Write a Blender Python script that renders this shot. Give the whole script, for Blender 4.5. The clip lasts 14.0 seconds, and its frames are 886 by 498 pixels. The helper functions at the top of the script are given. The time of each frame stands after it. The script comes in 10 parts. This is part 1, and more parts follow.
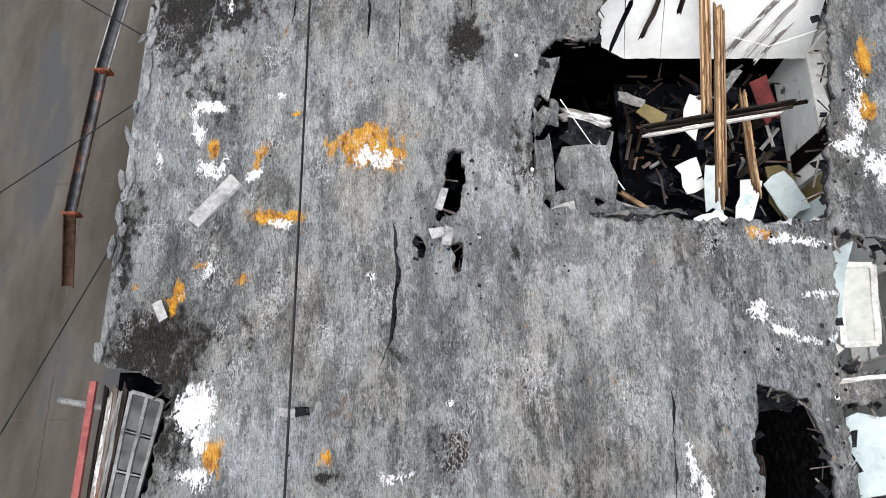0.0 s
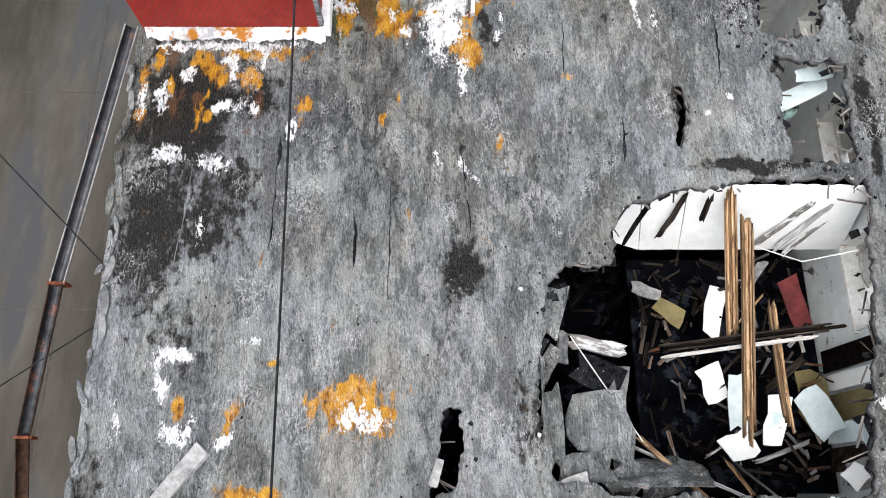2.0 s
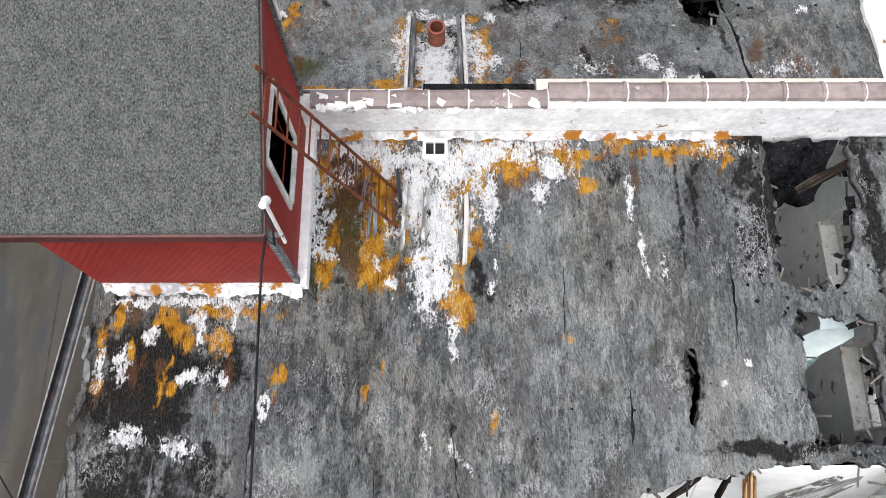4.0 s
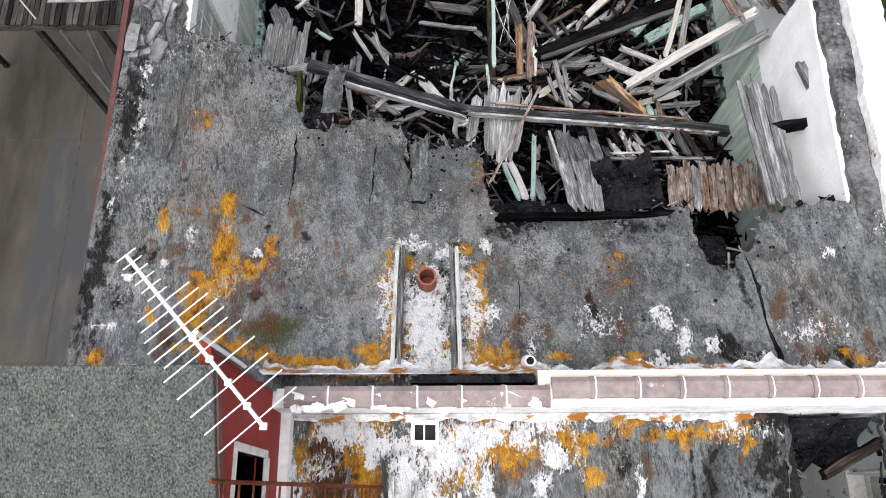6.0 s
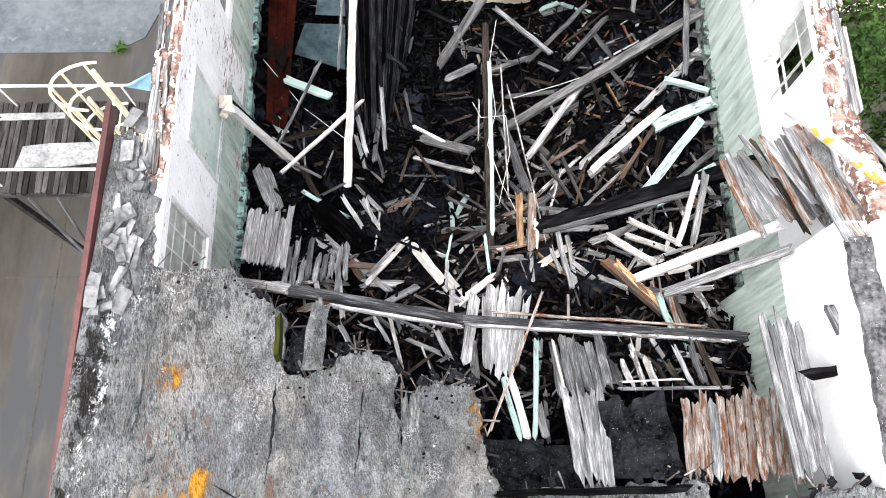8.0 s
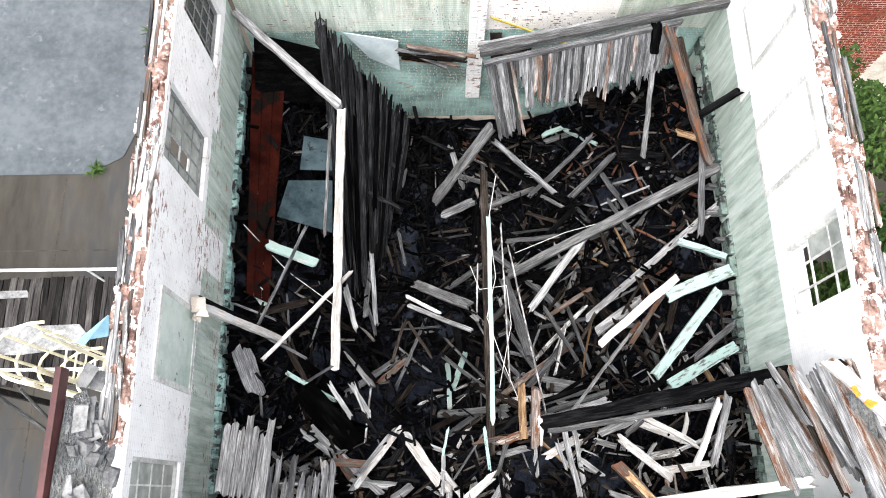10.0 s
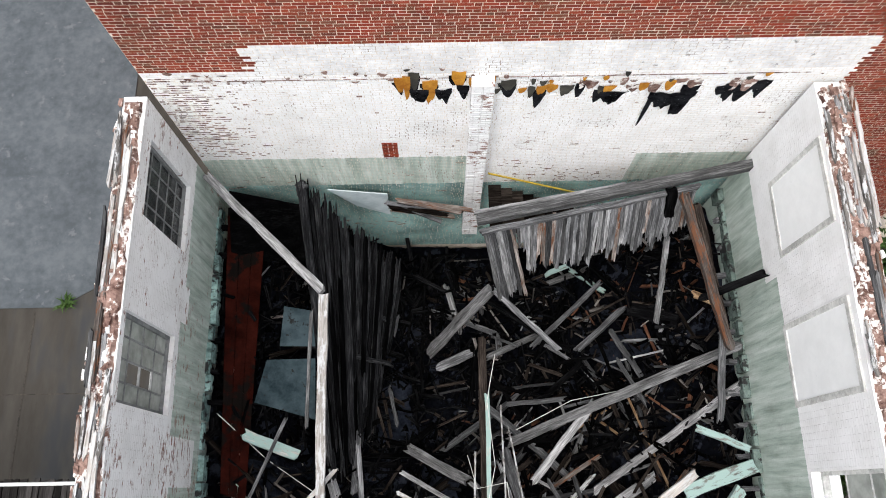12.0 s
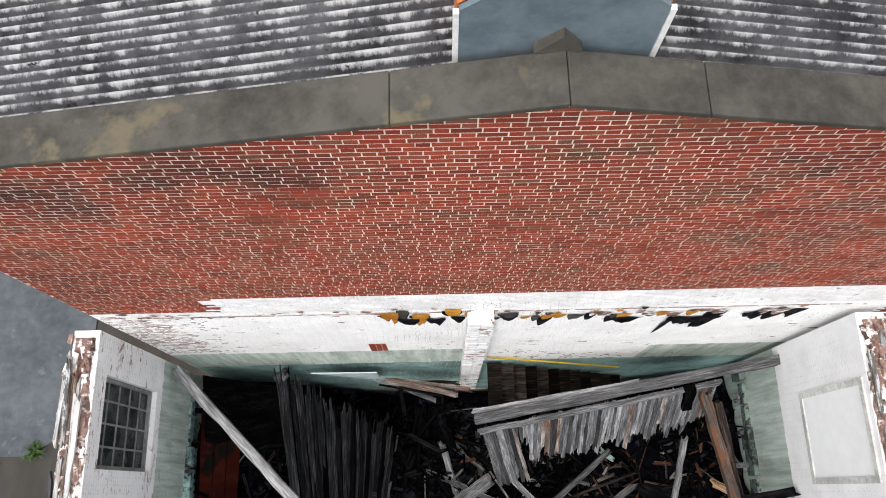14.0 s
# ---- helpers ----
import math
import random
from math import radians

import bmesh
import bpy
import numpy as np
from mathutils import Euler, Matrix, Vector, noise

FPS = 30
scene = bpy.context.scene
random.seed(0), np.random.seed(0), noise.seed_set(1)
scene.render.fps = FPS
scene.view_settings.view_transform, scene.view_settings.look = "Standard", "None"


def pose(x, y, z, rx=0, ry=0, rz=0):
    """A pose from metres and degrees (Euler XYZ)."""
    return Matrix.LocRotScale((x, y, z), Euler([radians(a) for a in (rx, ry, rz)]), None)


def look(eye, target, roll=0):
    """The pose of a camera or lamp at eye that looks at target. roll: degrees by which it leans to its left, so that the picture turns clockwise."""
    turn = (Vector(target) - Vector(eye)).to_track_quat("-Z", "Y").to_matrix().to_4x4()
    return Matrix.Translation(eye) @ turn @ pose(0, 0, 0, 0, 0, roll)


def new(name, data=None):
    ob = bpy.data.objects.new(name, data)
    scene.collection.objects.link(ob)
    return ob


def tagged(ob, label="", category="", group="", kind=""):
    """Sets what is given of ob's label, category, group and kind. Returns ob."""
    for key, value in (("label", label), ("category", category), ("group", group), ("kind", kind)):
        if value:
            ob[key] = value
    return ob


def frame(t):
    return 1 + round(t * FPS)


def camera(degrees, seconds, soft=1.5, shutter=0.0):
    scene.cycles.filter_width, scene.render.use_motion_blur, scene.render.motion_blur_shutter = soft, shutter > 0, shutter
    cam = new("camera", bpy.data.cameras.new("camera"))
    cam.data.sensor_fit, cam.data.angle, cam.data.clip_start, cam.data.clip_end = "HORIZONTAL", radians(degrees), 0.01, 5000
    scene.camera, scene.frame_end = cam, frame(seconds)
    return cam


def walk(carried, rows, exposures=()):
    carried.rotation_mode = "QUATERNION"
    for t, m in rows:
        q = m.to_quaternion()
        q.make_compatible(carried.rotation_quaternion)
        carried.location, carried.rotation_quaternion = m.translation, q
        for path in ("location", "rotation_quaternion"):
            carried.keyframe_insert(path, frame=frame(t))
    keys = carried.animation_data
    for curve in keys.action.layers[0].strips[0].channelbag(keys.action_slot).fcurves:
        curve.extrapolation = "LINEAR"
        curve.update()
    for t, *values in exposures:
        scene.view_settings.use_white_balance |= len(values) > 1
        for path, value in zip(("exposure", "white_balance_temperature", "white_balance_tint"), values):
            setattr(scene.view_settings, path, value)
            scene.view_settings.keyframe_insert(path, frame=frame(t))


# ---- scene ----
cam = camera(61.0, 14.0, soft=1.0)
METRES, EYE, TILT, LEAN, TURN = 26.5, 18.5, -71.0, 0.0, 0.0
ROWS = [
    (0.0, 0.0, 0.0, 0.0, -0.0, 0.0, -0.0),
    (0.5, 0.0002, 0.0115, 0.0308, -0.05, 0.04, 0.02),
    (1.0, 0.0, 0.0246, 0.0622, -0.12, -0.05, 0.02),
    (1.5, 0.0006, 0.0364, 0.0921, -0.17, -0.16, 0.02),
    (2.0, 0.0011, 0.0464, 0.1257, -0.2, -0.23, 0.05),
    (2.5, 0.002, 0.0563, 0.1595, -0.21, -0.29, 0.06),
    (5.0, 0.0087, 0.1047, 0.33, -0.33, -0.48, 0.17),
    (5.5, 0.0092, 0.1155, 0.3644, -0.41, -0.48, 0.18),
    (6.0, 0.01, 0.1253, 0.3993, -0.46, -0.46, 0.18),
    (6.5, 0.0109, 0.1354, 0.4342, -0.48, -0.45, 0.22),
    (7.0, 0.0118, 0.1458, 0.47, -0.5, -0.49, 0.25),
    (7.5, 0.013, 0.1563, 0.5052, -0.5, -0.49, 0.32),
    (8.0, 0.0146, 0.1672, 0.5402, -0.46, -0.51, 0.37),
    (10.5, 0.0226, 0.2296, 0.7151, -0.32, -0.95, 0.78),
    (11.0, 0.0252, 0.2428, 0.7487, -0.25, -1.0, 0.83),
    (11.5, 0.027, 0.2569, 0.7816, -0.25, -1.06, 0.91),
    (12.0, 0.0284, 0.2725, 0.8142, -0.25, -1.09, 0.98),
    (12.5, 0.0301, 0.287, 0.8477, -0.2, -1.2, 1.04),
    (13.0, 0.0311, 0.3006, 0.8808, -0.27, -1.29, 1.08),
    (13.5, 0.0327, 0.3132, 0.9129, -0.28, -1.28, 1.14),
    (14.0, 0.0346, 0.3252, 0.9435, -0.29, -1.28, 1.2),
]
walk(cam, [(t, pose(0, 0, EYE, TILT, LEAN, TURN) @ pose(METRES * x, METRES * y, METRES * z, 90 + pitch, roll, yaw)) for t, x, y, z, yaw, pitch, roll in ROWS],
     exposures=[(0.0, -0.02), (2.5, 0.0), (5.0, -0.47), (5.6, -0.4), (6.2, -0.1), (7.5, 0.45), (8.2, 0.72), (10.5, 0.42), (11.0, 0.06), (11.5, -0.04), (12.0, -0.34), (12.7, -0.4), (13.4, -0.6), (14.0, -0.38)])

# ---- light ----
world = bpy.data.worlds.new("overcast_sky")
world.use_nodes = True
scene.world = world
wn = world.node_tree
sky = wn.nodes.new("ShaderNodeTexSky")
sky.sky_type, sky.sun_disc = "NISHITA", False
sky.sun_elevation, sky.sun_rotation = radians(70), radians(213)
sky.air_density, sky.dust_density, sky.ozone_density = 1.0, 4.0, 1.0
grey = wn.nodes.new("ShaderNodeHueSaturation")
grey.inputs["Saturation"].default_value = 0.3
wn.links.new(sky.outputs[0], grey.inputs["Color"])
wn.links.new(grey.outputs[0], wn.nodes["Background"].inputs[0])
wn.nodes["Background"].inputs[1].default_value = 0.42
sun_data = bpy.data.lights.new("sun", "SUN")
sun_data.energy, sun_data.angle, sun_data.color = 1.0, radians(60), (1.0, 0.97, 0.93)
sun = new("sun", sun_data)
sun.matrix_world = look((-9, -14, 45), (0, 0, 0))


# ---- node helpers ----
class Nodes:
    def __init__(self, name):
        self.m = bpy.data.materials.new(name)
        self.m.use_nodes = True
        self.t = self.m.node_tree
        self.b = self.t.nodes["Principled BSDF"]

    def n(self, kind, **sockets):
        node = self.t.nodes.new(kind)
        for key, value in sockets.items():
            self.put(node.inputs[key], value)
        return node

    def put(self, socket, value):
        if isinstance(value, bpy.types.NodeSocket):
            self.t.links.new(value, socket)
        elif isinstance(value, tuple) and socket.type == "RGBA":
            socket.default_value = (*value, 1) if len(value) == 3 else value
        else:
            socket.default_value = value

    def pos(self, scale=(1, 1, 1)):
        g = self.n("ShaderNodeNewGeometry")
        return self.scaled(g.outputs["Position"], scale)

    def scaled(self, vec, scale):
        v = self.t.nodes.new("ShaderNodeVectorMath")
        v.operation = "MULTIPLY"
        self.put(v.inputs[0], vec)
        v.inputs[1].default_value = scale
        return v.outputs[0]

    def attr(self, name, out="Vector"):
        a = self.t.nodes.new("ShaderNodeAttribute")
        a.attribute_name = name
        return a.outputs[out]

    def noise(self, vec, scale, detail=4.0, rough=0.6):
        k = self.t.nodes.new("ShaderNodeTexNoise")
        self.put(k.inputs["Vector"], vec)
        k.inputs["Scale"].default_value = scale
        k.inputs["Detail"].default_value = detail
        k.inputs["Roughness"].default_value = rough
        return k.outputs[0]

    def ramp(self, fac, *stops):
        r = self.t.nodes.new("ShaderNodeValToRGB")
        els = r.color_ramp.elements
        while len(els) < len(stops):
            els.new(0.5)
        for e, (p, c) in zip(els, stops):
            e.position = p
            e.color = (*c, 1) if isinstance(c, tuple) else (c, c, c, 1)
        self.put(r.inputs[0], fac)
        return r.outputs[0]

    def mix(self, fac, a, b, mode="MIX"):
        k = self.t.nodes.new("ShaderNodeMix")
        k.data_type, k.blend_type = "RGBA", mode
        self.put(k.inputs[0], fac)
        self.put(k.inputs[6], a)
        self.put(k.inputs[7], b)
        return k.outputs[2]

    def math(self, op, a, b=0.0, c=0.0, clamp=False):
        k = self.t.nodes.new("ShaderNodeMath")
        k.operation, k.use_clamp = op, clamp
        for i, v in enumerate((a, b, c)):
            self.put(k.inputs[i], v)
        return k.outputs[0]

    def xyz(self, vec):
        return self.n("ShaderNodeSeparateXYZ", Vector=vec).outputs

    def bump(self, height, strength=0.4, distance=0.01):
        k = self.t.nodes.new("ShaderNodeBump")
        k.inputs["Strength"].default_value = strength
        k.inputs["Distance"].default_value = distance
        self.put(k.inputs["Height"], height)
        self.put(self.b.inputs["Normal"], k.outputs[0])

    def done(self, colour, rough=0.8, metal=0.0, gloss=0.12):
        self.put(self.b.inputs["Base Color"], colour)
        self.put(self.b.inputs["Roughness"], rough)
        self.put(self.b.inputs["Metallic"], metal)
        self.b.inputs["Specular IOR Level"].default_value = gloss
        return self.m


def wood(name, dark, mid, light, paint=None, cover=0.5, stain=None):
    """Weathered boards: grain along the piece, tone from piece to piece, optionally remains of paint."""
    k = Nodes(name)
    g = k.attr("grain")
    tone = k.attr("tone", "Fac")
    fine = k.noise(k.scaled(g, (3, 60, 60)), 1.0, 5, 0.65)
    broad = k.noise(k.scaled(g, (1.5, 9, 9)), 1.0, 3)
    col = k.ramp(k.math("ADD", k.math("MULTIPLY", fine, 0.6), k.math("MULTIPLY", broad, 0.4)), (0.32, dark), (0.5, mid), (0.68, light))
    bright = k.math("MULTIPLY_ADD", tone, 1.35, 0.22)
    col = k.mix(1.0, col, k.n("ShaderNodeCombineXYZ", X=bright, Y=bright, Z=bright).outputs[0], "MULTIPLY")
    if stain:
        s = k.ramp(k.noise(k.scaled(g, (2.6, 15, 15)), 1.0, 6, 0.7), (0.5, 0), (0.58, 1))
        col = k.mix(s, col, stain)
    if paint:
        p = k.noise(k.scaled(g, (4, 16, 16)), 1.0, 6, 0.7)
        e = 1 - cover
        col = k.mix(k.ramp(p, (max(0.0, e - 0.05), 0), (min(1.0, e + 0.03), 1)), col, paint)
    k.bump(fine, 0.5, 0.006)
    return k.done(col, 0.9, 0.0, 0.0 if light[0] < 0.13 else 0.12)


def grainy(name, a, b, scale=8.0, rough=0.85, metal=0.0, bump=0.3, spots=None, stretch=(1, 1, 1), mottle=0.5):
    k = Nodes(name)
    p = k.pos(stretch)
    big, small = k.noise(p, scale * 0.15, 4), k.noise(p, scale, 6, 0.7)
    col = k.ramp(k.math("ADD", k.math("MULTIPLY", big, mottle), k.math("MULTIPLY", small, 1 - mottle)), (0.4, a), (0.6, b))
    if spots:
        colour, size, amount = spots
        col = k.mix(k.ramp(k.noise(p, size, 5, 0.65), (amount, 0), (amount + 0.06, 1)), col, colour)
    k.bump(small, bump, 0.01)
    return k.done(col, rough, metal, 0.0 if b[0] < 0.06 else (0.12 if rough > 0.55 else 0.35))


# ---- materials ----
def roofing():
    """Mineral felt, weathered in streaks, with flaking white, yellow and sooty stains of their own shapes."""
    k = Nodes("roofing_felt")
    p = k.pos()
    st = k.attr("stain", "Color")
    s = k.t.nodes.new("ShaderNodeSeparateColor")
    k.put(s.inputs[0], st)
    white, orange, soot = s.outputs[0], s.outputs[1], s.outputs[2]
    moss = k.attr("moss", "Fac")
    rust = k.attr("rust", "Fac")
    streak = k.noise(k.scaled(p, (7, 1.3, 7)), 1.0, 6, 0.65)
    speck = k.noise(k.scaled(p, (42, 17, 42)), 1.0, 4, 0.75)
    grit = k.noise(p, 70.0, 3, 0.8)
    blotch = k.noise(k.scaled(p, (1.0, 0.6, 1.0)), 0.9, 4, 0.6)
    clump = k.noise(k.scaled(p, (8.5, 5.2, 8.5)), 1.0, 7, 0.7)
    crust = k.t.nodes.new("ShaderNodeTexNoise")
    k.put(crust.inputs["Vector"], k.scaled(p, (24, 8.5, 24)))
    crust.inputs["Scale"].default_value = 1.0
    crust.inputs["Detail"].default_value = 2.5
    crust.inputs["Roughness"].default_value = 0.5
    crust.inputs["Distortion"].default_value = 1.6
    plate = k.ramp(crust.outputs[0], (0.36, 0.0), (0.45, 0.55), (0.52, 0.62), (0.62, 1.0))
    v = k.math("ADD", k.math("MULTIPLY", streak, 0.24), k.math("ADD", k.math("MULTIPLY_ADD", speck, 0.17, 0.0), k.math("MULTIPLY", plate, 0.075)))
    v = k.math("ADD", v, k.math("MULTIPLY", clump, 0.19))
    v = k.math("ADD", v, k.math("MULTIPLY", blotch, 0.1))
    v = k.math("ADD", v, k.math("MULTIPLY_ADD", grit, 0.11, 0.04))
    wide = k.noise(k.scaled(p, (0.5, 0.32, 0.5)), 1.0, 3, 0.55)
    v = k.math("ADD", v, k.math("MULTIPLY", k.math("SUBTRACT", wide, 0.5), 0.22))
    col = k.ramp(v, (0.33, (0.014, 0.015, 0.016)), (0.4, (0.052, 0.054, 0.056)), (0.465, (0.13, 0.133, 0.135)), (0.535, (0.245, 0.248, 0.25)), (0.625, (0.44, 0.44, 0.44)))
    peel = k.noise(k.scaled(p, (3.4, 1.5, 3.4)), 1.0, 7, 0.62)
    col = k.mix(k.math("MULTIPLY", k.ramp(peel, (0.54, 0), (0.555, 1)), 0.45), col, (0.055, 0.057, 0.058))
    col = k.mix(k.math("MULTIPLY", k.ramp(peel, (0.415, 1), (0.44, 0)), 0.36), col, (0.34, 0.345, 0.335))
    dots = k.noise(p, 26.0, 4, 0.7)
    col = k.mix(k.math("MULTIPLY", k.ramp(dots, (0.635, 0), (0.68, 1)), 0.45), col, (0.012, 0.012, 0.012))
    hue = k.noise(k.scaled(p, (1.3, 0.7, 1.3)), 0.8, 5, 0.6)
    col = k.mix(1.0, col, k.ramp(hue, (0.36, (1.0, 0.955, 0.88)), (0.47, (0.975, 1.0, 0.975)), (0.6, (0.955, 0.985, 1.02))), "MULTIPLY")
    flake = k.noise(k.scaled(p, (13, 5.5, 13)), 1.0, 10, 0.82)
    soft = k.noise(p, 3.5, 6, 0.65)

    def mask(level, tex, gain, width):
        m = k.math("ADD", level, k.math("MULTIPLY", k.math("SUBTRACT", tex, 0.5), gain))
        return k.ramp(m, (0.42, 0.0), (0.42 + width, 1.0))

    shred = k.t.nodes.new("ShaderNodeTexNoise")
    k.put(shred.inputs["Vector"], k.scaled(p, (9.5, 3.0, 9.5)))
    shred.inputs["Scale"].default_value = 1.0
    shred.inputs["Detail"].default_value = 9.0
    shred.inputs["Roughness"].default_value = 0.68
    shred.inputs["Distortion"].default_value = 0.5
    crusty = mask(k.math("MULTIPLY", k.attr("pale", "Fac"), 0.74), shred.outputs[0], 3.6, 0.16)
    pcol = k.ramp(k.math("ADD", k.math("MULTIPLY", speck, 0.5), k.math("MULTIPLY", grit, 0.5)), (0.34, (0.1, 0.1, 0.098)), (0.46, (0.29, 0.288, 0.28)), (0.6, (0.5, 0.5, 0.49)))
    col = k.mix(k.math("MULTIPLY", crusty, 0.5), col, pcol)
    bare = k.attr("bare", "Fac")
    bcol = k.ramp(speck, (0.35, (0.05, 0.05, 0.051)), (0.65, (0.13, 0.131, 0.132)))
    col = k.mix(k.math("MULTIPLY", mask(bare, shred.outputs[0], 3.2, 0.1), 0.62), col, bcol)
    col = k.mix(k.math("MULTIPLY", mask(soot, clump, 2.4, 0.34), 0.95), col, k.ramp(k.math("ADD", k.math("MULTIPLY", grit, 0.5), k.math("MULTIPLY", speck, 0.5)), (0.42, (0.004, 0.0034, 0.003)), (0.52, (0.015, 0.013, 0.011)), (0.64, (0.06, 0.055, 0.05))))
    col = k.mix(k.math("MULTIPLY", mask(moss, speck, 2.2, 0.3), 0.8), col, (0.075, 0.085, 0.02))
    col = k.mix(k.math("MULTIPLY", mask(rust, shred.outputs[0], 2.6, 0.4), 0.7), col, (0.12, 0.055, 0.024))
    ocol = k.ramp(clump, (0.34, (0.1, 0.036, 0.008)), (0.42, (0.33, 0.135, 0.01)), (0.52, (0.54, 0.25, 0.016)), (0.66, (0.66, 0.36, 0.035)))
    col = k.mix(k.math("MULTIPLY", mask(orange, shred.outputs[0], 2.6, 0.3), 0.9), col, ocol)
    wcol = k.ramp(clump, (0.34, (0.45, 0.45, 0.47)), (0.5, (0.88, 0.88, 0.89)))
    vein = k.t.nodes.new("ShaderNodeTexNoise")
    k.put(vein.inputs["Vector"], k.scaled(p, (15, 8, 15)))
    vein.inputs["Scale"].default_value = 1.0
    vein.inputs["Detail"].default_value = 8.0
    vein.inputs["Roughness"].default_value = 0.68
    vein.inputs["Distortion"].default_value = 0.35
    off = k.math("MULTIPLY", k.math("ABSOLUTE", k.math("SUBTRACT", vein.outputs[0], 0.5)), 7.5)
    wm = mask(k.math("SUBTRACT", k.math("ADD", white, 0.02), k.math("MULTIPLY", off, 0.7)), flake, 3.0, 0.08)
    col = k.mix(wm, col, wcol)
    thin = k.math("MULTIPLY", k.ramp(off, (0.06, 1), (0.14, 0)), k.ramp(k.noise(k.scaled(p, (1.5, 1.0, 1.5)), 1.0, 5, 0.65), (0.54, 0), (0.62, 1)))
    col = k.mix(k.math("MULTIPLY", thin, 0.8), col, (0.62, 0.62, 0.63))
    loose = k.math("MULTIPLY", k.ramp(flake, (0.675, 0), (0.72, 1)), 0.7)
    col = k.mix(loose, col, (0.6, 0.6, 0.61))
    k.bump(k.math("ADD", k.math("ADD", k.math("ADD", speck, plate), clump), k.math("ADD", k.math("MULTIPLY", wm, 0.4), k.math("MULTIPLY", dots, 0.7))), 1.0, 0.04)
    return k.done(col, 0.9)


def brick_red():
    k = Nodes("old_red_brick")
    p = k.pos()
    tone = k.math("ADD", k.attr("tone", "Fac"), k.n("ShaderNodeObjectInfo").outputs["Random"])
    tone = k.math("FRACT", tone)
    col = k.ramp(tone, (0.0, (0.18, 0.042, 0.028)), (0.1, (0.24, 0.048, 0.029)), (0.5, (0.32, 0.053, 0.029)), (0.85, (0.4, 0.078, 0.04)), (1.0, (0.24, 0.09, 0.058)))
    dirt = k.noise(k.scaled(p, (0.8, 1, 1.4)), 1.0, 6, 0.62)
    col = k.mix(k.math("MULTIPLY", k.ramp(dirt, (0.47, 0), (0.66, 1)), 0.38), col, (0.12, 0.075, 0.045))
    tide = k.noise(k.scaled(p, (0.7, 1, 1.0)), 0.8, 6, 0.66)
    col = k.mix(k.math("MULTIPLY", k.ramp(tide, (0.54, 0), (0.7, 1)), 0.45), col, (0.07, 0.022, 0.024))
    algae = k.noise(k.scaled(p, (1.1, 1, 1.6)), 1.3, 6, 0.66)
    col = k.mix(k.math("MULTIPLY", k.ramp(algae, (0.57, 0), (0.68, 1)), 0.6), col, (0.08, 0.075, 0.045))
    xs = k.xyz(p)
    smoke = k.noise(k.scaled(p, (1.6, 1, 2.2)), 1.0, 7, 0.66)
    for cx, cz, rx, rz, amount in ((-2.9, 12.95, 2.0, 0.6, 0.85), (-0.7, 13.4, 1.3, 0.5, 0.75), (4.9, 13.4, 1.7, 0.55, 0.8), (7.2, 12.7, 2.0, 0.85, 0.85), (-3.2, 10.6, 1.0, 1.2, 0.5)):
        du, dv = k.math("DIVIDE", k.math("SUBTRACT", xs[0], cx), rx), k.math("DIVIDE", k.math("SUBTRACT", xs[2], cz), rz)
        d = k.math("SQRT", k.math("ADD", k.math("MULTIPLY", du, du), k.math("MULTIPLY", dv, dv)))
        near = k.math("ADD", k.math("SUBTRACT", 1.0, d), k.math("MULTIPLY", k.math("SUBTRACT", smoke, 0.5), 2.6))
        col = k.mix(k.math("MULTIPLY", k.ramp(near, (0.0, 0), (0.9, 1)), amount), col, (0.04, 0.024, 0.022))
    fine = k.noise(p, 60.0, 4, 0.7)
    col = k.mix(0.5, col, k.ramp(fine, (0.3, 0.35), (0.7, 1.0)), "MULTIPLY")
    k.bump(fine, 0.5, 0.006)
    return k.done(col, 0.9)


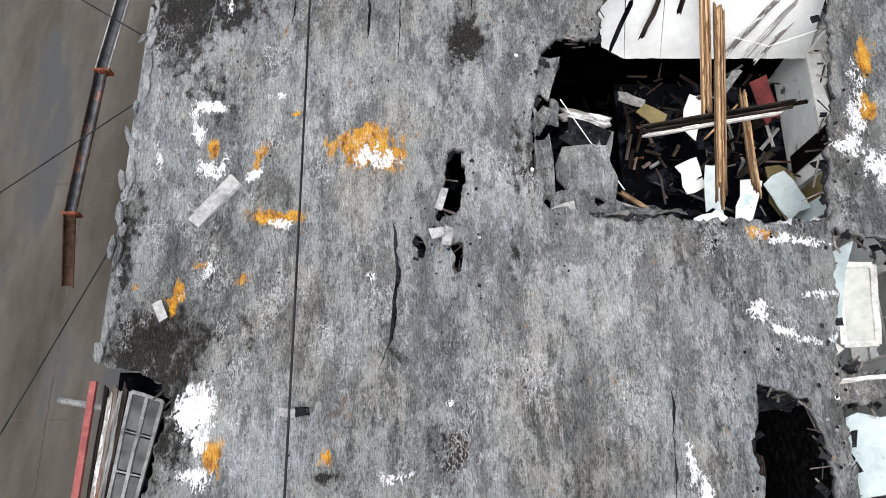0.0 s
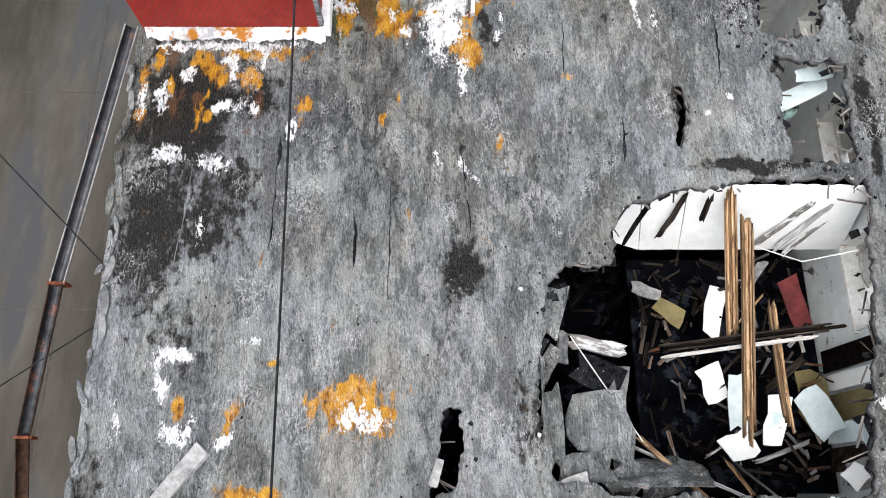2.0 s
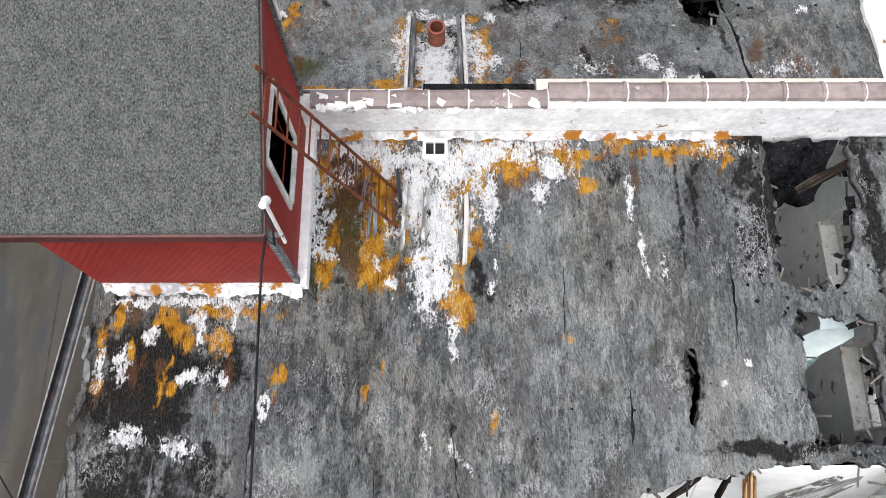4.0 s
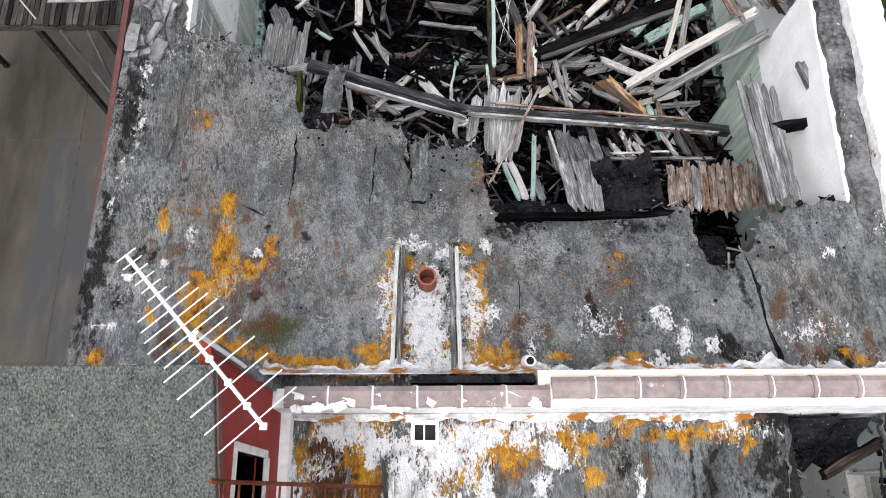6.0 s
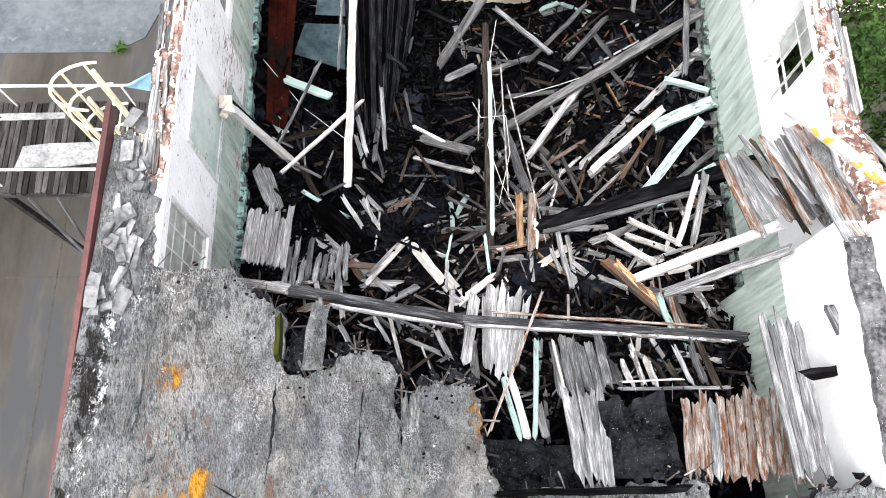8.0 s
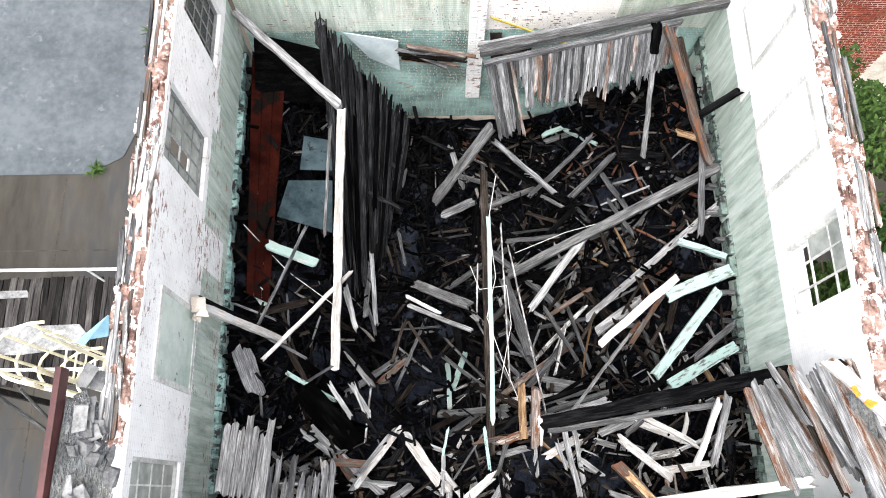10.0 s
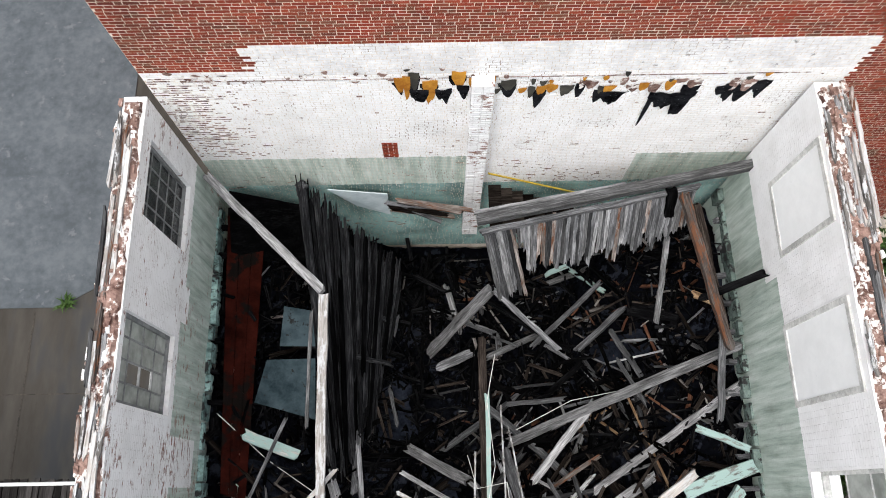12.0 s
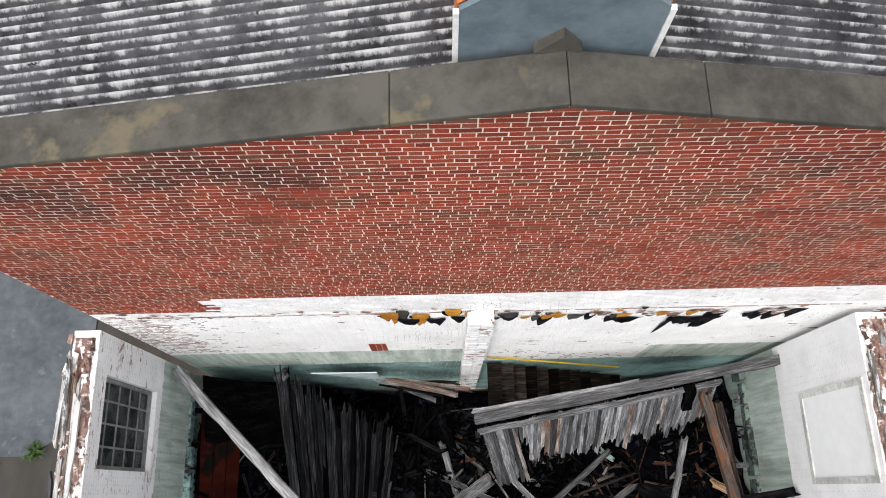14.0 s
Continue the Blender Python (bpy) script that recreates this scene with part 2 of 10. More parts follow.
def painted_wall(name, green_below, brick_show, stair=False, steps=(), joints=1.0):
    """White limewash flaking off brick, over a dado of pale green paint."""
    k = Nodes(name)
    p = k.pos()
    z = k.xyz(p)[2]
    flake = k.noise(k.scaled(p, (5, 5, 16)), 1.0, 8, 0.72)
    big = k.noise(p, 0.7, 4)
    white = k.ramp(k.noise(p, 2.0, 6), (0.3, (0.8, 0.8, 0.785)), (0.6, (0.91, 0.91, 0.905)))
    run = k.noise(k.scaled(p, (9, 9, 0.7)), 1.0, 5, 0.65)
    green = k.ramp(run, (0.3, (0.3, 0.37, 0.32)), (0.5, (0.47, 0.55, 0.49)), (0.68, (0.64, 0.7, 0.65)))
    band = k.ramp(k.math("ADD", z, k.math("MULTIPLY", big, 0.02)), (0.0, 0), (1.0, 1))
    for y0, y1, zz in steps:
        here = k.math("MULTIPLY", k.math("GREATER_THAN", k.xyz(p)[1], y0), k.math("LESS_THAN", k.xyz(p)[1], y1))
        green_below = k.math("MULTIPLY_ADD", here, zz - steps[0][2], green_below)
    low = k.math("GREATER_THAN", green_below, k.math("ADD", z, k.math("MULTIPLY", k.math("SUBTRACT", run, 0.5), 0.12)))
    if stair:
        xx = k.xyz(p)[0]
        low = k.math("MULTIPLY", low, k.math("MAXIMUM", k.math("LESS_THAN", xx, 1.3), k.math("GREATER_THAN", xx, 4.45)))
    col = k.mix(low, white, green)
    if stair:
        base = k.math("LESS_THAN", k.math("ADD", z, k.math("MULTIPLY", run, 0.2)), 4.75)
        col = k.mix(base, col, k.ramp(big, (0.4, (0.12, 0.2, 0.19)), (0.6, (0.34, 0.55, 0.52))))
    mould = k.math("MULTIPLY", k.ramp(k.noise(k.scaled(p, (2, 2, 0.8)), 1.2, 5), (0.52, 0), (0.72, 1)), low)
    col = k.mix(k.math("MULTIPLY", mould, 0.4), col, (0.07, 0.08, 0.06))
    bare = k.ramp(k.math("ADD", k.math("MULTIPLY", flake, 0.7), k.math("MULTIPLY", big, 0.3)), (brick_show, 0), (brick_show + 0.03, 1))
    col = k.mix(bare, col, k.ramp(k.noise(p, 14.0, 3), (0.35, (0.2, 0.1, 0.075)), (0.65, (0.36, 0.24, 0.2))))
    course = k.t.nodes.new("ShaderNodeTexBrick")
    course.inputs["Scale"].default_value = 1.0
    course.inputs["Brick Width"].default_value = 0.213
    course.inputs["Row Height"].default_value = 0.0677
    course.inputs["Mortar Size"].default_value = 0.006
    xs = k.xyz(p)
    k.put(course.inputs["Vector"], k.n("ShaderNodeCombineXYZ", X=k.math("ADD", xs[0], xs[1]), Y=xs[2], Z=0.0).outputs[0])
    lines = k.math("MULTIPLY", course.outputs["Fac"], k.ramp(k.noise(p, 3.0, 4), (0.4, 0.05 * joints), (0.62, 0.4 * joints)))
    col = k.mix(lines, col, (0.3, 0.27, 0.24))
    k.bump(k.math("SUBTRACT", k.math("MULTIPLY", flake, 0.5), course.outputs["Fac"]), 0.8, 0.016)
    return k.done(col, 0.8)


M_ROOF = roofing()
M_BRICK = brick_red()
M_MORTAR = grainy("lime_mortar", (0.55, 0.47, 0.38), (0.84, 0.76, 0.66), 20, spots=((0.24, 0.17, 0.13), 0.9, 0.57))
M_WHITEWALL = painted_wall("flaking_limewash", 5.98, 0.562, steps=((26.25, 29, 5.98), (25.6, 26.25, 5.76), (23.7, 25.6, 6.1), (22.9, 23.7, 4.85)))
M_EASTWALL = painted_wall("limewashed_plaster", 6.3, 0.66, steps=((20, 26.15, 6.3), (26.15, 29, 5.85)), joints=0.3)
M_NORTHWALL = painted_wall("limewash_on_brick", 5.9, 0.6, True, joints=0.45)
M_STUCCO = grainy("outer_brickwork", (0.18, 0.09, 0.07), (0.4, 0.25, 0.2), 10)
M_RUBBLE = grainy("broken_brick", (0.08, 0.042, 0.034), (0.36, 0.24, 0.2), 14, spots=((0.74, 0.7, 0.66), 7.0, 0.525))
M_GREY = wood("grey_weathered_wood", (0.01, 0.0103, 0.0112), (0.082, 0.0828, 0.086), (0.3, 0.303, 0.312))
M_PALE = wood("pale_bleached_wood", (0.022, 0.0222, 0.0228), (0.155, 0.155, 0.156), (0.47, 0.472, 0.478))
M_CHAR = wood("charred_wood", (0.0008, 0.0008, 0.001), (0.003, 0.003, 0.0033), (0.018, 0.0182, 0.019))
M_BROWN = wood("damp_brown_wood", (0.003, 0.0025, 0.0023), (0.019, 0.0152, 0.013), (0.085, 0.07, 0.06))
M_SOOTWOOD = wood("soot_grey_boards", (0.003, 0.003, 0.0034), (0.024, 0.0243, 0.026), (0.125, 0.126, 0.132))
M_DAMPRUST = wood("rust_brown_boards", (0.006, 0.003, 0.002), (0.05, 0.021, 0.012), (0.15, 0.07, 0.042))
M_TAN = wood("raw_split_pine", (0.05, 0.03, 0.016), (0.25, 0.155, 0.085), (0.52, 0.38, 0.24), stain=(0.1, 0.058, 0.032))
M_RUSTWOOD = wood("rust_stained_boards", (0.03, 0.022, 0.019), (0.15, 0.125, 0.11), (0.42, 0.385, 0.36), stain=(0.115, 0.05, 0.026))
M_MOSSWOOD = wood("mossy_wood", (0.02, 0.022, 0.006), (0.07, 0.085, 0.012), (0.15, 0.16, 0.03))
M_WHITEWOOD = wood("white_painted_wood", (0.15, 0.14, 0.13), (0.3, 0.28, 0.26), (0.5, 0.48, 0.45), paint=(0.47, 0.48, 0.485), cover=0.46)
M_AQUA = wood("pale_green_painted_wood", (0.1, 0.1, 0.09), (0.22, 0.22, 0.2), (0.4, 0.4, 0.38), paint=(0.29, 0.4, 0.375), cover=0.55)
M_AQUAWALL = grainy("turquoise_plaster", (0.06, 0.1, 0.095), (0.34, 0.5, 0.47), 7, spots=((0.03, 0.03, 0.03), 6.0, 0.52))
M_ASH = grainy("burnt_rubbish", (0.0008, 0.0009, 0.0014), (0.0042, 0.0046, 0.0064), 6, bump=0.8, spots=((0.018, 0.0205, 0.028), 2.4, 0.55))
M_BURNTFELT = grainy("burnt_felt", (0.002, 0.0023, 0.0034), (0.02, 0.0235, 0.033), 5, bump=0.9, spots=((0.06, 0.065, 0.075), 18.0, 0.66))
M_CHIPS = wood("splintered_lath", (0.012, 0.011, 0.0105), (0.085, 0.075, 0.07), (0.34, 0.32, 0.3))
M_YARD = grainy("stained_yard_concrete", (0.03, 0.0265, 0.0215), (0.074, 0.068, 0.059), 1.7, stretch=(1.3, 0.32, 1), bump=0.1, mottle=0.75, spots=((0.044, 0.0455, 0.047), 0.25, 0.52))
M_SLAB = grainy("pale_blue_grey_concrete", (0.064, 0.074, 0.082), (0.108, 0.121, 0.131), 4, spots=((0.122, 0.132, 0.142), 2.5, 0.6), bump=0.15)
M_JOINT = grainy("dirt_joint", (0.03, 0.028, 0.025), (0.07, 0.06, 0.05), 20)
M_COPING = grainy("lichened_concrete_coping", (0.034, 0.032, 0.028), (0.085, 0.08, 0.067), 4, spots=((0.12, 0.102, 0.068), 1.1, 0.58))


def corrugated():
    k = Nodes("weathered_corrugated_iron")
    p = k.pos()
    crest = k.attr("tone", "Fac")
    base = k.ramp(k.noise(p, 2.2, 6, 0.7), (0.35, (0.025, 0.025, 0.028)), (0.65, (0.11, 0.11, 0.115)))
    # Lichen noise raised on crests, so light on the corrugation sits in the colour.
    lichen_light = k.math("ADD", k.math("MULTIPLY", crest, 0.3), k.noise(k.scaled(p, (4, 2, 1)), 1.6, 8, 0.75))
    col = k.mix(k.ramp(lichen_light, (0.7, 0), (0.86, 1)), base, (0.4, 0.4, 0.4))
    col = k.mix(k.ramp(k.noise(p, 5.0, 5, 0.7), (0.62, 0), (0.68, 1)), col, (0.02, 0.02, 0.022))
    k.bump(lichen_light, 0.4, 0.01)
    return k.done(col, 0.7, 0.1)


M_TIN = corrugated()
M_BLUETIN = grainy("blue_grey_sheet_metal", (0.085, 0.12, 0.145), (0.19, 0.235, 0.265), 4, rough=0.45, metal=0.2, bump=0.1)
M_ORANGETIN = grainy("orange_red_primer", (0.36, 0.11, 0.045), (0.55, 0.2, 0.08), 5, rough=0.6, bump=0.1)
M_RED = grainy("red_painted_siding", (0.2, 0.02, 0.016), (0.27, 0.033, 0.026), 6, rough=0.6, bump=0.15)
M_DARKRED = grainy("dark_red_fascia", (0.05, 0.014, 0.014), (0.1, 0.03, 0.028), 8, rough=0.5)
M_SHINGLE = grainy("grey_green_mineral_felt", (0.02, 0.0225, 0.021), (0.125, 0.13, 0.121), 62, bump=0.9, stretch=(1, 0.55, 1), spots=((0.3, 0.3, 0.28), 75.0, 0.62), mottle=0.2)
M_RUST = grainy("rusty_steel", (0.06, 0.02, 0.013), (0.2, 0.065, 0.034), 18, rough=0.8, metal=0.2)
M_REDWOOD = grainy("dark_red_painted_boards", (0.008, 0.002, 0.0016), (0.03, 0.0065, 0.0045), 5, rough=0.7, spots=((0.006, 0.005, 0.0045), 2.0, 0.52))
M_FADEDRED = grainy("faded_red_paint", (0.13, 0.035, 0.035), (0.24, 0.075, 0.07), 9, rough=0.7, spots=((0.45, 0.42, 0.4), 12.0, 0.66))
M_DULLRED = grainy("dull_red_panel", (0.06, 0.014, 0.014), (0.16, 0.035, 0.035), 5, rough=0.7, bump=0.2)
M_CLAY = grainy("glazed_clay_coping", (0.15, 0.118, 0.115), (0.28, 0.225, 0.215), 8, rough=0.5, spots=((0.6, 0.59, 0.58), 5.0, 0.66))
M_TARFELT = grainy("tarred_grey_felt", (0.025, 0.025, 0.026), (0.17, 0.17, 0.172), 14, bump=1.0, spots=((0.5, 0.5, 0.5), 9.0, 0.64))
M_BED = grainy("cream_bedding_mortar", (0.5, 0.44, 0.38), (0.7, 0.62, 0.55), 6)
M_OLDRUST = grainy("dark_rusted_gutter", (0.012, 0.008, 0.006), (0.05, 0.03, 0.022), 10, rough=0.7)
M_PIPECLAY = grainy("red_clay_pipe", (0.15, 0.05, 0.035), (0.26, 0.095, 0.065), 9)
M_WHITEPAINT = grainy("white_lime_coating", (0.66, 0.66, 0.66), (0.88, 0.88, 0.87), 10, spots=((0.3, 0.3, 0.3), 7.0, 0.62))
M_FRAME = grainy("weathered_white_frame", (0.4, 0.4, 0.38), (0.74, 0.74, 0.71), 12)
M_GREYFRAME = grainy("grey_steel_sash", (0.14, 0.145, 0.145), (0.27, 0.275, 0.27), 12)
M_CREAM = grainy("cream_painted_pipe", (0.6, 0.54, 0.36), (0.78, 0.73, 0.55), 14, rough=0.5)
M_WHITEPIPE = grainy("white_painted_pipe", (0.62, 0.62, 0.6), (0.82, 0.82, 0.8), 14, rough=0.5)
M_ALU = grainy("bright_aluminium", (0.72, 0.73, 0.74), (0.85, 0.86, 0.87), 10, rough=0.4, metal=0.3, bump=0.05)
M_ZINC = grainy("tarnished_gutter_metal", (0.012, 0.013, 0.015), (0.06, 0.064, 0.072), 6, rough=0.45, metal=0.5, spots=((0.12, 0.05, 0.035), 3.0, 0.58))
M_BLACK = grainy("black_cable_and_opening", (0.012, 0.012, 0.013), (0.03, 0.03, 0.032), 20, rough=0.6)
M_DECK = wood("black_brown_deck_boards", (0.012, 0.011, 0.011), (0.035, 0.032, 0.031), (0.09, 0.085, 0.08))
M_STONE = grainy("pale_grey_slate", (0.12, 0.122, 0.122), (0.32, 0.318, 0.314), 14, bump=0.5)
M_TORN = grainy("torn_black_felt", (0.002, 0.002, 0.0024), (0.022, 0.0228, 0.026), 14, bump=0.8, spots=((0.3, 0.3, 0.31), 30.0, 0.645))
M_BOARD = grainy("pale_blue_grey_board", (0.42, 0.5, 0.52), (0.66, 0.73, 0.74), 3, bump=0.1, spots=((0.4, 0.42, 0.4), 4.0, 0.64))
M_CEIL = grainy("grey_blue_ceiling_board", (0.25, 0.3, 0.31), (0.42, 0.48, 0.49), 3, bump=0.1, spots=((0.2, 0.2, 0.19), 4.0, 0.62))
M_BLUEPANEL = grainy("dull_blue_grey_panel", (0.012, 0.02, 0.024), (0.05, 0.072, 0.082), 3, bump=0.2, spots=((0.02, 0.02, 0.02), 5.0, 0.6))
M_OLIVE = grainy("olive_board", (0.12, 0.1, 0.045), (0.2, 0.165, 0.08), 5, bump=0.1)
M_WHITEBOARD = grainy("white_plasterboard", (0.7, 0.71, 0.7), (0.86, 0.87, 0.86), 3, bump=0.08, spots=((0.55, 0.68, 0.68), 1.4, 0.62))
M_PLASTER = grainy("smooth_white_plaster", (0.82, 0.83, 0.82), (0.9, 0.91, 0.9), 3, bump=0.12, spots=((0.55, 0.56, 0.54), 5.0, 0.7))
M_DADO = grainy("pale_green_dado_paint", (0.36, 0.44, 0.39), (0.56, 0.62, 0.57), 4, bump=0.2, spots=((0.12, 0.13, 0.11), 3.0, 0.63))
M_DAMPWALL = grainy("damp_green_plaster", (0.03, 0.045, 0.04), (0.2, 0.26, 0.235), 7, spots=((0.03, 0.03, 0.03), 6.0, 0.52))
M_BLUE = grainy("pale_blue_paint", (0.2, 0.4, 0.5), (0.34, 0.55, 0.64), 8)
M_LEAF = grainy("dark_green_leaf", (0.015, 0.035, 0.008), (0.06, 0.11, 0.025), 3, rough=0.6, bump=0.0)
M_BARK = grainy("grey_bark", (0.06, 0.045, 0.035), (0.14, 0.11, 0.09), 12)
M_ORANGEWASH = grainy("yellow_ochre_lichen", (0.3, 0.11, 0.015), (0.58, 0.28, 0.04), 9)
M_SOUTHWALL = grainy("grey_white_plaster", (0.62, 0.66, 0.66), (0.84, 0.87, 0.87), 3, spots=((0.1, 0.1, 0.098), 2.4, 0.6))
M_PARAPET = grainy("peeling_white_coating", (0.6, 0.6, 0.6), (0.9, 0.9, 0.89), 12, bump=0.8, spots=((0.22, 0.12, 0.06), 5.0, 0.65))
M_PEELWHITE = grainy("peeling_white_paint", (0.62, 0.61, 0.57), (0.85, 0.85, 0.82), 16, bump=0.6, spots=((0.42, 0.31, 0.26), 9.0, 0.6))
M_LIME = grainy("cracked_lime_fillet", (0.3, 0.3, 0.31), (0.8, 0.8, 0.81), 7, bump=0.9, mottle=0.4, spots=((0.3, 0.12, 0.02), 2.8, 0.53))
M_SLATE = grainy("dark_grey_slate", (0.06, 0.062, 0.065), (0.2, 0.2, 0.2), 12)
M_YELLOW = grainy("yellow_painted_edge", (0.5, 0.36, 0.04), (0.66, 0.5, 0.08), 10)


def glass_material(name, dark, light):
    k = Nodes(name)
    col = k.ramp(k.noise(k.pos(), 3.0, 5), (0.35, dark), (0.65, light))
    k.b.inputs["Transmission Weight"].default_value = 0.15
    return k.done(col, 0.25)


M_GLASS = glass_material("dirty_window_glass", (0.3, 0.32, 0.29), (0.52, 0.54, 0.5))
M_DARKGLASS = glass_material("sooty_window_glass", (0.015, 0.017, 0.018), (0.07, 0.075, 0.075))


# ---- geometry helpers ----
rng = random.Random(7)


class Geo:
    """Collects faces for one mesh, with a grain direction and a tone for each piece."""

    def __init__(self):
        self.v, self.f, self.g, self.t = [], [], [], []

    def add(self, verts, faces, m=None, tone=None):
        base, off = len(self.v), (rng.uniform(0, 50), rng.uniform(0, 50), rng.uniform(0, 50))
        tone = rng.random() if tone is None else tone
        for p in verts:
            p = Vector(p)
            self.g.append((p.x + off[0], p.y + off[1], p.z + off[2]))
            self.v.append(tuple(m @ p) if m is not None else tuple(p))
            self.t.append(tone)
        self.f += [tuple(base + i for i in q) for q in faces]
        return self

    def box(self, x0, x1, y0, y1, z0, z1, tone=None):
        a = [(x, y, z) for z in (z0, z1) for y in (y0, y1) for x in (x0, x1)]
        return self.add(a, BOX_FACES, None, tone)

    def block(self, size, m, tone=None, rough=0.0):
        sx, sy, sz = (s / 2 for s in size)
        a = [(x * sx + rng.uniform(-rough, rough), y * sy + rng.uniform(-rough, rough), z * sz + rng.uniform(-rough, rough)) for z in (-1, 1) for y in (-1, 1) for x in (-1, 1)]
        return self.add(a, BOX_FACES, m, tone)

    def tube(self, a, b, r, n=8, r2=None):
        a, b = Vector(a), Vector(b)
        m = along(a, b)
        length = (b - a).length
        r2 = r if r2 is None else r2
        vs = [(s * length / 2, q * math.cos(i * math.tau / n), q * math.sin(i * math.tau / n)) for s, q in ((-1, r), (1, r2)) for i in range(n)]
        fs = [(i, (i + 1) % n, n + (i + 1) % n, n + i) for i in range(n)] + [tuple(range(n - 1, -1, -1)), tuple(range(n, 2 * n))]
        return self.add(vs, fs, m)

    def path(self, points, r, n=6):
        """One continuous bent rod."""
        pts = [Vector(p) for p in points]
        vs, fs = [], []
        for i, p in enumerate(pts):
            d = (pts[min(i + 1, len(pts) - 1)] - pts[max(i - 1, 0)]).normalized()
            up = Vector((0, 0, 1)) if abs(d.z) < 0.95 else Vector((1, 0, 0))
            y = up.cross(d).normalized()
            z = d.cross(y)
            vs += [tuple(p + y * (r * math.cos(k * math.tau / n)) + z * (r * math.sin(k * math.tau / n))) for k in range(n)]
        for i in range(len(pts) - 1):
            fs += [(i * n + k, i * n + (k + 1) % n, (i + 1) * n + (k + 1) % n, (i + 1) * n + k) for k in range(n)]
        fs += [tuple(range(n - 1, -1, -1)), tuple(range((len(pts) - 1) * n, len(pts) * n))]
        return self.add(vs, fs)


BOX_FACES = [(0, 2, 3, 1), (4, 5, 7, 6), (0, 1, 5, 4), (2, 6, 7, 3), (0, 4, 6, 2), (1, 3, 7, 5)]


def along(a, b, roll=0.0):
    """A frame at the middle of a and b with x along them and z as far up as it can be."""
    a, b = Vector(a), Vector(b)
    x = (b - a).normalized()
    up = Vector((0, 0, 1)) if abs(x.z) < 0.98 else Vector((0, 1, 0))
    y = up.cross(x).normalized()
    z = x.cross(y)
    m = Matrix((x, y, z)).transposed().to_4x4()
    m.translation = (a + b) / 2
    return m @ Matrix.Rotation(roll, 4, "X")


def mesh_of(name, geo, material, base=(0, 0, 0)):
    me = bpy.data.meshes.new(name)
    bx, by, bz = base
    me.from_pydata([(x - bx, y - by, z - bz) for x, y, z in geo.v], [], geo.f)
    me.materials.append(material)
    ga = me.attributes.new("grain", "FLOAT_VECTOR", "POINT")
    ga.data.foreach_set("vector", [c for p in geo.g for c in p])
    ta = me.attributes.new("tone", "FLOAT", "POINT")
    ta.data.foreach_set("value", geo.t)
    return me


def thing(name, label, category, base=(0, 0, 0), geo=None, material=None, group="", kind=""):
    """A top-level thing: a mesh of its own, or an empty that carries parts."""
    ob = new(name, mesh_of(name, geo, material, base) if geo else None)
    ob.location = base
    return tagged(ob, label, category, group, kind)


def part(name, geo, material, parent, label=""):
    base = Vector(parent.location) + (Vector(parent.parent.location) if parent.parent else Vector())
    ob = new(name, mesh_of(name, geo, material, base))
    ob.parent = parent
    return tagged(ob, label)


def bevelled(ob, width=0.01, segments=1):
    b = ob.modifiers.new("bevel", "BEVEL")
    b.width, b.segments, b.limit_method = width, segments, "ANGLE"
    return ob


def smooth_noise(x, y, s, seed=0.0):
    return noise.noise((x * s + seed, y * s - seed, seed))


# ---- roofs ----
STAINS = []


def stain(kind, x, y, rx, ry, turn=0, amount=1.0):
    STAINS.append((kind, x, y, rx, ry, radians(turn), amount))


def inside(poly, x, y):
    hit, j = False, len(poly) - 1
    for i in range(len(poly)):
        (xa, ya), (xb, yb) = poly[i], poly[j]
        if (ya > y) != (yb > y) and x < (xb - xa) * (y - ya) / (yb - ya) + xa:
            hit = not hit
        j = i
    return hit


SAG_X = [-4.6, -4.3, -2.66, -1.5, 0, 1.5, 3.7, 5.15, 6.4, 8]
SAG_V = [0.05, 0.08, 0.30, 0.33, 0.46, 0.46, 0.36, 0.22, 0.12, 0.1]


def north_roof_z(x, y):
    return 9.4 - float(np.interp(x, SAG_X, SAG_V)) * max(y - 12.5, 0) + 0.03 * smooth_noise(x * 2, y, 0.9, 7)


def south_roof_z(x, y):
    z = 9.2 + 0.03 * smooth_noise(x, y, 0.7, 3) + 0.02 * smooth_noise(2 * x, y * 0.6, 2.1, 5)
    return z


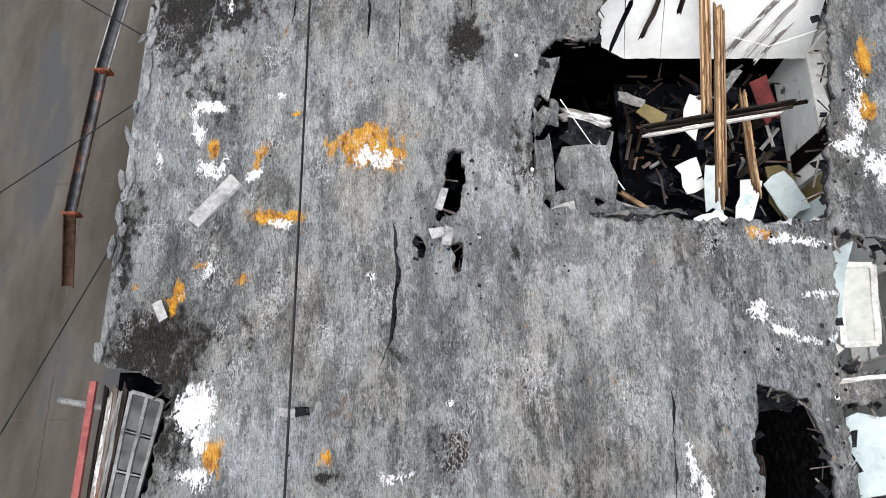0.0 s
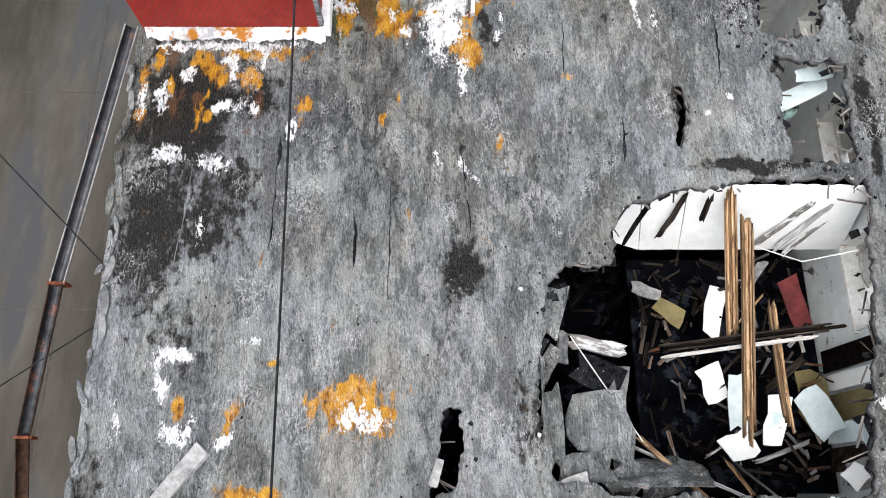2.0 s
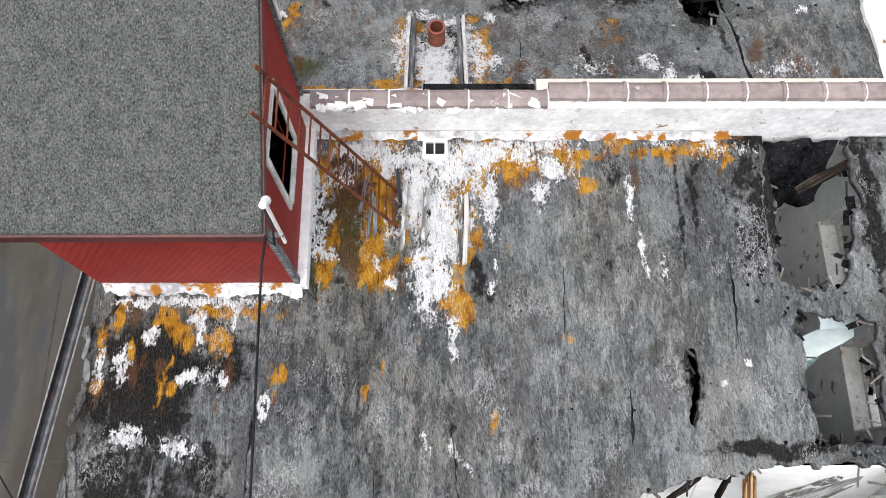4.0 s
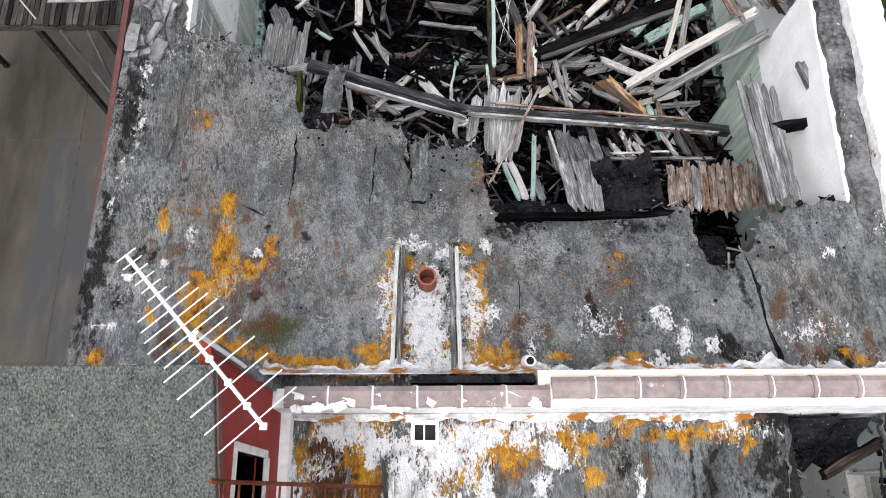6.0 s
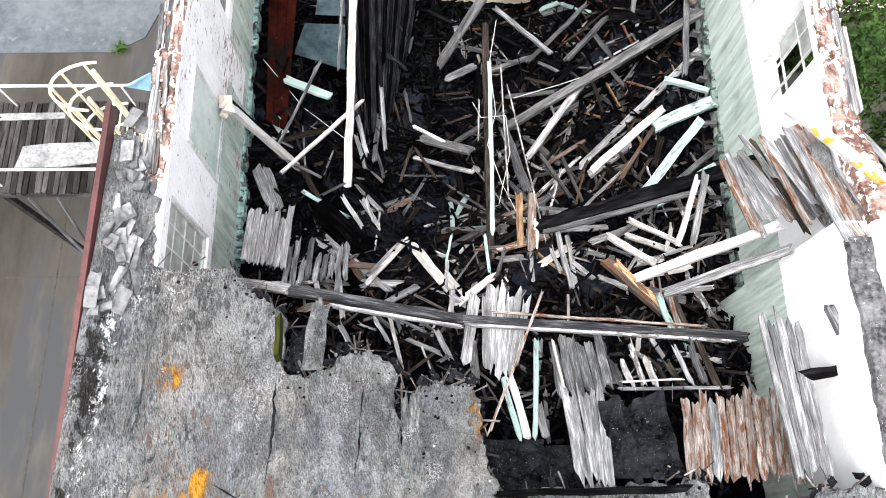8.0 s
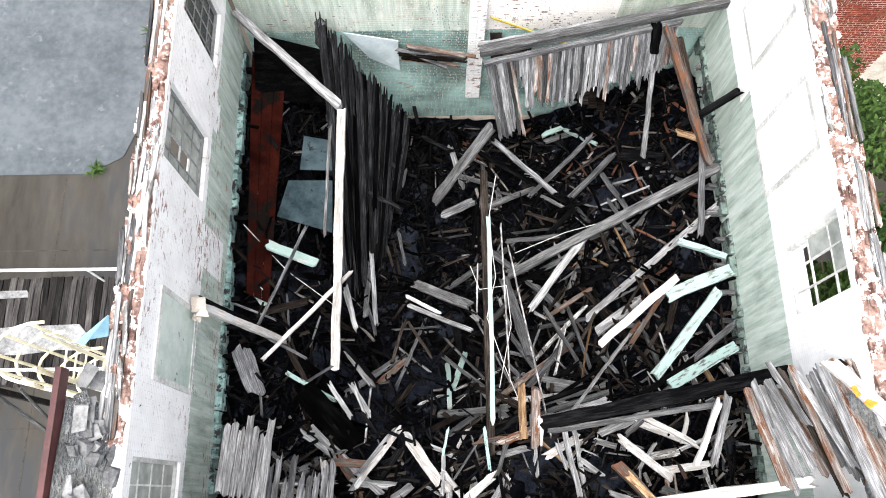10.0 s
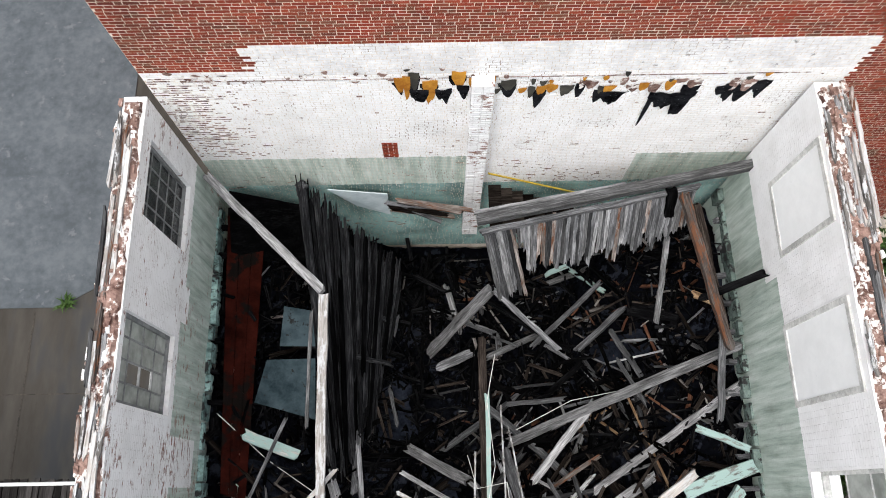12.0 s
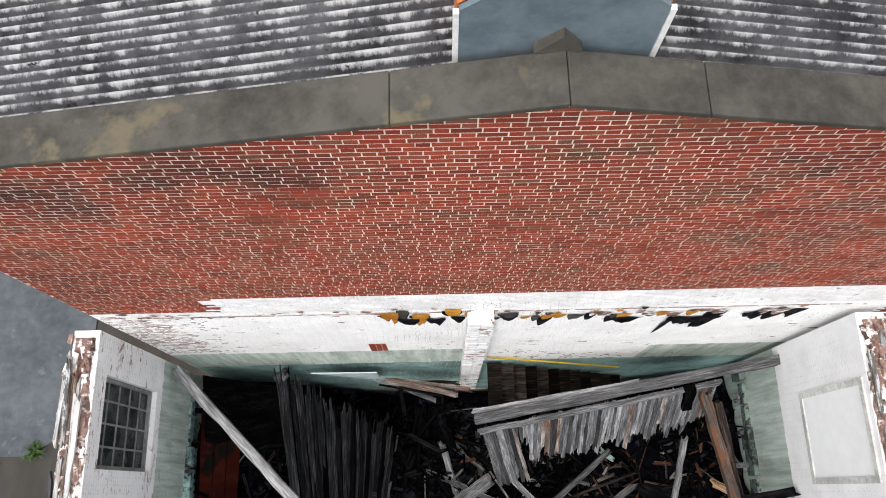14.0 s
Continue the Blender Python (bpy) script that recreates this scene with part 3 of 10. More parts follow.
def roof_sheet(name, label, x0, x1, y0, y1, step, height, holes):
    nx, ny = round((x1 - x0) / step), round((y1 - y0) / step)
    verts = []
    xs = np.array([x0 + step * i for i in range(nx + 1)])
    ys = np.array([y0 + step * j for j in range(ny + 1)])
    def gone(x, y):
        wx = x + 0.10 * smooth_noise(x, y, 2.2, 11) + 0.06 * smooth_noise(x, y, 7, 12) + 0.03 * smooth_noise(x, y, 19, 13)
        wy = y + 0.10 * smooth_noise(x, y, 2.2, 21) + 0.08 * smooth_noise(x, y * 0.4, 9, 22) + 0.04 * smooth_noise(x, y, 21, 23)
        return any(inside(h, wx, wy) for h in holes)

    cut, ids, faces = {}, {}, []
    out = [[gone(float(xs[i]), float(ys[j])) for i in range(nx + 1)] for j in range(ny + 1)]

    def corner(i, j):
        if (i, j) not in ids:
            ids[i, j] = len(verts)
            verts.append((float(xs[i]), float(ys[j])))
        return ids[i, j]

    def crossing(a, b):
        key = (a, b) if a < b else (b, a)
        if key not in cut:
            (ia, ja), (ib, jb) = (a, b) if not out[a[1]][a[0]] else (b, a)
            lo, hi = 0.0, 1.0
            pa, pb = Vector((xs[ia], ys[ja])), Vector((xs[ib], ys[jb]))
            for _ in range(4):
                mid = (lo + hi) / 2
                q = pa.lerp(pb, mid)
                lo, hi = (lo, mid) if gone(q.x, q.y) else (mid, hi)
            q = pa.lerp(pb, max(lo, 0.02))
            cut[key] = len(verts)
            verts.append((q.x, q.y))
        return cut[key]

    for j in range(ny):
        for i in range(nx):
            ring = [(i, j), (i + 1, j), (i + 1, j + 1), (i, j + 1)]
            state = [out[b][a] for a, b in ring]
            if all(state):
                continue
            poly = []
            for k in range(4):
                a, b = ring[k], ring[(k + 1) % 4]
                if not state[k]:
                    poly.append(corner(*a))
                if state[k] != state[(k + 1) % 4]:
                    poly.append(crossing(a, b))
            if len(poly) > 2:
                faces.append(tuple(poly))
    gx, gy = np.array([v[0] for v in verts]), np.array([v[1] for v in verts])
    level = {k: np.zeros_like(gx) for k in ("white", "orange", "soot", "moss", "rust", "bare", "pale")}
    wob = np.array([[smooth_noise(x, y, f, seed) for f, seed in ((2.6, 61), (2.6, 67), (9.0, 71), (9.0, 73))] for x, y in verts])
    for kind, cx, cy, rx, ry, turn, amount in STAINS:
        amp = min(0.2, 0.03 + 0.55 * min(rx, ry))
        dx, dy = gx - cx + amp * (wob[:, 0] + 0.7 * wob[:, 2]), gy - cy + amp * (wob[:, 1] + 0.7 * wob[:, 3])
        u = (dx * math.cos(turn) + dy * math.sin(turn)) / max(rx, 0.05)
        v = (-dx * math.sin(turn) + dy * math.cos(turn)) / max(ry, 0.05)
        d = np.sqrt(u * u + v * v)
        level[kind] = np.maximum(level[kind], amount * np.clip(1.22 - 0.78 * d, 0, 1))
    verts = [(x, y, height(x, y)) for x, y in verts]
    me = bpy.data.meshes.new(name)
    me.from_pydata(verts, [], faces)
    for m in (M_ROOF, M_TARFELT, M_CHAR):
        me.materials.append(m)
    me.polygons.foreach_set("use_smooth", [True] * len(faces))
    ca = me.color_attributes.new("stain", "FLOAT_COLOR", "POINT")
    stack = np.stack([level[k].ravel() for k in ("white", "orange", "soot", "moss")], axis=1)
    ca.data.foreach_set("color", stack.ravel())
    ma = me.attributes.new("moss", "FLOAT", "POINT")
    ma.data.foreach_set("value", level["moss"].ravel())
    ra = me.attributes.new("rust", "FLOAT", "POINT")
    ra.data.foreach_set("value", level["rust"].ravel())
    for key in ("bare", "pale"):
        ba = me.attributes.new(key, "FLOAT", "POINT")
        ba.data.foreach_set("value", level[key].ravel())
    ob = tagged(new(name, me), label, "roof", kind="structure")
    s = ob.modifiers.new("deck", "SOLIDIFY")
    s.thickness, s.offset = 0.14, -1
    s.material_offset_rim, s.material_offset = 1, 2
    return ob



stain("white", -3.23, 5.30, 0.20, 0.11, 0, 1)
stain("white", -3.39, 4.95, 0.09, 0.24, 25, 1)
stain("white", -0.96, 4.53, 0.32, 0.19, 0, 1)
stain("white", -3.11, 4.35, 0.21, 0.17, 0, 1)
stain("white", -2.55, 4.26, 0.19, 0.08, 40, 1)
stain("white", -2.12, 3.57, 0.21, 0.07, 0, 1)
stain("white", -3.03, 2.90, 0.18, 0.14, -0, 0.7)
stain("white", -3.02, 1.12, 0.2, 0.32, -0, 1.7)
stain("white", -2.90, 0.80, 0.10, 0.19, -0, 1.4)
stain("white", -2.97, 0.31, 0.20, 0.16, 0, 1)
stain("white", -0.56, 0.34, 0.23, 0.10, -0, 0.8)
stain("white", 4.00, 2.39, 0.20, 0.18, 0, 1)
stain("white", 4.45, 2.07, 0.44, 0.08, -18, 1)
stain("white", 4.57, 3.33, 0.52, 0.08, -8, 1)
stain("white", 4.50, 3.61, 0.21, 0.08, 0, 1)
stain("white", 2.96, 0.44, 0.08, 0.29, 0, 1)
stain("white", 3.11, 0.25, 0.10, 0.19, 0, 1)
stain("white", 5.87, 5.80, 0.12, 0.26, 0, 1)
stain("white", 5.75, 5.17, 0.17, 0.36, 0, 1)
stain("white", 5.56, 4.73, 0.23, 0.22, 0, 1)
stain("white", 5.95, 4.35, 0.23, 0.34, 0, 1)
stain("white", 4.94, 2.01, 0.14, 0.07, 0, 1)
stain("white", 4.82, 2.60, 0.29, 0.05, 0, 1)
stain("white", -0.94, 2.82, 0.07, 0.08, 0, 1)
stain("white", 0.11, 1.22, 0.07, 0.04, 0, 1)
stain("white", -2.26, 5.48, 0.24, 0.09, -0, 0.6)
stain("white", -3.89, 4.52, 0.09, 0.26, -0, 0.6)
stain("orange", -1.04, 4.67, 0.48, 0.31, -0, 1.2)
stain("orange", -3.15, 4.67, 0.08, 0.17, 0, 1)
stain("orange", -2.46, 4.53, 0.09, 0.24, -20, 1)
stain("orange", -2.20, 3.65, 0.37, 0.11, 0, 1)
stain("orange", -3.42, 2.52, 0.10, 0.24, 0, 1)
stain("orange", -3.15, 2.99, 0.16, 0.08, -0, 0.8)
stain("orange", -2.76, 0.60, 0.12, 0.25, 0, 1)
stain("orange", -1.44, 0.57, 0.13, 0.08, -0, 0.7)
stain("orange", 4.17, 3.41, 0.19, 0.07, 0, 1)
stain("orange", 6.05, 6.13, 0.12, 0.33, 0, 1)
stain("orange", 5.94, 5.30, 0.16, 0.18, 0, 1)
stain("orange", -2.58, 2.79, 0.10, 0.08, -0, 0.7)
stain("orange", -2.08, 5.18, 0.16, 0.05, -0, 0.8)
stain("orange", -3.95, 2.67, 0.10, 0.06, -0, 0.7)
stain("soot", -3.10, 6.85, 0.37, 0.44, 0, 1)
stain("soot", -3.90, 6.65, 0.41, 0.67, 0, 1)
stain("soot", 0.25, 6.41, 0.23, 0.52, 0, 1)
stain("soot", 0.11, 0.63, 0.22, 0.32, 0, 1)
stain("soot", -1.36, 0.34, 0.25, 0.19, -0, 0.8)
stain("soot", -2.51, 1.94, 0.35, 0.50, -0, 0.5)
stain("soot", -0.59, 1.87, 0.42, 0.14, -0, 0.5)
stain("soot", -3.61, 1.72, 0.35, 0.35, -0, 0.8)
stain("soot", 3.46, 3.37, 0.30, 0.24, -0, 0.7)
stain("soot", 0.93, 3.21, 0.15, 0.39, -0, 0.7)
stain("white", -3.66, 9.75, 0.54, 0.08, 0, 1)
stain("white", -2.72, 9.75, 0.62, 0.08, 0, 1)
stain("white", -4.12, 8.89, 0.08, 0.34, 0, 1)
stain("white", -3.68, 8.07, 0.22, 0.17, -0, 1.2)
stain("white", -3.04, 7.92, 0.28, 0.14, 0, 1)
stain("white", -3.77, 8.77, 0.09, 0.07, 0, 1)
stain("white", -3.12, 6.92, 0.07, 0.29, -0, 0.7)
stain("white", -2.01, 8.42, 0.10, 0.16, 0, 1)
stain("white", -1.42, 10.63, 0.08, 0.54, 0, 1)
stain("white", -0.08, 11.00, 0.37, 0.82, -0, 0.75)
stain("white", 0.67, 11.28, 0.23, 0.56, 0, 0.7)
stain("white", 0.32, 9.14, 0.07, 0.25, 0, 1)
stain("white", 2.87, 10.44, 0.04, 0.36, 0, 1)
stain("white", 4.03, 8.92, 0.09, 0.08, 0, 1)
stain("white", 3.73, 8.64, 0.06, 0.06, 0, 1)
stain("white", -3.29, 5.37, 0.20, 0.08, 0, 1)
stain("white", -3.43, 5.13, 0.08, 0.19, 0, 1)
stain("white", 0.37, 7.85, 0.05, 0.32, 30, 1)
stain("white", 0.00, 7.97, 0.04, 0.19, 25, 1)
stain("white", -2.47, 9.52, 0.06, 0.34, 0, 1)
stain("white", -2.85, 9.39, 0.06, 0.25, 0, 1)
stain("orange", -3.11, 9.31, 0.25, 0.14, 0, 1)
stain("orange", -2.64, 9.22, 0.11, 0.18, 0, 1)
stain("orange", -3.47, 9.49, 0.11, 0.09, 0, 1)
stain("orange", -4.13, 9.21, 0.08, 0.22, 0, 1)
stain("orange", -4.13, 8.63, 0.08, 0.10, 0, 1)
stain("orange", -1.85, 8.73, 0.10, 0.29, 0, 1)
stain("orange", -1.35, 10.31, 0.11, 0.43, -0, 1.2)
stain("orange", -0.68, 10.81, 0.20, 0.55, 0, 1)
stain("orange", -0.02, 10.24, 0.24, 0.11, 0, 1)
stain("orange", 0.39, 9.72, 0.17, 0.31, 0, 1)
stain("orange", 0.61, 10.63, 0.09, 0.36, 0, 1)
stain("orange", 0.82, 8.20, 0.13, 0.19, -0, 0.7)
stain("orange", 1.80, 9.22, 0.15, 0.08, -0, 0.8)
stain("orange", -0.75, 8.56, 0.06, 0.10, 0, 1)
stain("orange", -1.40, 11.47, 0.16, 0.38, 0, 1)
stain("orange", -0.61, 8.89, 0.23, 0.25, -0, 0.45)
stain("orange", 0.57, 6.81, 0.08, 0.11, -0, 0.5)
stain("soot", -3.59, 9.22, 0.69, 0.38, 0, 1)
stain("soot", -3.17, 8.81, 0.68, 0.57, -0, 0.9)
stain("soot", -3.69, 7.25, 0.16, 0.58, 0, 1)
stain("soot", -3.93, 6.60, 0.18, 0.42, 0, 1)
stain("soot", 0.35, 6.46, 0.20, 0.45, 0, 1)
stain("soot", -0.58, 7.40, 0.06, 0.37, -0, 0.8)
stain("soot", 3.36, 8.68, 0.15, 0.48, -0, 0.9)
stain("soot", 0.35, 6.11, 0.21, 0.27, -0, 0.6)
stain("moss", -1.04, 10.63, 0.40, 0.36, 0, 1)
stain("moss", 0.42, 10.95, 0.11, 0.30, -0, 1.2)
stain("moss", 2.91, 9.13, 0.23, 0.21, -0, 0.5)
stain("white", 1.92, 12.31, 0.68, 0.08, 0, 1)
stain("white", 3.05, 12.27, 0.68, 0.09, 0, 1)
stain("white", 4.18, 12.26, 0.60, 0.08, 0, 1)
stain("white", 5.33, 12.35, 0.76, 0.06, 0, 1)
stain("white", 1.37, 11.90, 0.28, 0.28, 0, 1)
stain("white", 2.73, 11.21, 0.05, 0.44, 0, 1)
stain("white", -1.52, 11.08, 0.12, 0.79, 0, 1)
stain("white", -1.09, 12.20, 0.60, 0.13, 0, 1)
stain("white", -0.04, 11.59, 0.63, 0.37, 0, 0.85)
stain("white", -0.04, 10.86, 0.40, 0.47, 0, 0.85)
stain("white", 0.85, 11.14, 0.13, 0.65, 0, 1)
stain("white", 0.32, 9.41, 0.10, 0.18, 0, 1)
stain("white", 3.25, 12.04, 0.30, 0.20, -0, 0.7)
stain("white", 3.13, 10.14, 0.06, 0.27, -0, 0.8)
stain("white", 4.13, 11.89, 0.60, 0.16, -0, 0.7)
stain("white", 2.02, 11.59, 0.22, 0.30, -0, 0.5)
stain("orange", 2.36, 12.22, 0.23, 0.07, 0, 1)
stain("orange", 1.96, 11.74, 0.18, 0.26, 0, 1)
stain("orange", 2.73, 12.05, 0.18, 0.09, 0, 1)
stain("orange", 3.88, 11.96, 0.45, 0.09, 0, 1)
stain("orange", -1.31, 10.43, 0.10, 0.42, 0, 1)
stain("orange", -1.23, 10.68, 0.10, 0.21, 0, 1)
stain("orange", -0.66, 11.56, 0.29, 0.42, 0, 1)
stain("orange", -0.67, 10.50, 0.21, 0.28, 0, 1)
stain("orange", 0.82, 12.13, 0.30, 0.14, 0, 1)
stain("orange", 0.40, 10.85, 0.08, 0.43, 0, 1)
stain("orange", -0.03, 10.27, 0.28, 0.10, 0, 1)
stain("orange", 0.39, 9.81, 0.14, 0.33, 0, 1)
stain("orange", 3.41, 12.16, 0.23, 0.06, 0, 1)
stain("orange", 4.40, 12.20, 0.23, 0.08, 0, 1)
stain("orange", 5.51, 12.12, 0.15, 0.06, -0, 0.7)
stain("rust", 0.63, 11.81, 0.21, 0.30, 0, 1)
stain("rust", -0.98, 11.15, 0.29, 0.44, -0, 0.7)
stain("rust", 4.31, 12.12, 0.11, 0.11, 0, 1)
stain("moss", -1.04, 10.86, 0.43, 0.43, 0, 1)
stain("moss", 0.40, 10.75, 0.10, 0.07, 0, 1)
stain("soot", 3.60, 11.13, 0.06, 0.65, 0, 1)
stain("soot", 4.07, 11.43, 0.44, 0.30, -0, 0.5)
stain("soot", 3.23, 11.89, 0.22, 0.23, -0, 0.7)
stain("soot", -0.90, 11.00, 0.36, 0.43, -0, 0.7)
stain("soot", 2.38, 10.42, 0.85, 0.55, -0, 0.4)
stain("white", -3.19, 14.64, 0.10, 0.22, -0, 0.8)
stain("white", -2.27, 14.38, 0.11, 0.09, 0, 1)
stain("white", -0.27, 13.75, 0.10, 0.87, -0, 1.2)
stain("white", 0.15, 13.75, 0.25, 0.54, -0, 1.2)
stain("white", 0.58, 13.83, 0.17, 0.82, 0, 1)
stain("white", -0.06, 14.66, 0.36, 0.07, 0, 1)
stain("white", -3.11, 12.66, 1.37, 0.05, 0, 1)
stain("white", -0.92, 12.65, 1.52, 0.06, 0, 1)
stain("white", 1.16, 12.64, 1.38, 0.06, 0, 1)
stain("white", 3.94, 12.67, 1.66, 0.07, 0, 1)
stain("white", 2.38, 13.33, 0.43, 0.30, -0, 0.6)
stain("white", 5.11, 13.15, 0.56, 0.28, -0, 0.6)
stain("white", 5.62, 14.29, 0.14, 0.09, 0, 1)
stain("white", -4.08, 17.41, 0.10, 0.66, -0, 0.7)
stain("white", -4.07, 16.32, 0.08, 0.70, -0, 0.65)
stain("white", -4.12, 15.52, 0.09, 0.50, -0, 0.6)
stain("white", -3.97, 13.23, 0.23, 0.06, 0, 1)
stain("white", -3.43, 14.17, 0.06, 0.06, -0, 1.2)
stain("white", -3.83, 13.93, 0.08, 0.06, -0, 1.3)
stain("white", -3.87, 17.86, 0.12, 0.40, -0, 0.75)
stain("white", 1.47, 12.93, 0.07, 0.16, 0, 1)
stain("white", -3.43, 17.73, 0.28, 0.42, -0, 0.5)
stain("white", 6.34, 14.84, 0.15, 0.51, -0, 0.7)
stain("white", -4.20, 15.00, 0.07, 0.40, -0, 0.6)
stain("orange", -1.48, 12.81, 0.77, 0.08, -4, 1.1)
stain("orange", -2.42, 12.97, 0.70, 0.13, -4, 1)
stain("orange", -0.62, 12.91, 0.17, 0.15, -0, 1.2)
stain("orange", 1.11, 12.86, 0.18, 0.19, 0, 1)
stain("orange", 0.12, 12.90, 0.21, 0.20, -0, 1.2)
stain("orange", -2.81, 13.80, 0.36, 0.30, 0, 1.1)
stain("rust", -2.81, 13.80, 0.50, 0.39, 0, 0.8)
stain("orange", -2.69, 14.38, 0.16, 0.51, 0, 1.15)
stain("rust", -2.69, 14.38, 0.22, 0.66, 0, 0.8)
stain("orange", -2.74, 15.16, 0.14, 0.24, 0, 1)
stain("rust", -2.74, 15.16, 0.20, 0.31, 0, 0.8)
stain("orange", -2.31, 14.11, 0.30, 0.15, 0, 1)
stain("rust", -2.31, 14.11, 0.42, 0.20, 0, 0.8)
stain("orange", -3.31, 16.60, 0.18, 0.20, 0, 0.54)
stain("rust", -3.31, 16.60, 0.25, 0.26, 0, 0.8)
stain("orange", -3.25, 15.02, 0.22, 0.13, 0, 0.5)
stain("rust", -3.25, 15.02, 0.31, 0.17, 0, 0.8)
stain("orange", 2.84, 13.88, 0.22, 0.18, 0, 0.54)
stain("rust", 2.84, 13.88, 0.31, 0.23, 0, 0.8)
stain("orange", 2.76, 14.31, 0.14, 0.33, 0, 0.47)
stain("rust", 2.76, 14.31, 0.20, 0.43, 0, 0.8)
stain("orange", 0.96, 16.17, 0.11, 0.35, 0, 0.58)
stain("rust", 0.96, 16.17, 0.15, 0.45, 0, 0.8)
stain("orange", -0.43, 13.99, 0.10, 0.53, 0, 1.1)
stain("rust", -0.43, 13.99, 0.14, 0.69, 0, 0.8)
stain("orange", 0.86, 13.75, 0.10, 0.54, 0, 1.1)
stain("rust", 0.86, 13.75, 0.14, 0.70, 0, 0.8)
stain("orange", 0.75, 13.41, 0.15, 0.25, 0, 1.1)
stain("rust", 0.75, 13.41, 0.21, 0.33, 0, 0.8)
stain("orange", 0.66, 14.57, 0.16, 0.10, 0, 1)
stain("rust", 0.66, 14.57, 0.22, 0.13, 0, 0.8)
stain("orange", 1.88, 12.82, 0.18, 0.06, 0, 1)
stain("orange", 2.79, 12.82, 0.25, 0.06, 0, 1)
stain("orange", 3.56, 12.80, 0.15, 0.06, 0, 1)
stain("orange", 4.55, 12.64, 0.21, 0.07, 0, 1)
stain("orange", 5.63, 12.75, 0.21, 0.07, 0, 1)
stain("orange", -2.94, 13.35, 0.21, 0.23, 0, 1)
stain("rust", -2.94, 13.35, 0.29, 0.30, 0, 0.8)
stain("orange", -4.06, 12.81, 0.12, 0.11, 0, 1)
stain("orange", 5.52, 12.86, 0.14, 0.04, 0, 1)
stain("rust", -2.73, 13.96, 0.22, 0.33, -0, 0.9)
stain("rust", -2.14, 13.97, 0.22, 0.25, -0, 0.7)
stain("rust", -3.62, 14.32, 0.21, 0.24, -0, 0.6)
stain("rust", 0.98, 14.53, 0.16, 0.30, -0, 0.7)
stain("moss", -1.89, 13.24, 0.50, 0.22, -0, 0.9)
stain("moss", 0.50, 14.53, 0.10, 0.14, 0, 1)
stain("moss", 0.63, 13.43, 0.07, 0.25, -0, 0.6)
stain("soot", -3.66, 14.16, 0.21, 0.31, -0, 0.7)
stain("soot", -3.91, 13.63, 0.20, 0.30, -0, 0.6)
stain("soot", -1.77, 13.97, 0.45, 0.42, -0, 0.4)
stain("soot", 4.42, 13.77, 0.06, 0.57, -0, 0.8)
stain("soot", -4.19, 14.07, 0.17, 0.60, -0, 0.5)
stain("soot", 4.22, 14.43, 0.44, 0.53, -0, 0.6)
stain("soot", 1.66, 14.16, 0.46, 0.55, -0, 0.35)
stain("soot", 3.71, 13.17, 0.84, 0.31, -0, 0.4)
stain("soot", -0.84, 15.75, 0.53, 0.84, -0, 0.3)
stain("soot", -3.5, 8.6, 0.75, 0.9, 0, 1.2)
stain("soot", -3.7, 7.0, 0.45, 1.3, 0, 1.1)
stain("soot", -2.9, 7.4, 0.6, 1.0, 0, 0.8)
stain("soot", -3.3, 5.6, 0.6, 0.8, 0, 0.6)
stain("soot", -2.6, 9.0, 0.5, 0.6, 0, 0.8)
stain("soot", -1.0, 11.2, 0.5, 0.9, 0, 1.0)
stain("rust", -0.9, 10.9, 0.4, 0.9, 0, 0.9)
stain("rust", -0.3, 10.2, 0.3, 0.3, 0, 0.7)
stain("rust", -2.4, 13.9, 0.6, 0.7, 0, 0.8)
stain("soot", -3.6, 1.9, 0.7, 0.6, 0, 1.1)
stain("soot", -3.3, 1.0, 0.5, 0.9, 0, 0.8)
stain("white", -2.9, 9.75, 1.2, 0.1, 0, 1.0)
stain("orange", -2.6, 9.6, 0.9, 0.12, 0, 0.8)
stain("white", 1.6, 12.0, 0.6, 0.18, 0, 0.9)
stain("soot", 5.0, 12.0, 0.9, 0.3, 0, 1.0)
stain("soot", 4.3, 11.0, 0.3, 1.2, 0, 0.7)
stain("soot", 5.0, 7.9, 0.9, 0.5, 0, 0.5)
# heavy lime round the flue and the clay pipe
for x, y, rx, ry, a in ((-0.15, 11.3, 0.25, 0.6, 1.3), (0.2, 10.7, 0.28, 0.8, 1.4), (0.35, 11.6, 0.45, 0.3, 1.15), (-0.3, 11.75, 0.5, 0.22, 1.1), (0.12, 13.3, 0.28, 0.7, 1.6), (0.75, 11.85, 0.5, 0.25, 1.3), (-0.9, 11.9, 0.5, 0.18, 1.2), (0.05, 10.0, 0.25, 0.5, 1.2), (0.3, 12.7, 0.5, 0.3, 1.2), (0.75, 13.5, 0.14, 0.7, 1.0), (-0.45, 13.6, 0.12, 0.6, 0.9)):
    stain("white", x, y, rx, ry, 0, a)
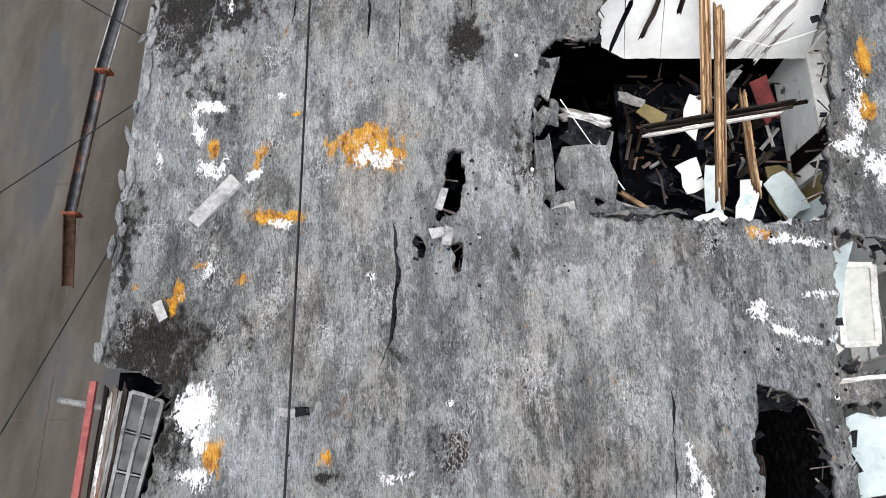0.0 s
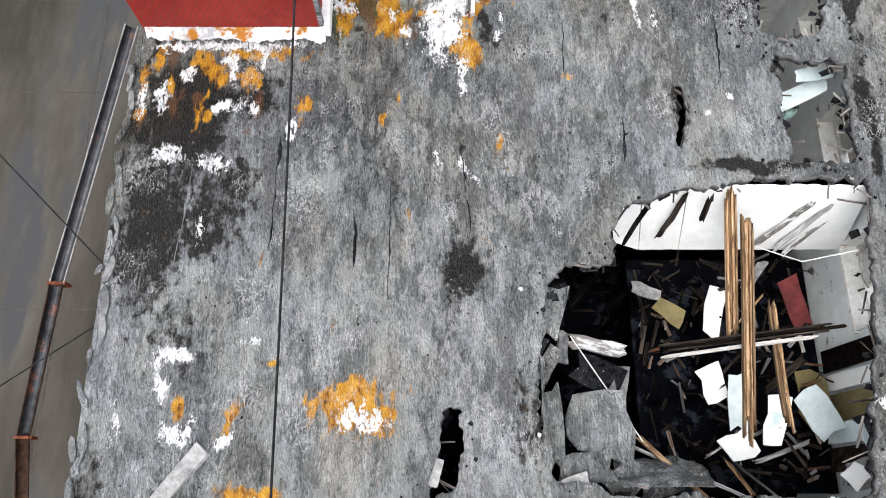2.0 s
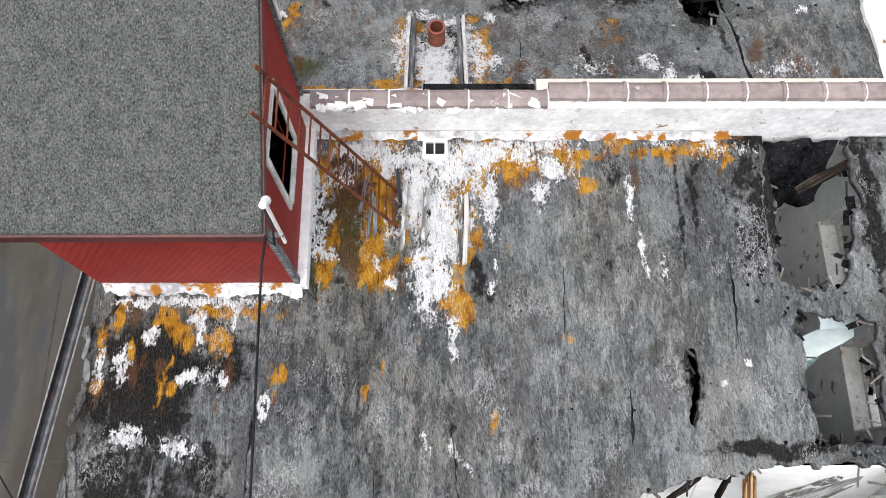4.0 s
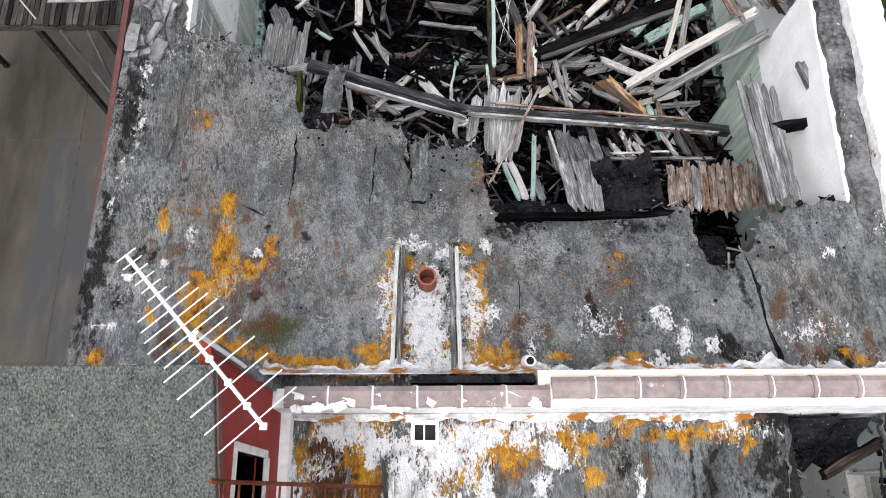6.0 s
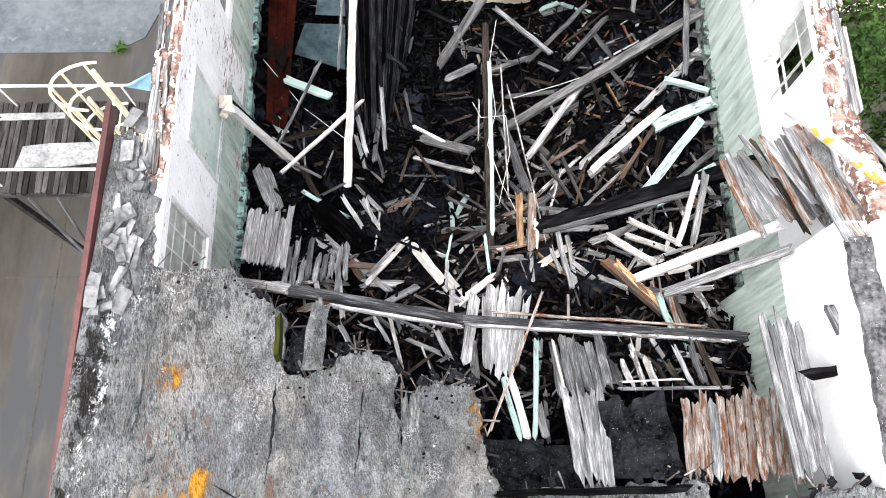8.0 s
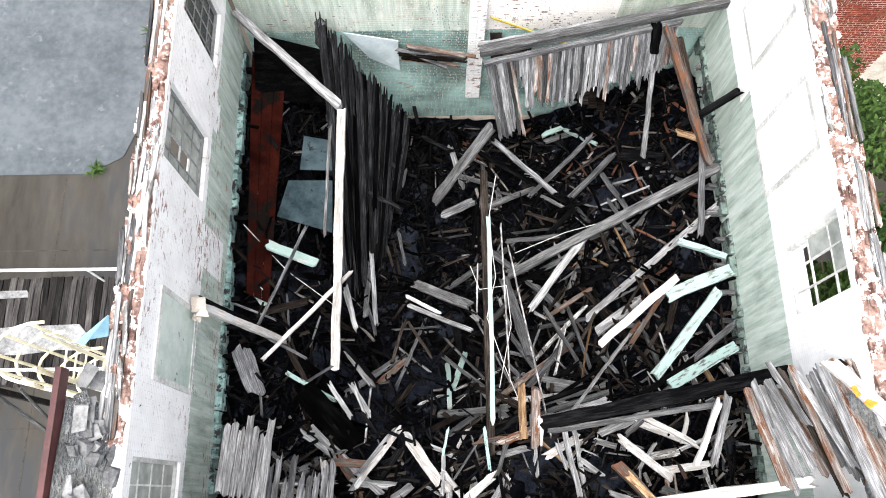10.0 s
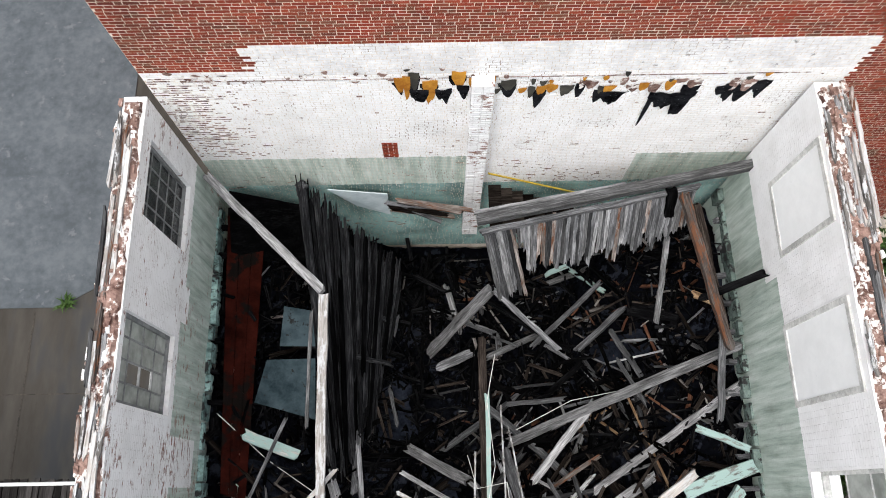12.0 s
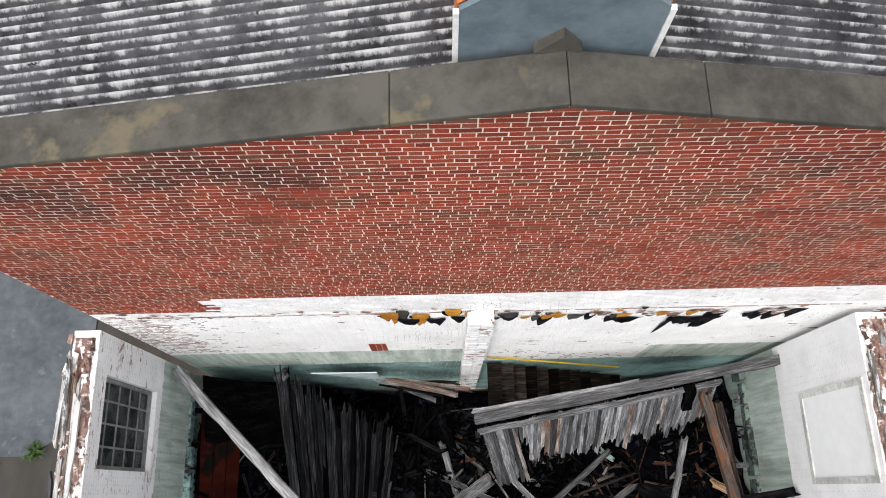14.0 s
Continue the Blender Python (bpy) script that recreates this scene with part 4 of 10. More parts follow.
for x, y, rx, ry, turn in ((0.55, 12.75, 0.28, 0.16, 20), (-0.35, 12.7, 0.35, 0.12, 0), (-1.0, 12.66, 0.5, 0.09, 0), (0.9, 12.8, 0.25, 0.2, 30), (0.75, 13.3, 0.1, 0.3, 0), (0.8, 13.9, 0.1, 0.35, 0), (-0.42, 13.9, 0.09, 0.4, 0), (0.6, 11.5, 0.16, 0.3, 0), (0.9, 11.7, 0.2, 0.25, 30), (0.5, 10.4, 0.1, 0.4, 0), (2.0, 11.85, 0.4, 0.1, -8), (2.15, 11.4, 0.14, 0.12, 0), (3.4, 11.85, 0.7, 0.08, 0)):
    stain("orange", x, y, rx, ry, turn, 1.2)
# patches where the top coat has gone
for x, y, rx, ry, turn in ((0.55, 3.2, 0.22, 0.5, 0), (0.85, 2.5, 0.14, 0.6, 5), (-0.3, 2.2, 0.12, 0.7, 0), (-0.75, 3.0, 0.1, 0.6, 0), (1.6, 3.2, 0.5, 0.2, 0), (2.6, 3.0, 0.16, 0.5, 0), (3.4, 3.1, 0.18, 0.5, 0), (3.0, 1.6, 0.12, 0.8, 0), (0.9, 5.0, 0.14, 0.8, 0), (0.4, 7.4, 0.14, 0.6, 0)):
    stain("bare", x, y, rx, ry, turn, 0.95)
for x, y, rx, ry, turn in ((2.9, 8.6, 0.2, 0.6, 0), (1.2, 8.8, 0.16, 0.7, 5), (3.7, 10.8, 0.14, 0.9, 0), (2.4, 10.4, 0.14, 0.5, 0), (-2.2, 7.6, 0.2, 0.6, 0), (-3.3, 2.2, 0.3, 0.3, 0), (-1.4, 1.4, 0.2, 0.4, 0), (1.7, 1.1, 0.16, 0.6, 0), (-2.6, 15.6, 0.2, 0.7, 0), (0.4, 15.4, 0.2, 0.6, 0), (2.6, 13.6, 0.3, 0.5, 0), (-3.6, 16.4, 0.2, 0.8, 0), (-0.9, 16.2, 0.14, 0.6, 0)):
    stain("bare", x, y, rx, ry, turn, 0.95)
for kind, x, y, rx, ry in (("rust", -0.9, 11.1, 0.25, 0.5), ("moss", -1.1, 10.4, 0.2, 0.5), ("soot", -0.8, 10.6, 0.16, 0.4), ("white", -1.2, 11.5, 0.25, 0.2), ("rust", -1.0, 10.2, 0.2, 0.3), ("soot", -1.1, 11.3, 0.15, 0.3)):
    stain(kind, x, y, rx, ry, 0, 0.65)
for x, y, rx, ry, a in ((-2.6, 13.6, 0.9, 1.1, 0.55), (-1.7, 14.4, 0.5, 0.8, 0.5), (1.2, 14.2, 0.5, 0.6, 0.5), (-3.2, 16.0, 0.4, 0.9, 0.45), (2.3, 13.9, 0.6, 0.5, 0.5), (4.9, 13.2, 0.5, 0.5, 0.45), (-1.1, 1.0, 0.5, 0.4, 0.45), (0.2, 0.6, 0.4, 0.4, 0.4)):
    stain("rust", x, y, rx, ry, 0, a)
for x, y, rx, ry, a in ((-4.25, 14.2, 0.2, 1.6, 0.9), (-4.2, 16.6, 0.25, 1.2, 0.9), (3.6, 11.2, 0.12, 0.9, 0.7), (4.5, 11.0, 0.2, 1.0, 0.8), (-4.1, 3.2, 0.2, 1.0, 0.8), (1.4, 14.9, 0.5, 0.25, 0.8), (3.2, 14.9, 0.7, 0.2, 0.7), (0.3, 8.2, 0.06, 0.5, 0.7), (1.1, 4.4, 0.2, 0.8, 0.7)):
    stain("soot", x, y, rx, ry, 0, a)
for x, y, rx, ry in ((-0.28, 10.9, 0.05, 0.4), (0.48, 10.9, 0.06, 0.35), (0.55, 11.9, 0.16, 0.1), (-0.5, 12.0, 0.2, 0.08), (0.0, 12.75, 0.12, 0.12), (0.35, 13.0, 0.08, 0.2), (-0.15, 14.3, 0.1, 0.15), (0.8, 12.0, 0.2, 0.12)):
    stain("orange", x, y, rx, ry, 0, 1.5)
for x, y, rx, ry in ((0.0, 11.0, 0.06, 0.3), (0.3, 11.2, 0.05, 0.35), (0.1, 10.3, 0.05, 0.3), (0.2, 13.5, 0.05, 0.25)):
    stain("soot", x, y, rx, ry, 0, 1.0)
# pale crust left on the felt
for x, y, rx, ry, a in ((2.2, 2.9, 1.6, 0.8, 0.8), (1.0, 1.8, 0.8, 1.6, 0.7), (0.5, 4.4, 0.8, 0.9, 0.75), (3.2, 1.6, 0.9, 1.4, 0.6), (-0.9, 2.2, 0.7, 1.6, 0.55), (0.2, 5.9, 0.9, 1.1, 0.7), (-1.6, 5.6, 0.8, 1.0, 0.5), (0.7, 7.4, 1.2, 0.8, 0.6), (-0.2, 8.4, 1.2, 0.7, 0.5), (1.6, 8.6, 0.8, 0.9, 0.5), (2.6, 9.6, 0.9, 1.4, 0.45),
                        (-3.1, 16.3, 0.9, 1.6, 0.85), (-3.3, 14.6, 0.7, 1.0, 0.75), (-1.6, 15.2, 0.9, 1.1, 0.5), (-0.9, 16.5, 0.5, 0.9, 0.7), (0.5, 15.9, 0.5, 0.8, 0.65), (2.4, 13.8, 1.2, 0.8, 0.4), (5.4, 13.6, 0.7, 0.9, 0.5), (-2.6, 17.4, 0.8, 0.8, 0.8)):
    stain("pale", x, y, rx, ry, 0, a)
prng = random.Random(17)
for x0, x1, y0, y1, count, kinds in ((-1.55, -0.5, 9.9, 12.05, 46, ("orange", "orange", "soot", "soot", "rust", "moss", "white")), (-0.5, 1.0, 9.7, 12.05, 40, ("white", "white", "orange", "soot", "rust")),
                                     (-0.5, 1.0, 12.75, 14.7, 34, ("orange", "orange", "white", "soot")), (-4.1, -2.4, 8.3, 9.85, 34, ("white", "orange", "soot", "rust")), (1.2, 6.0, 12.65, 13.6, 26, ("white", "rust", "rust", "soot")),
                                     (-3.6, -1.6, 12.9, 15.2, 30, ("rust", "rust", "orange", "soot")), (1.0, 4.2, 11.2, 12.05, 22, ("white", "orange", "soot", "rust"))):
    for i in range(count):
        kind = prng.choice(kinds)
        stain(kind, prng.uniform(x0, x1), prng.uniform(y0, y1), prng.uniform(0.04, 0.16), prng.uniform(0.06, 0.3), prng.uniform(-25, 25), prng.uniform(0.7, 1.3))
for x, y, rx, ry in ((5.3, 12.0, 1.0, 0.28), (4.65, 11.2, 0.14, 1.0), (6.0, 11.0, 0.14, 1.2), (5.95, 8.6, 0.12, 1.0), (4.3, 7.85, 0.8, 0.1)):
    stain("soot", x, y, rx, ry, 0, 1.25)
stain("bare", -2.2, 16.0, 1.3, 1.2, 0, 0.5)
stain("bare", -0.6, 15.9, 0.5, 1.0, 0, 0.5)
stain("bare", 0.5, 16.0, 0.4, 0.6, 0, 0.55)
stain("rust", -3.0, 15.1, 0.7, 1.1, 0, 0.55)
stain("rust", -1.2, 14.3, 0.6, 0.9, 0, 0.45)

stain("orange", 1.2, 11.75, 0.3, 0.28, 0, 1.1)
stain("rust", 1.2, 11.7, 0.5, 0.45, 0, 1.0)
stain("soot", -1.2, 11.0, 0.35, 0.6, 0, 0.7)
stain("rust", -1.0, 11.2, 0.7, 0.8, 0, 1.0)
stain("soot", 4.3, 11.6, 0.2, 0.6, 0, 0.8)
stain("soot", 3.4, 10.9, 0.05, 1.0, 2, 0.9)
stain("soot", 4.45, 10.3, 0.12, 0.7, 0, 0.7)
LARGE_HOLES = [
    [(2.3, 3.62), (1.75, 3.74), (1.42, 3.8), (1.26, 4.4), (1.24, 5.2), (1.34, 5.9), (1.58, 6.42), (2.2, 6.5), (2.3, 6.95), (2.5, 7.3), (3.26, 7.56), (4.13, 7.68), (5.75, 7.69), (5.66, 6.63), (5.52, 5.68), (5.26, 4.5), (5.13, 3.61)],
    [(4.67, 12.2), (4.72, 10.8), (4.59, 10.0), (4.91, 9.79), (5.5, 9.95), (5.89, 11.12), (5.89, 12.2)],
    [(4.79, 9.62), (4.74, 8.6), (4.79, 7.91), (5.63, 7.85), (5.83, 9.45)],
    [(3.8, 1.44), (4.54, 1.31), (4.65, 0.4), (4.7, -0.9), (3.66, -0.9)],
    [(4.85, 1.58), (5.05, 2.6), (5.12, 3.45), (5.4, 3.5), (6.0, 3.3), (6.0, 1.5)],
    [(4.9, 1.25), (6.0, 1.3), (6.0, -0.9), (4.95, -0.9)],
]
SMALL_HOLES = [
    [(0.08, 4.67), (0.32, 4.62), (0.24, 3.7), (-0.12, 3.62), (0.02, 4.1)],
    [(-0.36, 3.37), (-0.2, 3.4), (-0.18, 3.02), (-0.3, 3.06)],
    [(0.07, 3.32), (0.22, 3.3), (0.24, 2.9), (0.14, 2.88)],
    [(-4.5, 1.66), (-3.9, 1.62), (-3.5, 1.48), (-3.4, 1.2), (-3.56, 0.1), (-3.8, -1.8), (-4.5, -1.8)],
    [(3.28, 9.15), (3.4, 9.1), (3.36, 8.05), (3.26, 8.1)],
]
SOUTH_HOLES = LARGE_HOLES + SMALL_HOLES
NORTH_EDGE = [(-3.75, 21), (-3.75, 18.2), (-2.91, 18.44), (-2.3, 17.95), (-1.92, 17.6), (-1.88, 16.8), (-1.42, 16.76), (-1.24, 16.8), (-1.12, 17.1), (-0.7, 17.2), (-0.42, 17.05), (-0.23, 16.8), (-0.18, 16.0), (-0.14, 15.45), (0.08, 15.45), (0.12, 16.55), (0.3, 16.74), (0.55, 16.68), (0.9, 16.72), (1.02, 16.45), (1.02, 15.35), (1.34, 15.0), (2.08, 15.07), (3.78, 15.19), (3.98, 15.17), (3.95, 14.19), (4.29, 14.09), (4.65, 14.41), (5.06, 14.98), (5.52, 15.05), (6.12, 15.1), (6.2, 21)]
roof_sheet("roof_south", "flat grey felt roof with ragged holes and flaking patches", -4.3, 6.9, -1.6, 12.1, 0.05, south_roof_z, SOUTH_HOLES)
roof_sheet("roof_north", "sagging grey felt roof broken off above the ruined hall", -4.4, 6.45, 12.35, 20.2, 0.05, north_roof_z, [NORTH_EDGE])

# ---- ground ----
thing("ground", "brown-grey stained concrete yard round the building", "ground", geo=Geo().box(-400, 400, -400, 400, -0.5, 0, 0.5), material=M_YARD, kind="structure")
slab = Geo()
ring = [(-40, 27.4), (-9.0, 27.4), (-8.1, 27.9), (-7.7, 29.0), (-7.6, 60), (-40, 60)]
slab.add([(x, y, z) for z in (0.0, 0.03) for x, y in ring], [tuple(range(6, 12))] + [(i, (i + 1) % 6, 6 + (i + 1) % 6, 6 + i) for i in range(6)])
thing("pavement", "pale blue-grey concrete slab with a rounded corner", "pavement", geo=slab, material=M_SLAB, kind="structure")
joints = Geo()
for x in (-9.6, -13.5):
    joints.box(x, x + 0.04, -20, 27.3, 0, 0.006)
for y in (2.0, 8.2, 14.4, 20.6, 25.2):
    joints.box(-30, -5.0, y, y + 0.03, 0, 0.005)
thing("yard_joints", "dark dirt-filled joints between yard slabs", "joint", geo=joints, material=M_JOINT, kind="stuff")

# ---- outer walls of the ruin ----
def wall_boxes(geo, axis, a, b, lo, hi, z0, z1, openings):
    """A wall between planes a and b, running from lo to hi, with openings (from, to, sill, head)."""
    def put(u0, u1, w0, w1):
        if u1 - u0 > 1e-4 and w1 - w0 > 1e-4:
            if axis == "y":
                geo.box(a, b, u0, u1, w0, w1, 0.5)
            else:
                geo.box(u0, u1, a, b, w0, w1, 0.5)
    at = lo
    for u0, u1, s, h in sorted(openings):
        put(at, u0, z0, z1)
        put(u0, u1, z0, s)
        put(u0, u1, h, z1)
        at = u1
    put(at, hi, z0, z1)
    return geo


W_OPEN = [(26.8, 28.05, 6.2, 8.1), (24.0, 25.3, 6.3, 8.3), (18.0, 19.5, 6.2, 8.2)]
E_OPEN = [(21.7, 22.95, 6.4, 8.45)]
ES_OPEN = [(2.0, 3.3, 7.2, 8.55), (5.98, 7.35, 7.45, 8.6), (8.2, 9.5, 7.45, 8.6), (10.2, 11.45, 7.45, 8.6)]
thing("wall_west", "flaking white brick wall over a pale green dado", "wall", geo=wall_boxes(Geo(), "y", -4.05, -3.7, 12.4, 28.6, 0, 8.45, W_OPEN), material=M_WHITEWALL, kind="structure")
thing("wall_east", "flaking white brick wall over a pale green dado", "wall", geo=wall_boxes(Geo(), "y", 6.5, 6.95, 12.4, 28.6, 0, 8.55, E_OPEN), material=M_EASTWALL, kind="structure")
thing("wall_east_south", "white plastered wall with window openings below the roof", "wall", geo=wall_boxes(Geo(), "y", 6.25, 6.6, -6, 12.1, 0, 9.05, ES_OPEN), material=M_SOUTHWALL, kind="structure")
thing("wall_west_south", "brick outer wall below the roof edge", "wall", geo=Geo().box(-4.2, -3.85, 1.75, 12.1, 0, 9.05).box(-4.2, -3.85, -6, 1.75, 0, 7.6), material=M_STUCCO, kind="structure")
thing("wall_south", "brick end wall", "wall", geo=Geo().box(-4.2, 6.6, -6.35, -6, 0, 9.05), material=M_STUCCO, kind="structure")
thing("roof_south_end", "grey felt roof at the far end", "roof", geo=Geo().box(-4.3, 6.9, -6.4, -1.6, 9.06, 9.2), material=M_ROOF, kind="structure")
thing("wall_middle", "white coated fire wall standing above the roofs", "wall", geo=Geo().box(-4.2, 6.9, 12.12, 12.34, 0, 9.96), material=M_PARAPET, kind="structure")
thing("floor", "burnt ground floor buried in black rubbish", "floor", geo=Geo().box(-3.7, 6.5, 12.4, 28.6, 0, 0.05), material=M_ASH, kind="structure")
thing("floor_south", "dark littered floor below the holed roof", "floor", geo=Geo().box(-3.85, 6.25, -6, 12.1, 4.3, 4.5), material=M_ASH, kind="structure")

# east parapet beside the north roof, white with peeling lumps
thing("wall_pilaster", "thick white plastered length of the east wall", "wall", geo=Geo().box(6.06, 6.5, 14.2, 18.7, 0, 8.98), material=painted_wall("pilaster_plaster", 7.1, 0.7, joints=0.0), kind="structure")
def ridge(name, label, x0, x1, y0, y1, base, top, mat, seed, rough):
    """A lumpy run of masonry between y0 and y1 with an uneven head and edges."""
    cols, n = 7, int((y1 - y0) / 0.06)
    vs = []
    for j in range(n + 1):
        y = y0 + (y1 - y0) * j / n
        a = x0 + rough * smooth_noise(0, y, 1.6, seed) + 0.4 * rough * smooth_noise(0, y, 7.0, seed + 2)
        b = x1 + rough * smooth_noise(0, y, 1.3, seed + 4) + 0.4 * rough * smooth_noise(0, y, 8.0, seed + 6)
        vs.append((a, y, base))
        for i in range(cols):
            x = a + (b - a) * i / (cols - 1)
            e = 0.06 if i in (0, cols - 1) else 0.0
            vs.append((x, y, top(y) - e + rough * smooth_noise(x, y, 2.2, seed + 8) + 0.5 * rough * smooth_noise(x, y, 9.0, seed + 9)))
        vs.append((b, y, base))
    w = cols + 2
    fs = [(j * w + i, j * w + i + 1, (j + 1) * w + i + 1, (j + 1) * w + i) for j in range(n) for i in range(w - 1)]
    fs += [tuple(range(w - 1, -1, -1)), tuple(range(n * w, n * w + w))]
    return thing(name, label, "parapet", geo=Geo().add(vs, fs), material=mat, kind="structure")


ridge("parapet_east", "rough white-coated parapet crumbling at its end", 6.46, 6.98, 12.4, 18.6, 8.5, lambda y: 9.35, M_PARAPET, 3.0, 0.07)
ridge("parapet_felt", "lumpy grey tarred felt over the parapet's inner edge", 6.12, 6.5, 14.3, 18.4, 8.9, lambda y: 9.14, M_TARFELT, 13.0, 0.07)

# ---- brick building behind ----
RIDGE, SLOPE = 1.72, 0.187
def gable_z(x):
    return 14.42 - SLOPE * abs(x - RIDGE)


back = Geo()
back.add([(-3.65, 28.7, 0), (16, 28.7, 0), (16, 28.7, gable_z(16)), (RIDGE, 28.7, gable_z(RIDGE)), (-3.65, 28.7, gable_z(-3.65)),
          (-3.65, 28.96, 0), (16, 28.96, 0), (16, 28.96, gable_z(16)), (RIDGE, 28.96, gable_z(RIDGE)), (-3.65, 28.96, gable_z(-3.65))],
         [(0, 1, 2, 3, 4), (9, 8, 7, 6, 5), (0, 4, 9, 5), (1, 6, 7, 2), (4, 3, 8, 9), (3, 2, 7, 8), (0, 5, 6, 1)])
wall_north = thing("wall_north", "tall red brick gable wall of the neighbouring building", "wall", geo=back, material=M_MORTAR, kind="structure")
thing("wall_neighbour_west", "red brick side wall of the neighbouring building", "wall", geo=Geo().box(-3.65, -3.3, 28.96, 60, 0, 13.2), material=M_BRICK, kind="structure")
coping = thing("gable_coping", "lichen-stained concrete coping along the brick gable", "coping", base=(RIDGE, 28.8, 14.3))
for xa, xb in ((-3.75, -2.3), (-2.3, 0.62), (0.62, RIDGE), (RIDGE, 2.62), (2.62, 5.6), (5.6, 8.5), (8.5, 16)):
    g = Geo()
    a, b = xa + 0.0015, xb - 0.0015
    g.add([(x, yy, gable_z(x) + dz) for dz in (0, 0.06) for yy in (28.62, 29.0) for x in (a, b)], BOX_FACES)
    bevelled(part("coping_stone", g, M_COPING, coping), 0.012, 2)
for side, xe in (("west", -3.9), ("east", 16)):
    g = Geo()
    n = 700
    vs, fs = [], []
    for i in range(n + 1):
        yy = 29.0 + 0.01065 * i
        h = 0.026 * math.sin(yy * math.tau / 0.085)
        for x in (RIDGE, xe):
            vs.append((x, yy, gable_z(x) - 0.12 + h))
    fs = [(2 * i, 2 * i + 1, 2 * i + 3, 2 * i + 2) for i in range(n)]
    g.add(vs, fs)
    # Tone follows the wave: crests get painted light, valleys stay dark.
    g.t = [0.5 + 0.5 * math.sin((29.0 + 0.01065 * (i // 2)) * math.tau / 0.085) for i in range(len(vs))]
    ob = thing("corrugated_roof_" + side, "weathered grey corrugated iron roof, lichened, crests painted light", "roof", geo=g, material=M_TIN, kind="structure")
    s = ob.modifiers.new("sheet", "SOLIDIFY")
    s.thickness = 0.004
vent = thing("ridge_ventilator", "blue-grey sheet metal ridge ventilator with orange shoulders", "roof vent", base=(RIDGE + 0.05, 29.5, 14.0))
xa, xb = RIDGE - 0.66, RIDGE + 0.56
prof = [(xa, 14.0), (xb, 14.0), (xb, 14.8), (xb - 0.4, 15.1), (RIDGE, 15.28), (xa + 0.4, 15.1), (xa, 14.8)]
g = Geo()
g.add([(x, 29.06, z) for x, z in prof] + [(x, 29.1, z) for x, z in prof], [tuple(range(7)), tuple(range(13, 6, -1))] + [(i, i + 7, (i + 1) % 7 + 7, (i + 1) % 7) for i in range(7)])
part("end_plate", g, M_BLUETIN, vent)
g = Geo()
g.add([(x, yy, z) for yy in (29.1, 31.5) for x, z in [(px + (0.012 if px > RIDGE else -0.012), pz + 0.012) for px, pz in prof]], [(i, i + 7, (i + 1) % 7 + 7, (i + 1) % 7) for i in range(1, 7)])
ob = part("hood", g, M_ORANGETIN, vent, "orange-red primed sheet hood")
ob.modifiers.new("sheet", "SOLIDIFY").thickness = 0.01
for x in (xa - 0.02, xb + 0.02):
    part("flashing", Geo().box(x - 0.018, x + 0.018, 29.05, 29.09, gable_z(x) - 0.1, 14.78), M_WHITEPIPE, vent)
part("apex_cap", Geo().add([(RIDGE - 0.2, 28.98, 14.46), (RIDGE + 0.1, 28.98, 14.47), (RIDGE - 0.03, 28.99, 14.62), (RIDGE - 0.2, 29.055, 14.46), (RIDGE + 0.1, 29.055, 14.47), (RIDGE - 0.03, 29.055, 14.62)], [(0, 1, 2), (5, 4, 3), (0, 2, 5, 3), (1, 4, 5, 2), (0, 3, 4, 1)]), M_COPING, vent)

# ---- the burnt heap in the hall ----
def heap_z(x, y):
    pit = math.exp(-(((x - 1.6) / 3.6) ** 4)) * (1 / (1 + math.exp(-(y - 21.2) * 2.2)))
    z = 4.05 - 2.75 * pit
    z += 0.25 * smooth_noise(x, y, 0.9, 4) + 0.12 * smooth_noise(x, y, 2.7, 6)
    if y > 27.4:
        z -= 0.5 * (y - 27.4)
    if y < 18.7:
        z += min(1.15, 0.95 * (18.7 - y))
    return max(z, 0.6)


heap = Geo()
nx, ny = 80, 112
vs = []
for j in range(ny + 1):
    for i in range(nx + 1):
        x, yy = -3.69 + 10.18 * i / nx, 14.2 + 14.4 * j / ny
        vs.append((x, yy, heap_z(x, yy) + 0.14 * smooth_noise(x, yy, 6, 2)))
heap.add(vs, [(j * (nx + 1) + i, j * (nx + 1) + i + 1, (j + 1) * (nx + 1) + i + 1, (j + 1) * (nx + 1) + i) for j in range(ny) for i in range(nx)])
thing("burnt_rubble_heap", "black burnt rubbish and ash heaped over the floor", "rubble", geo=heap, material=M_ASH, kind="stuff")


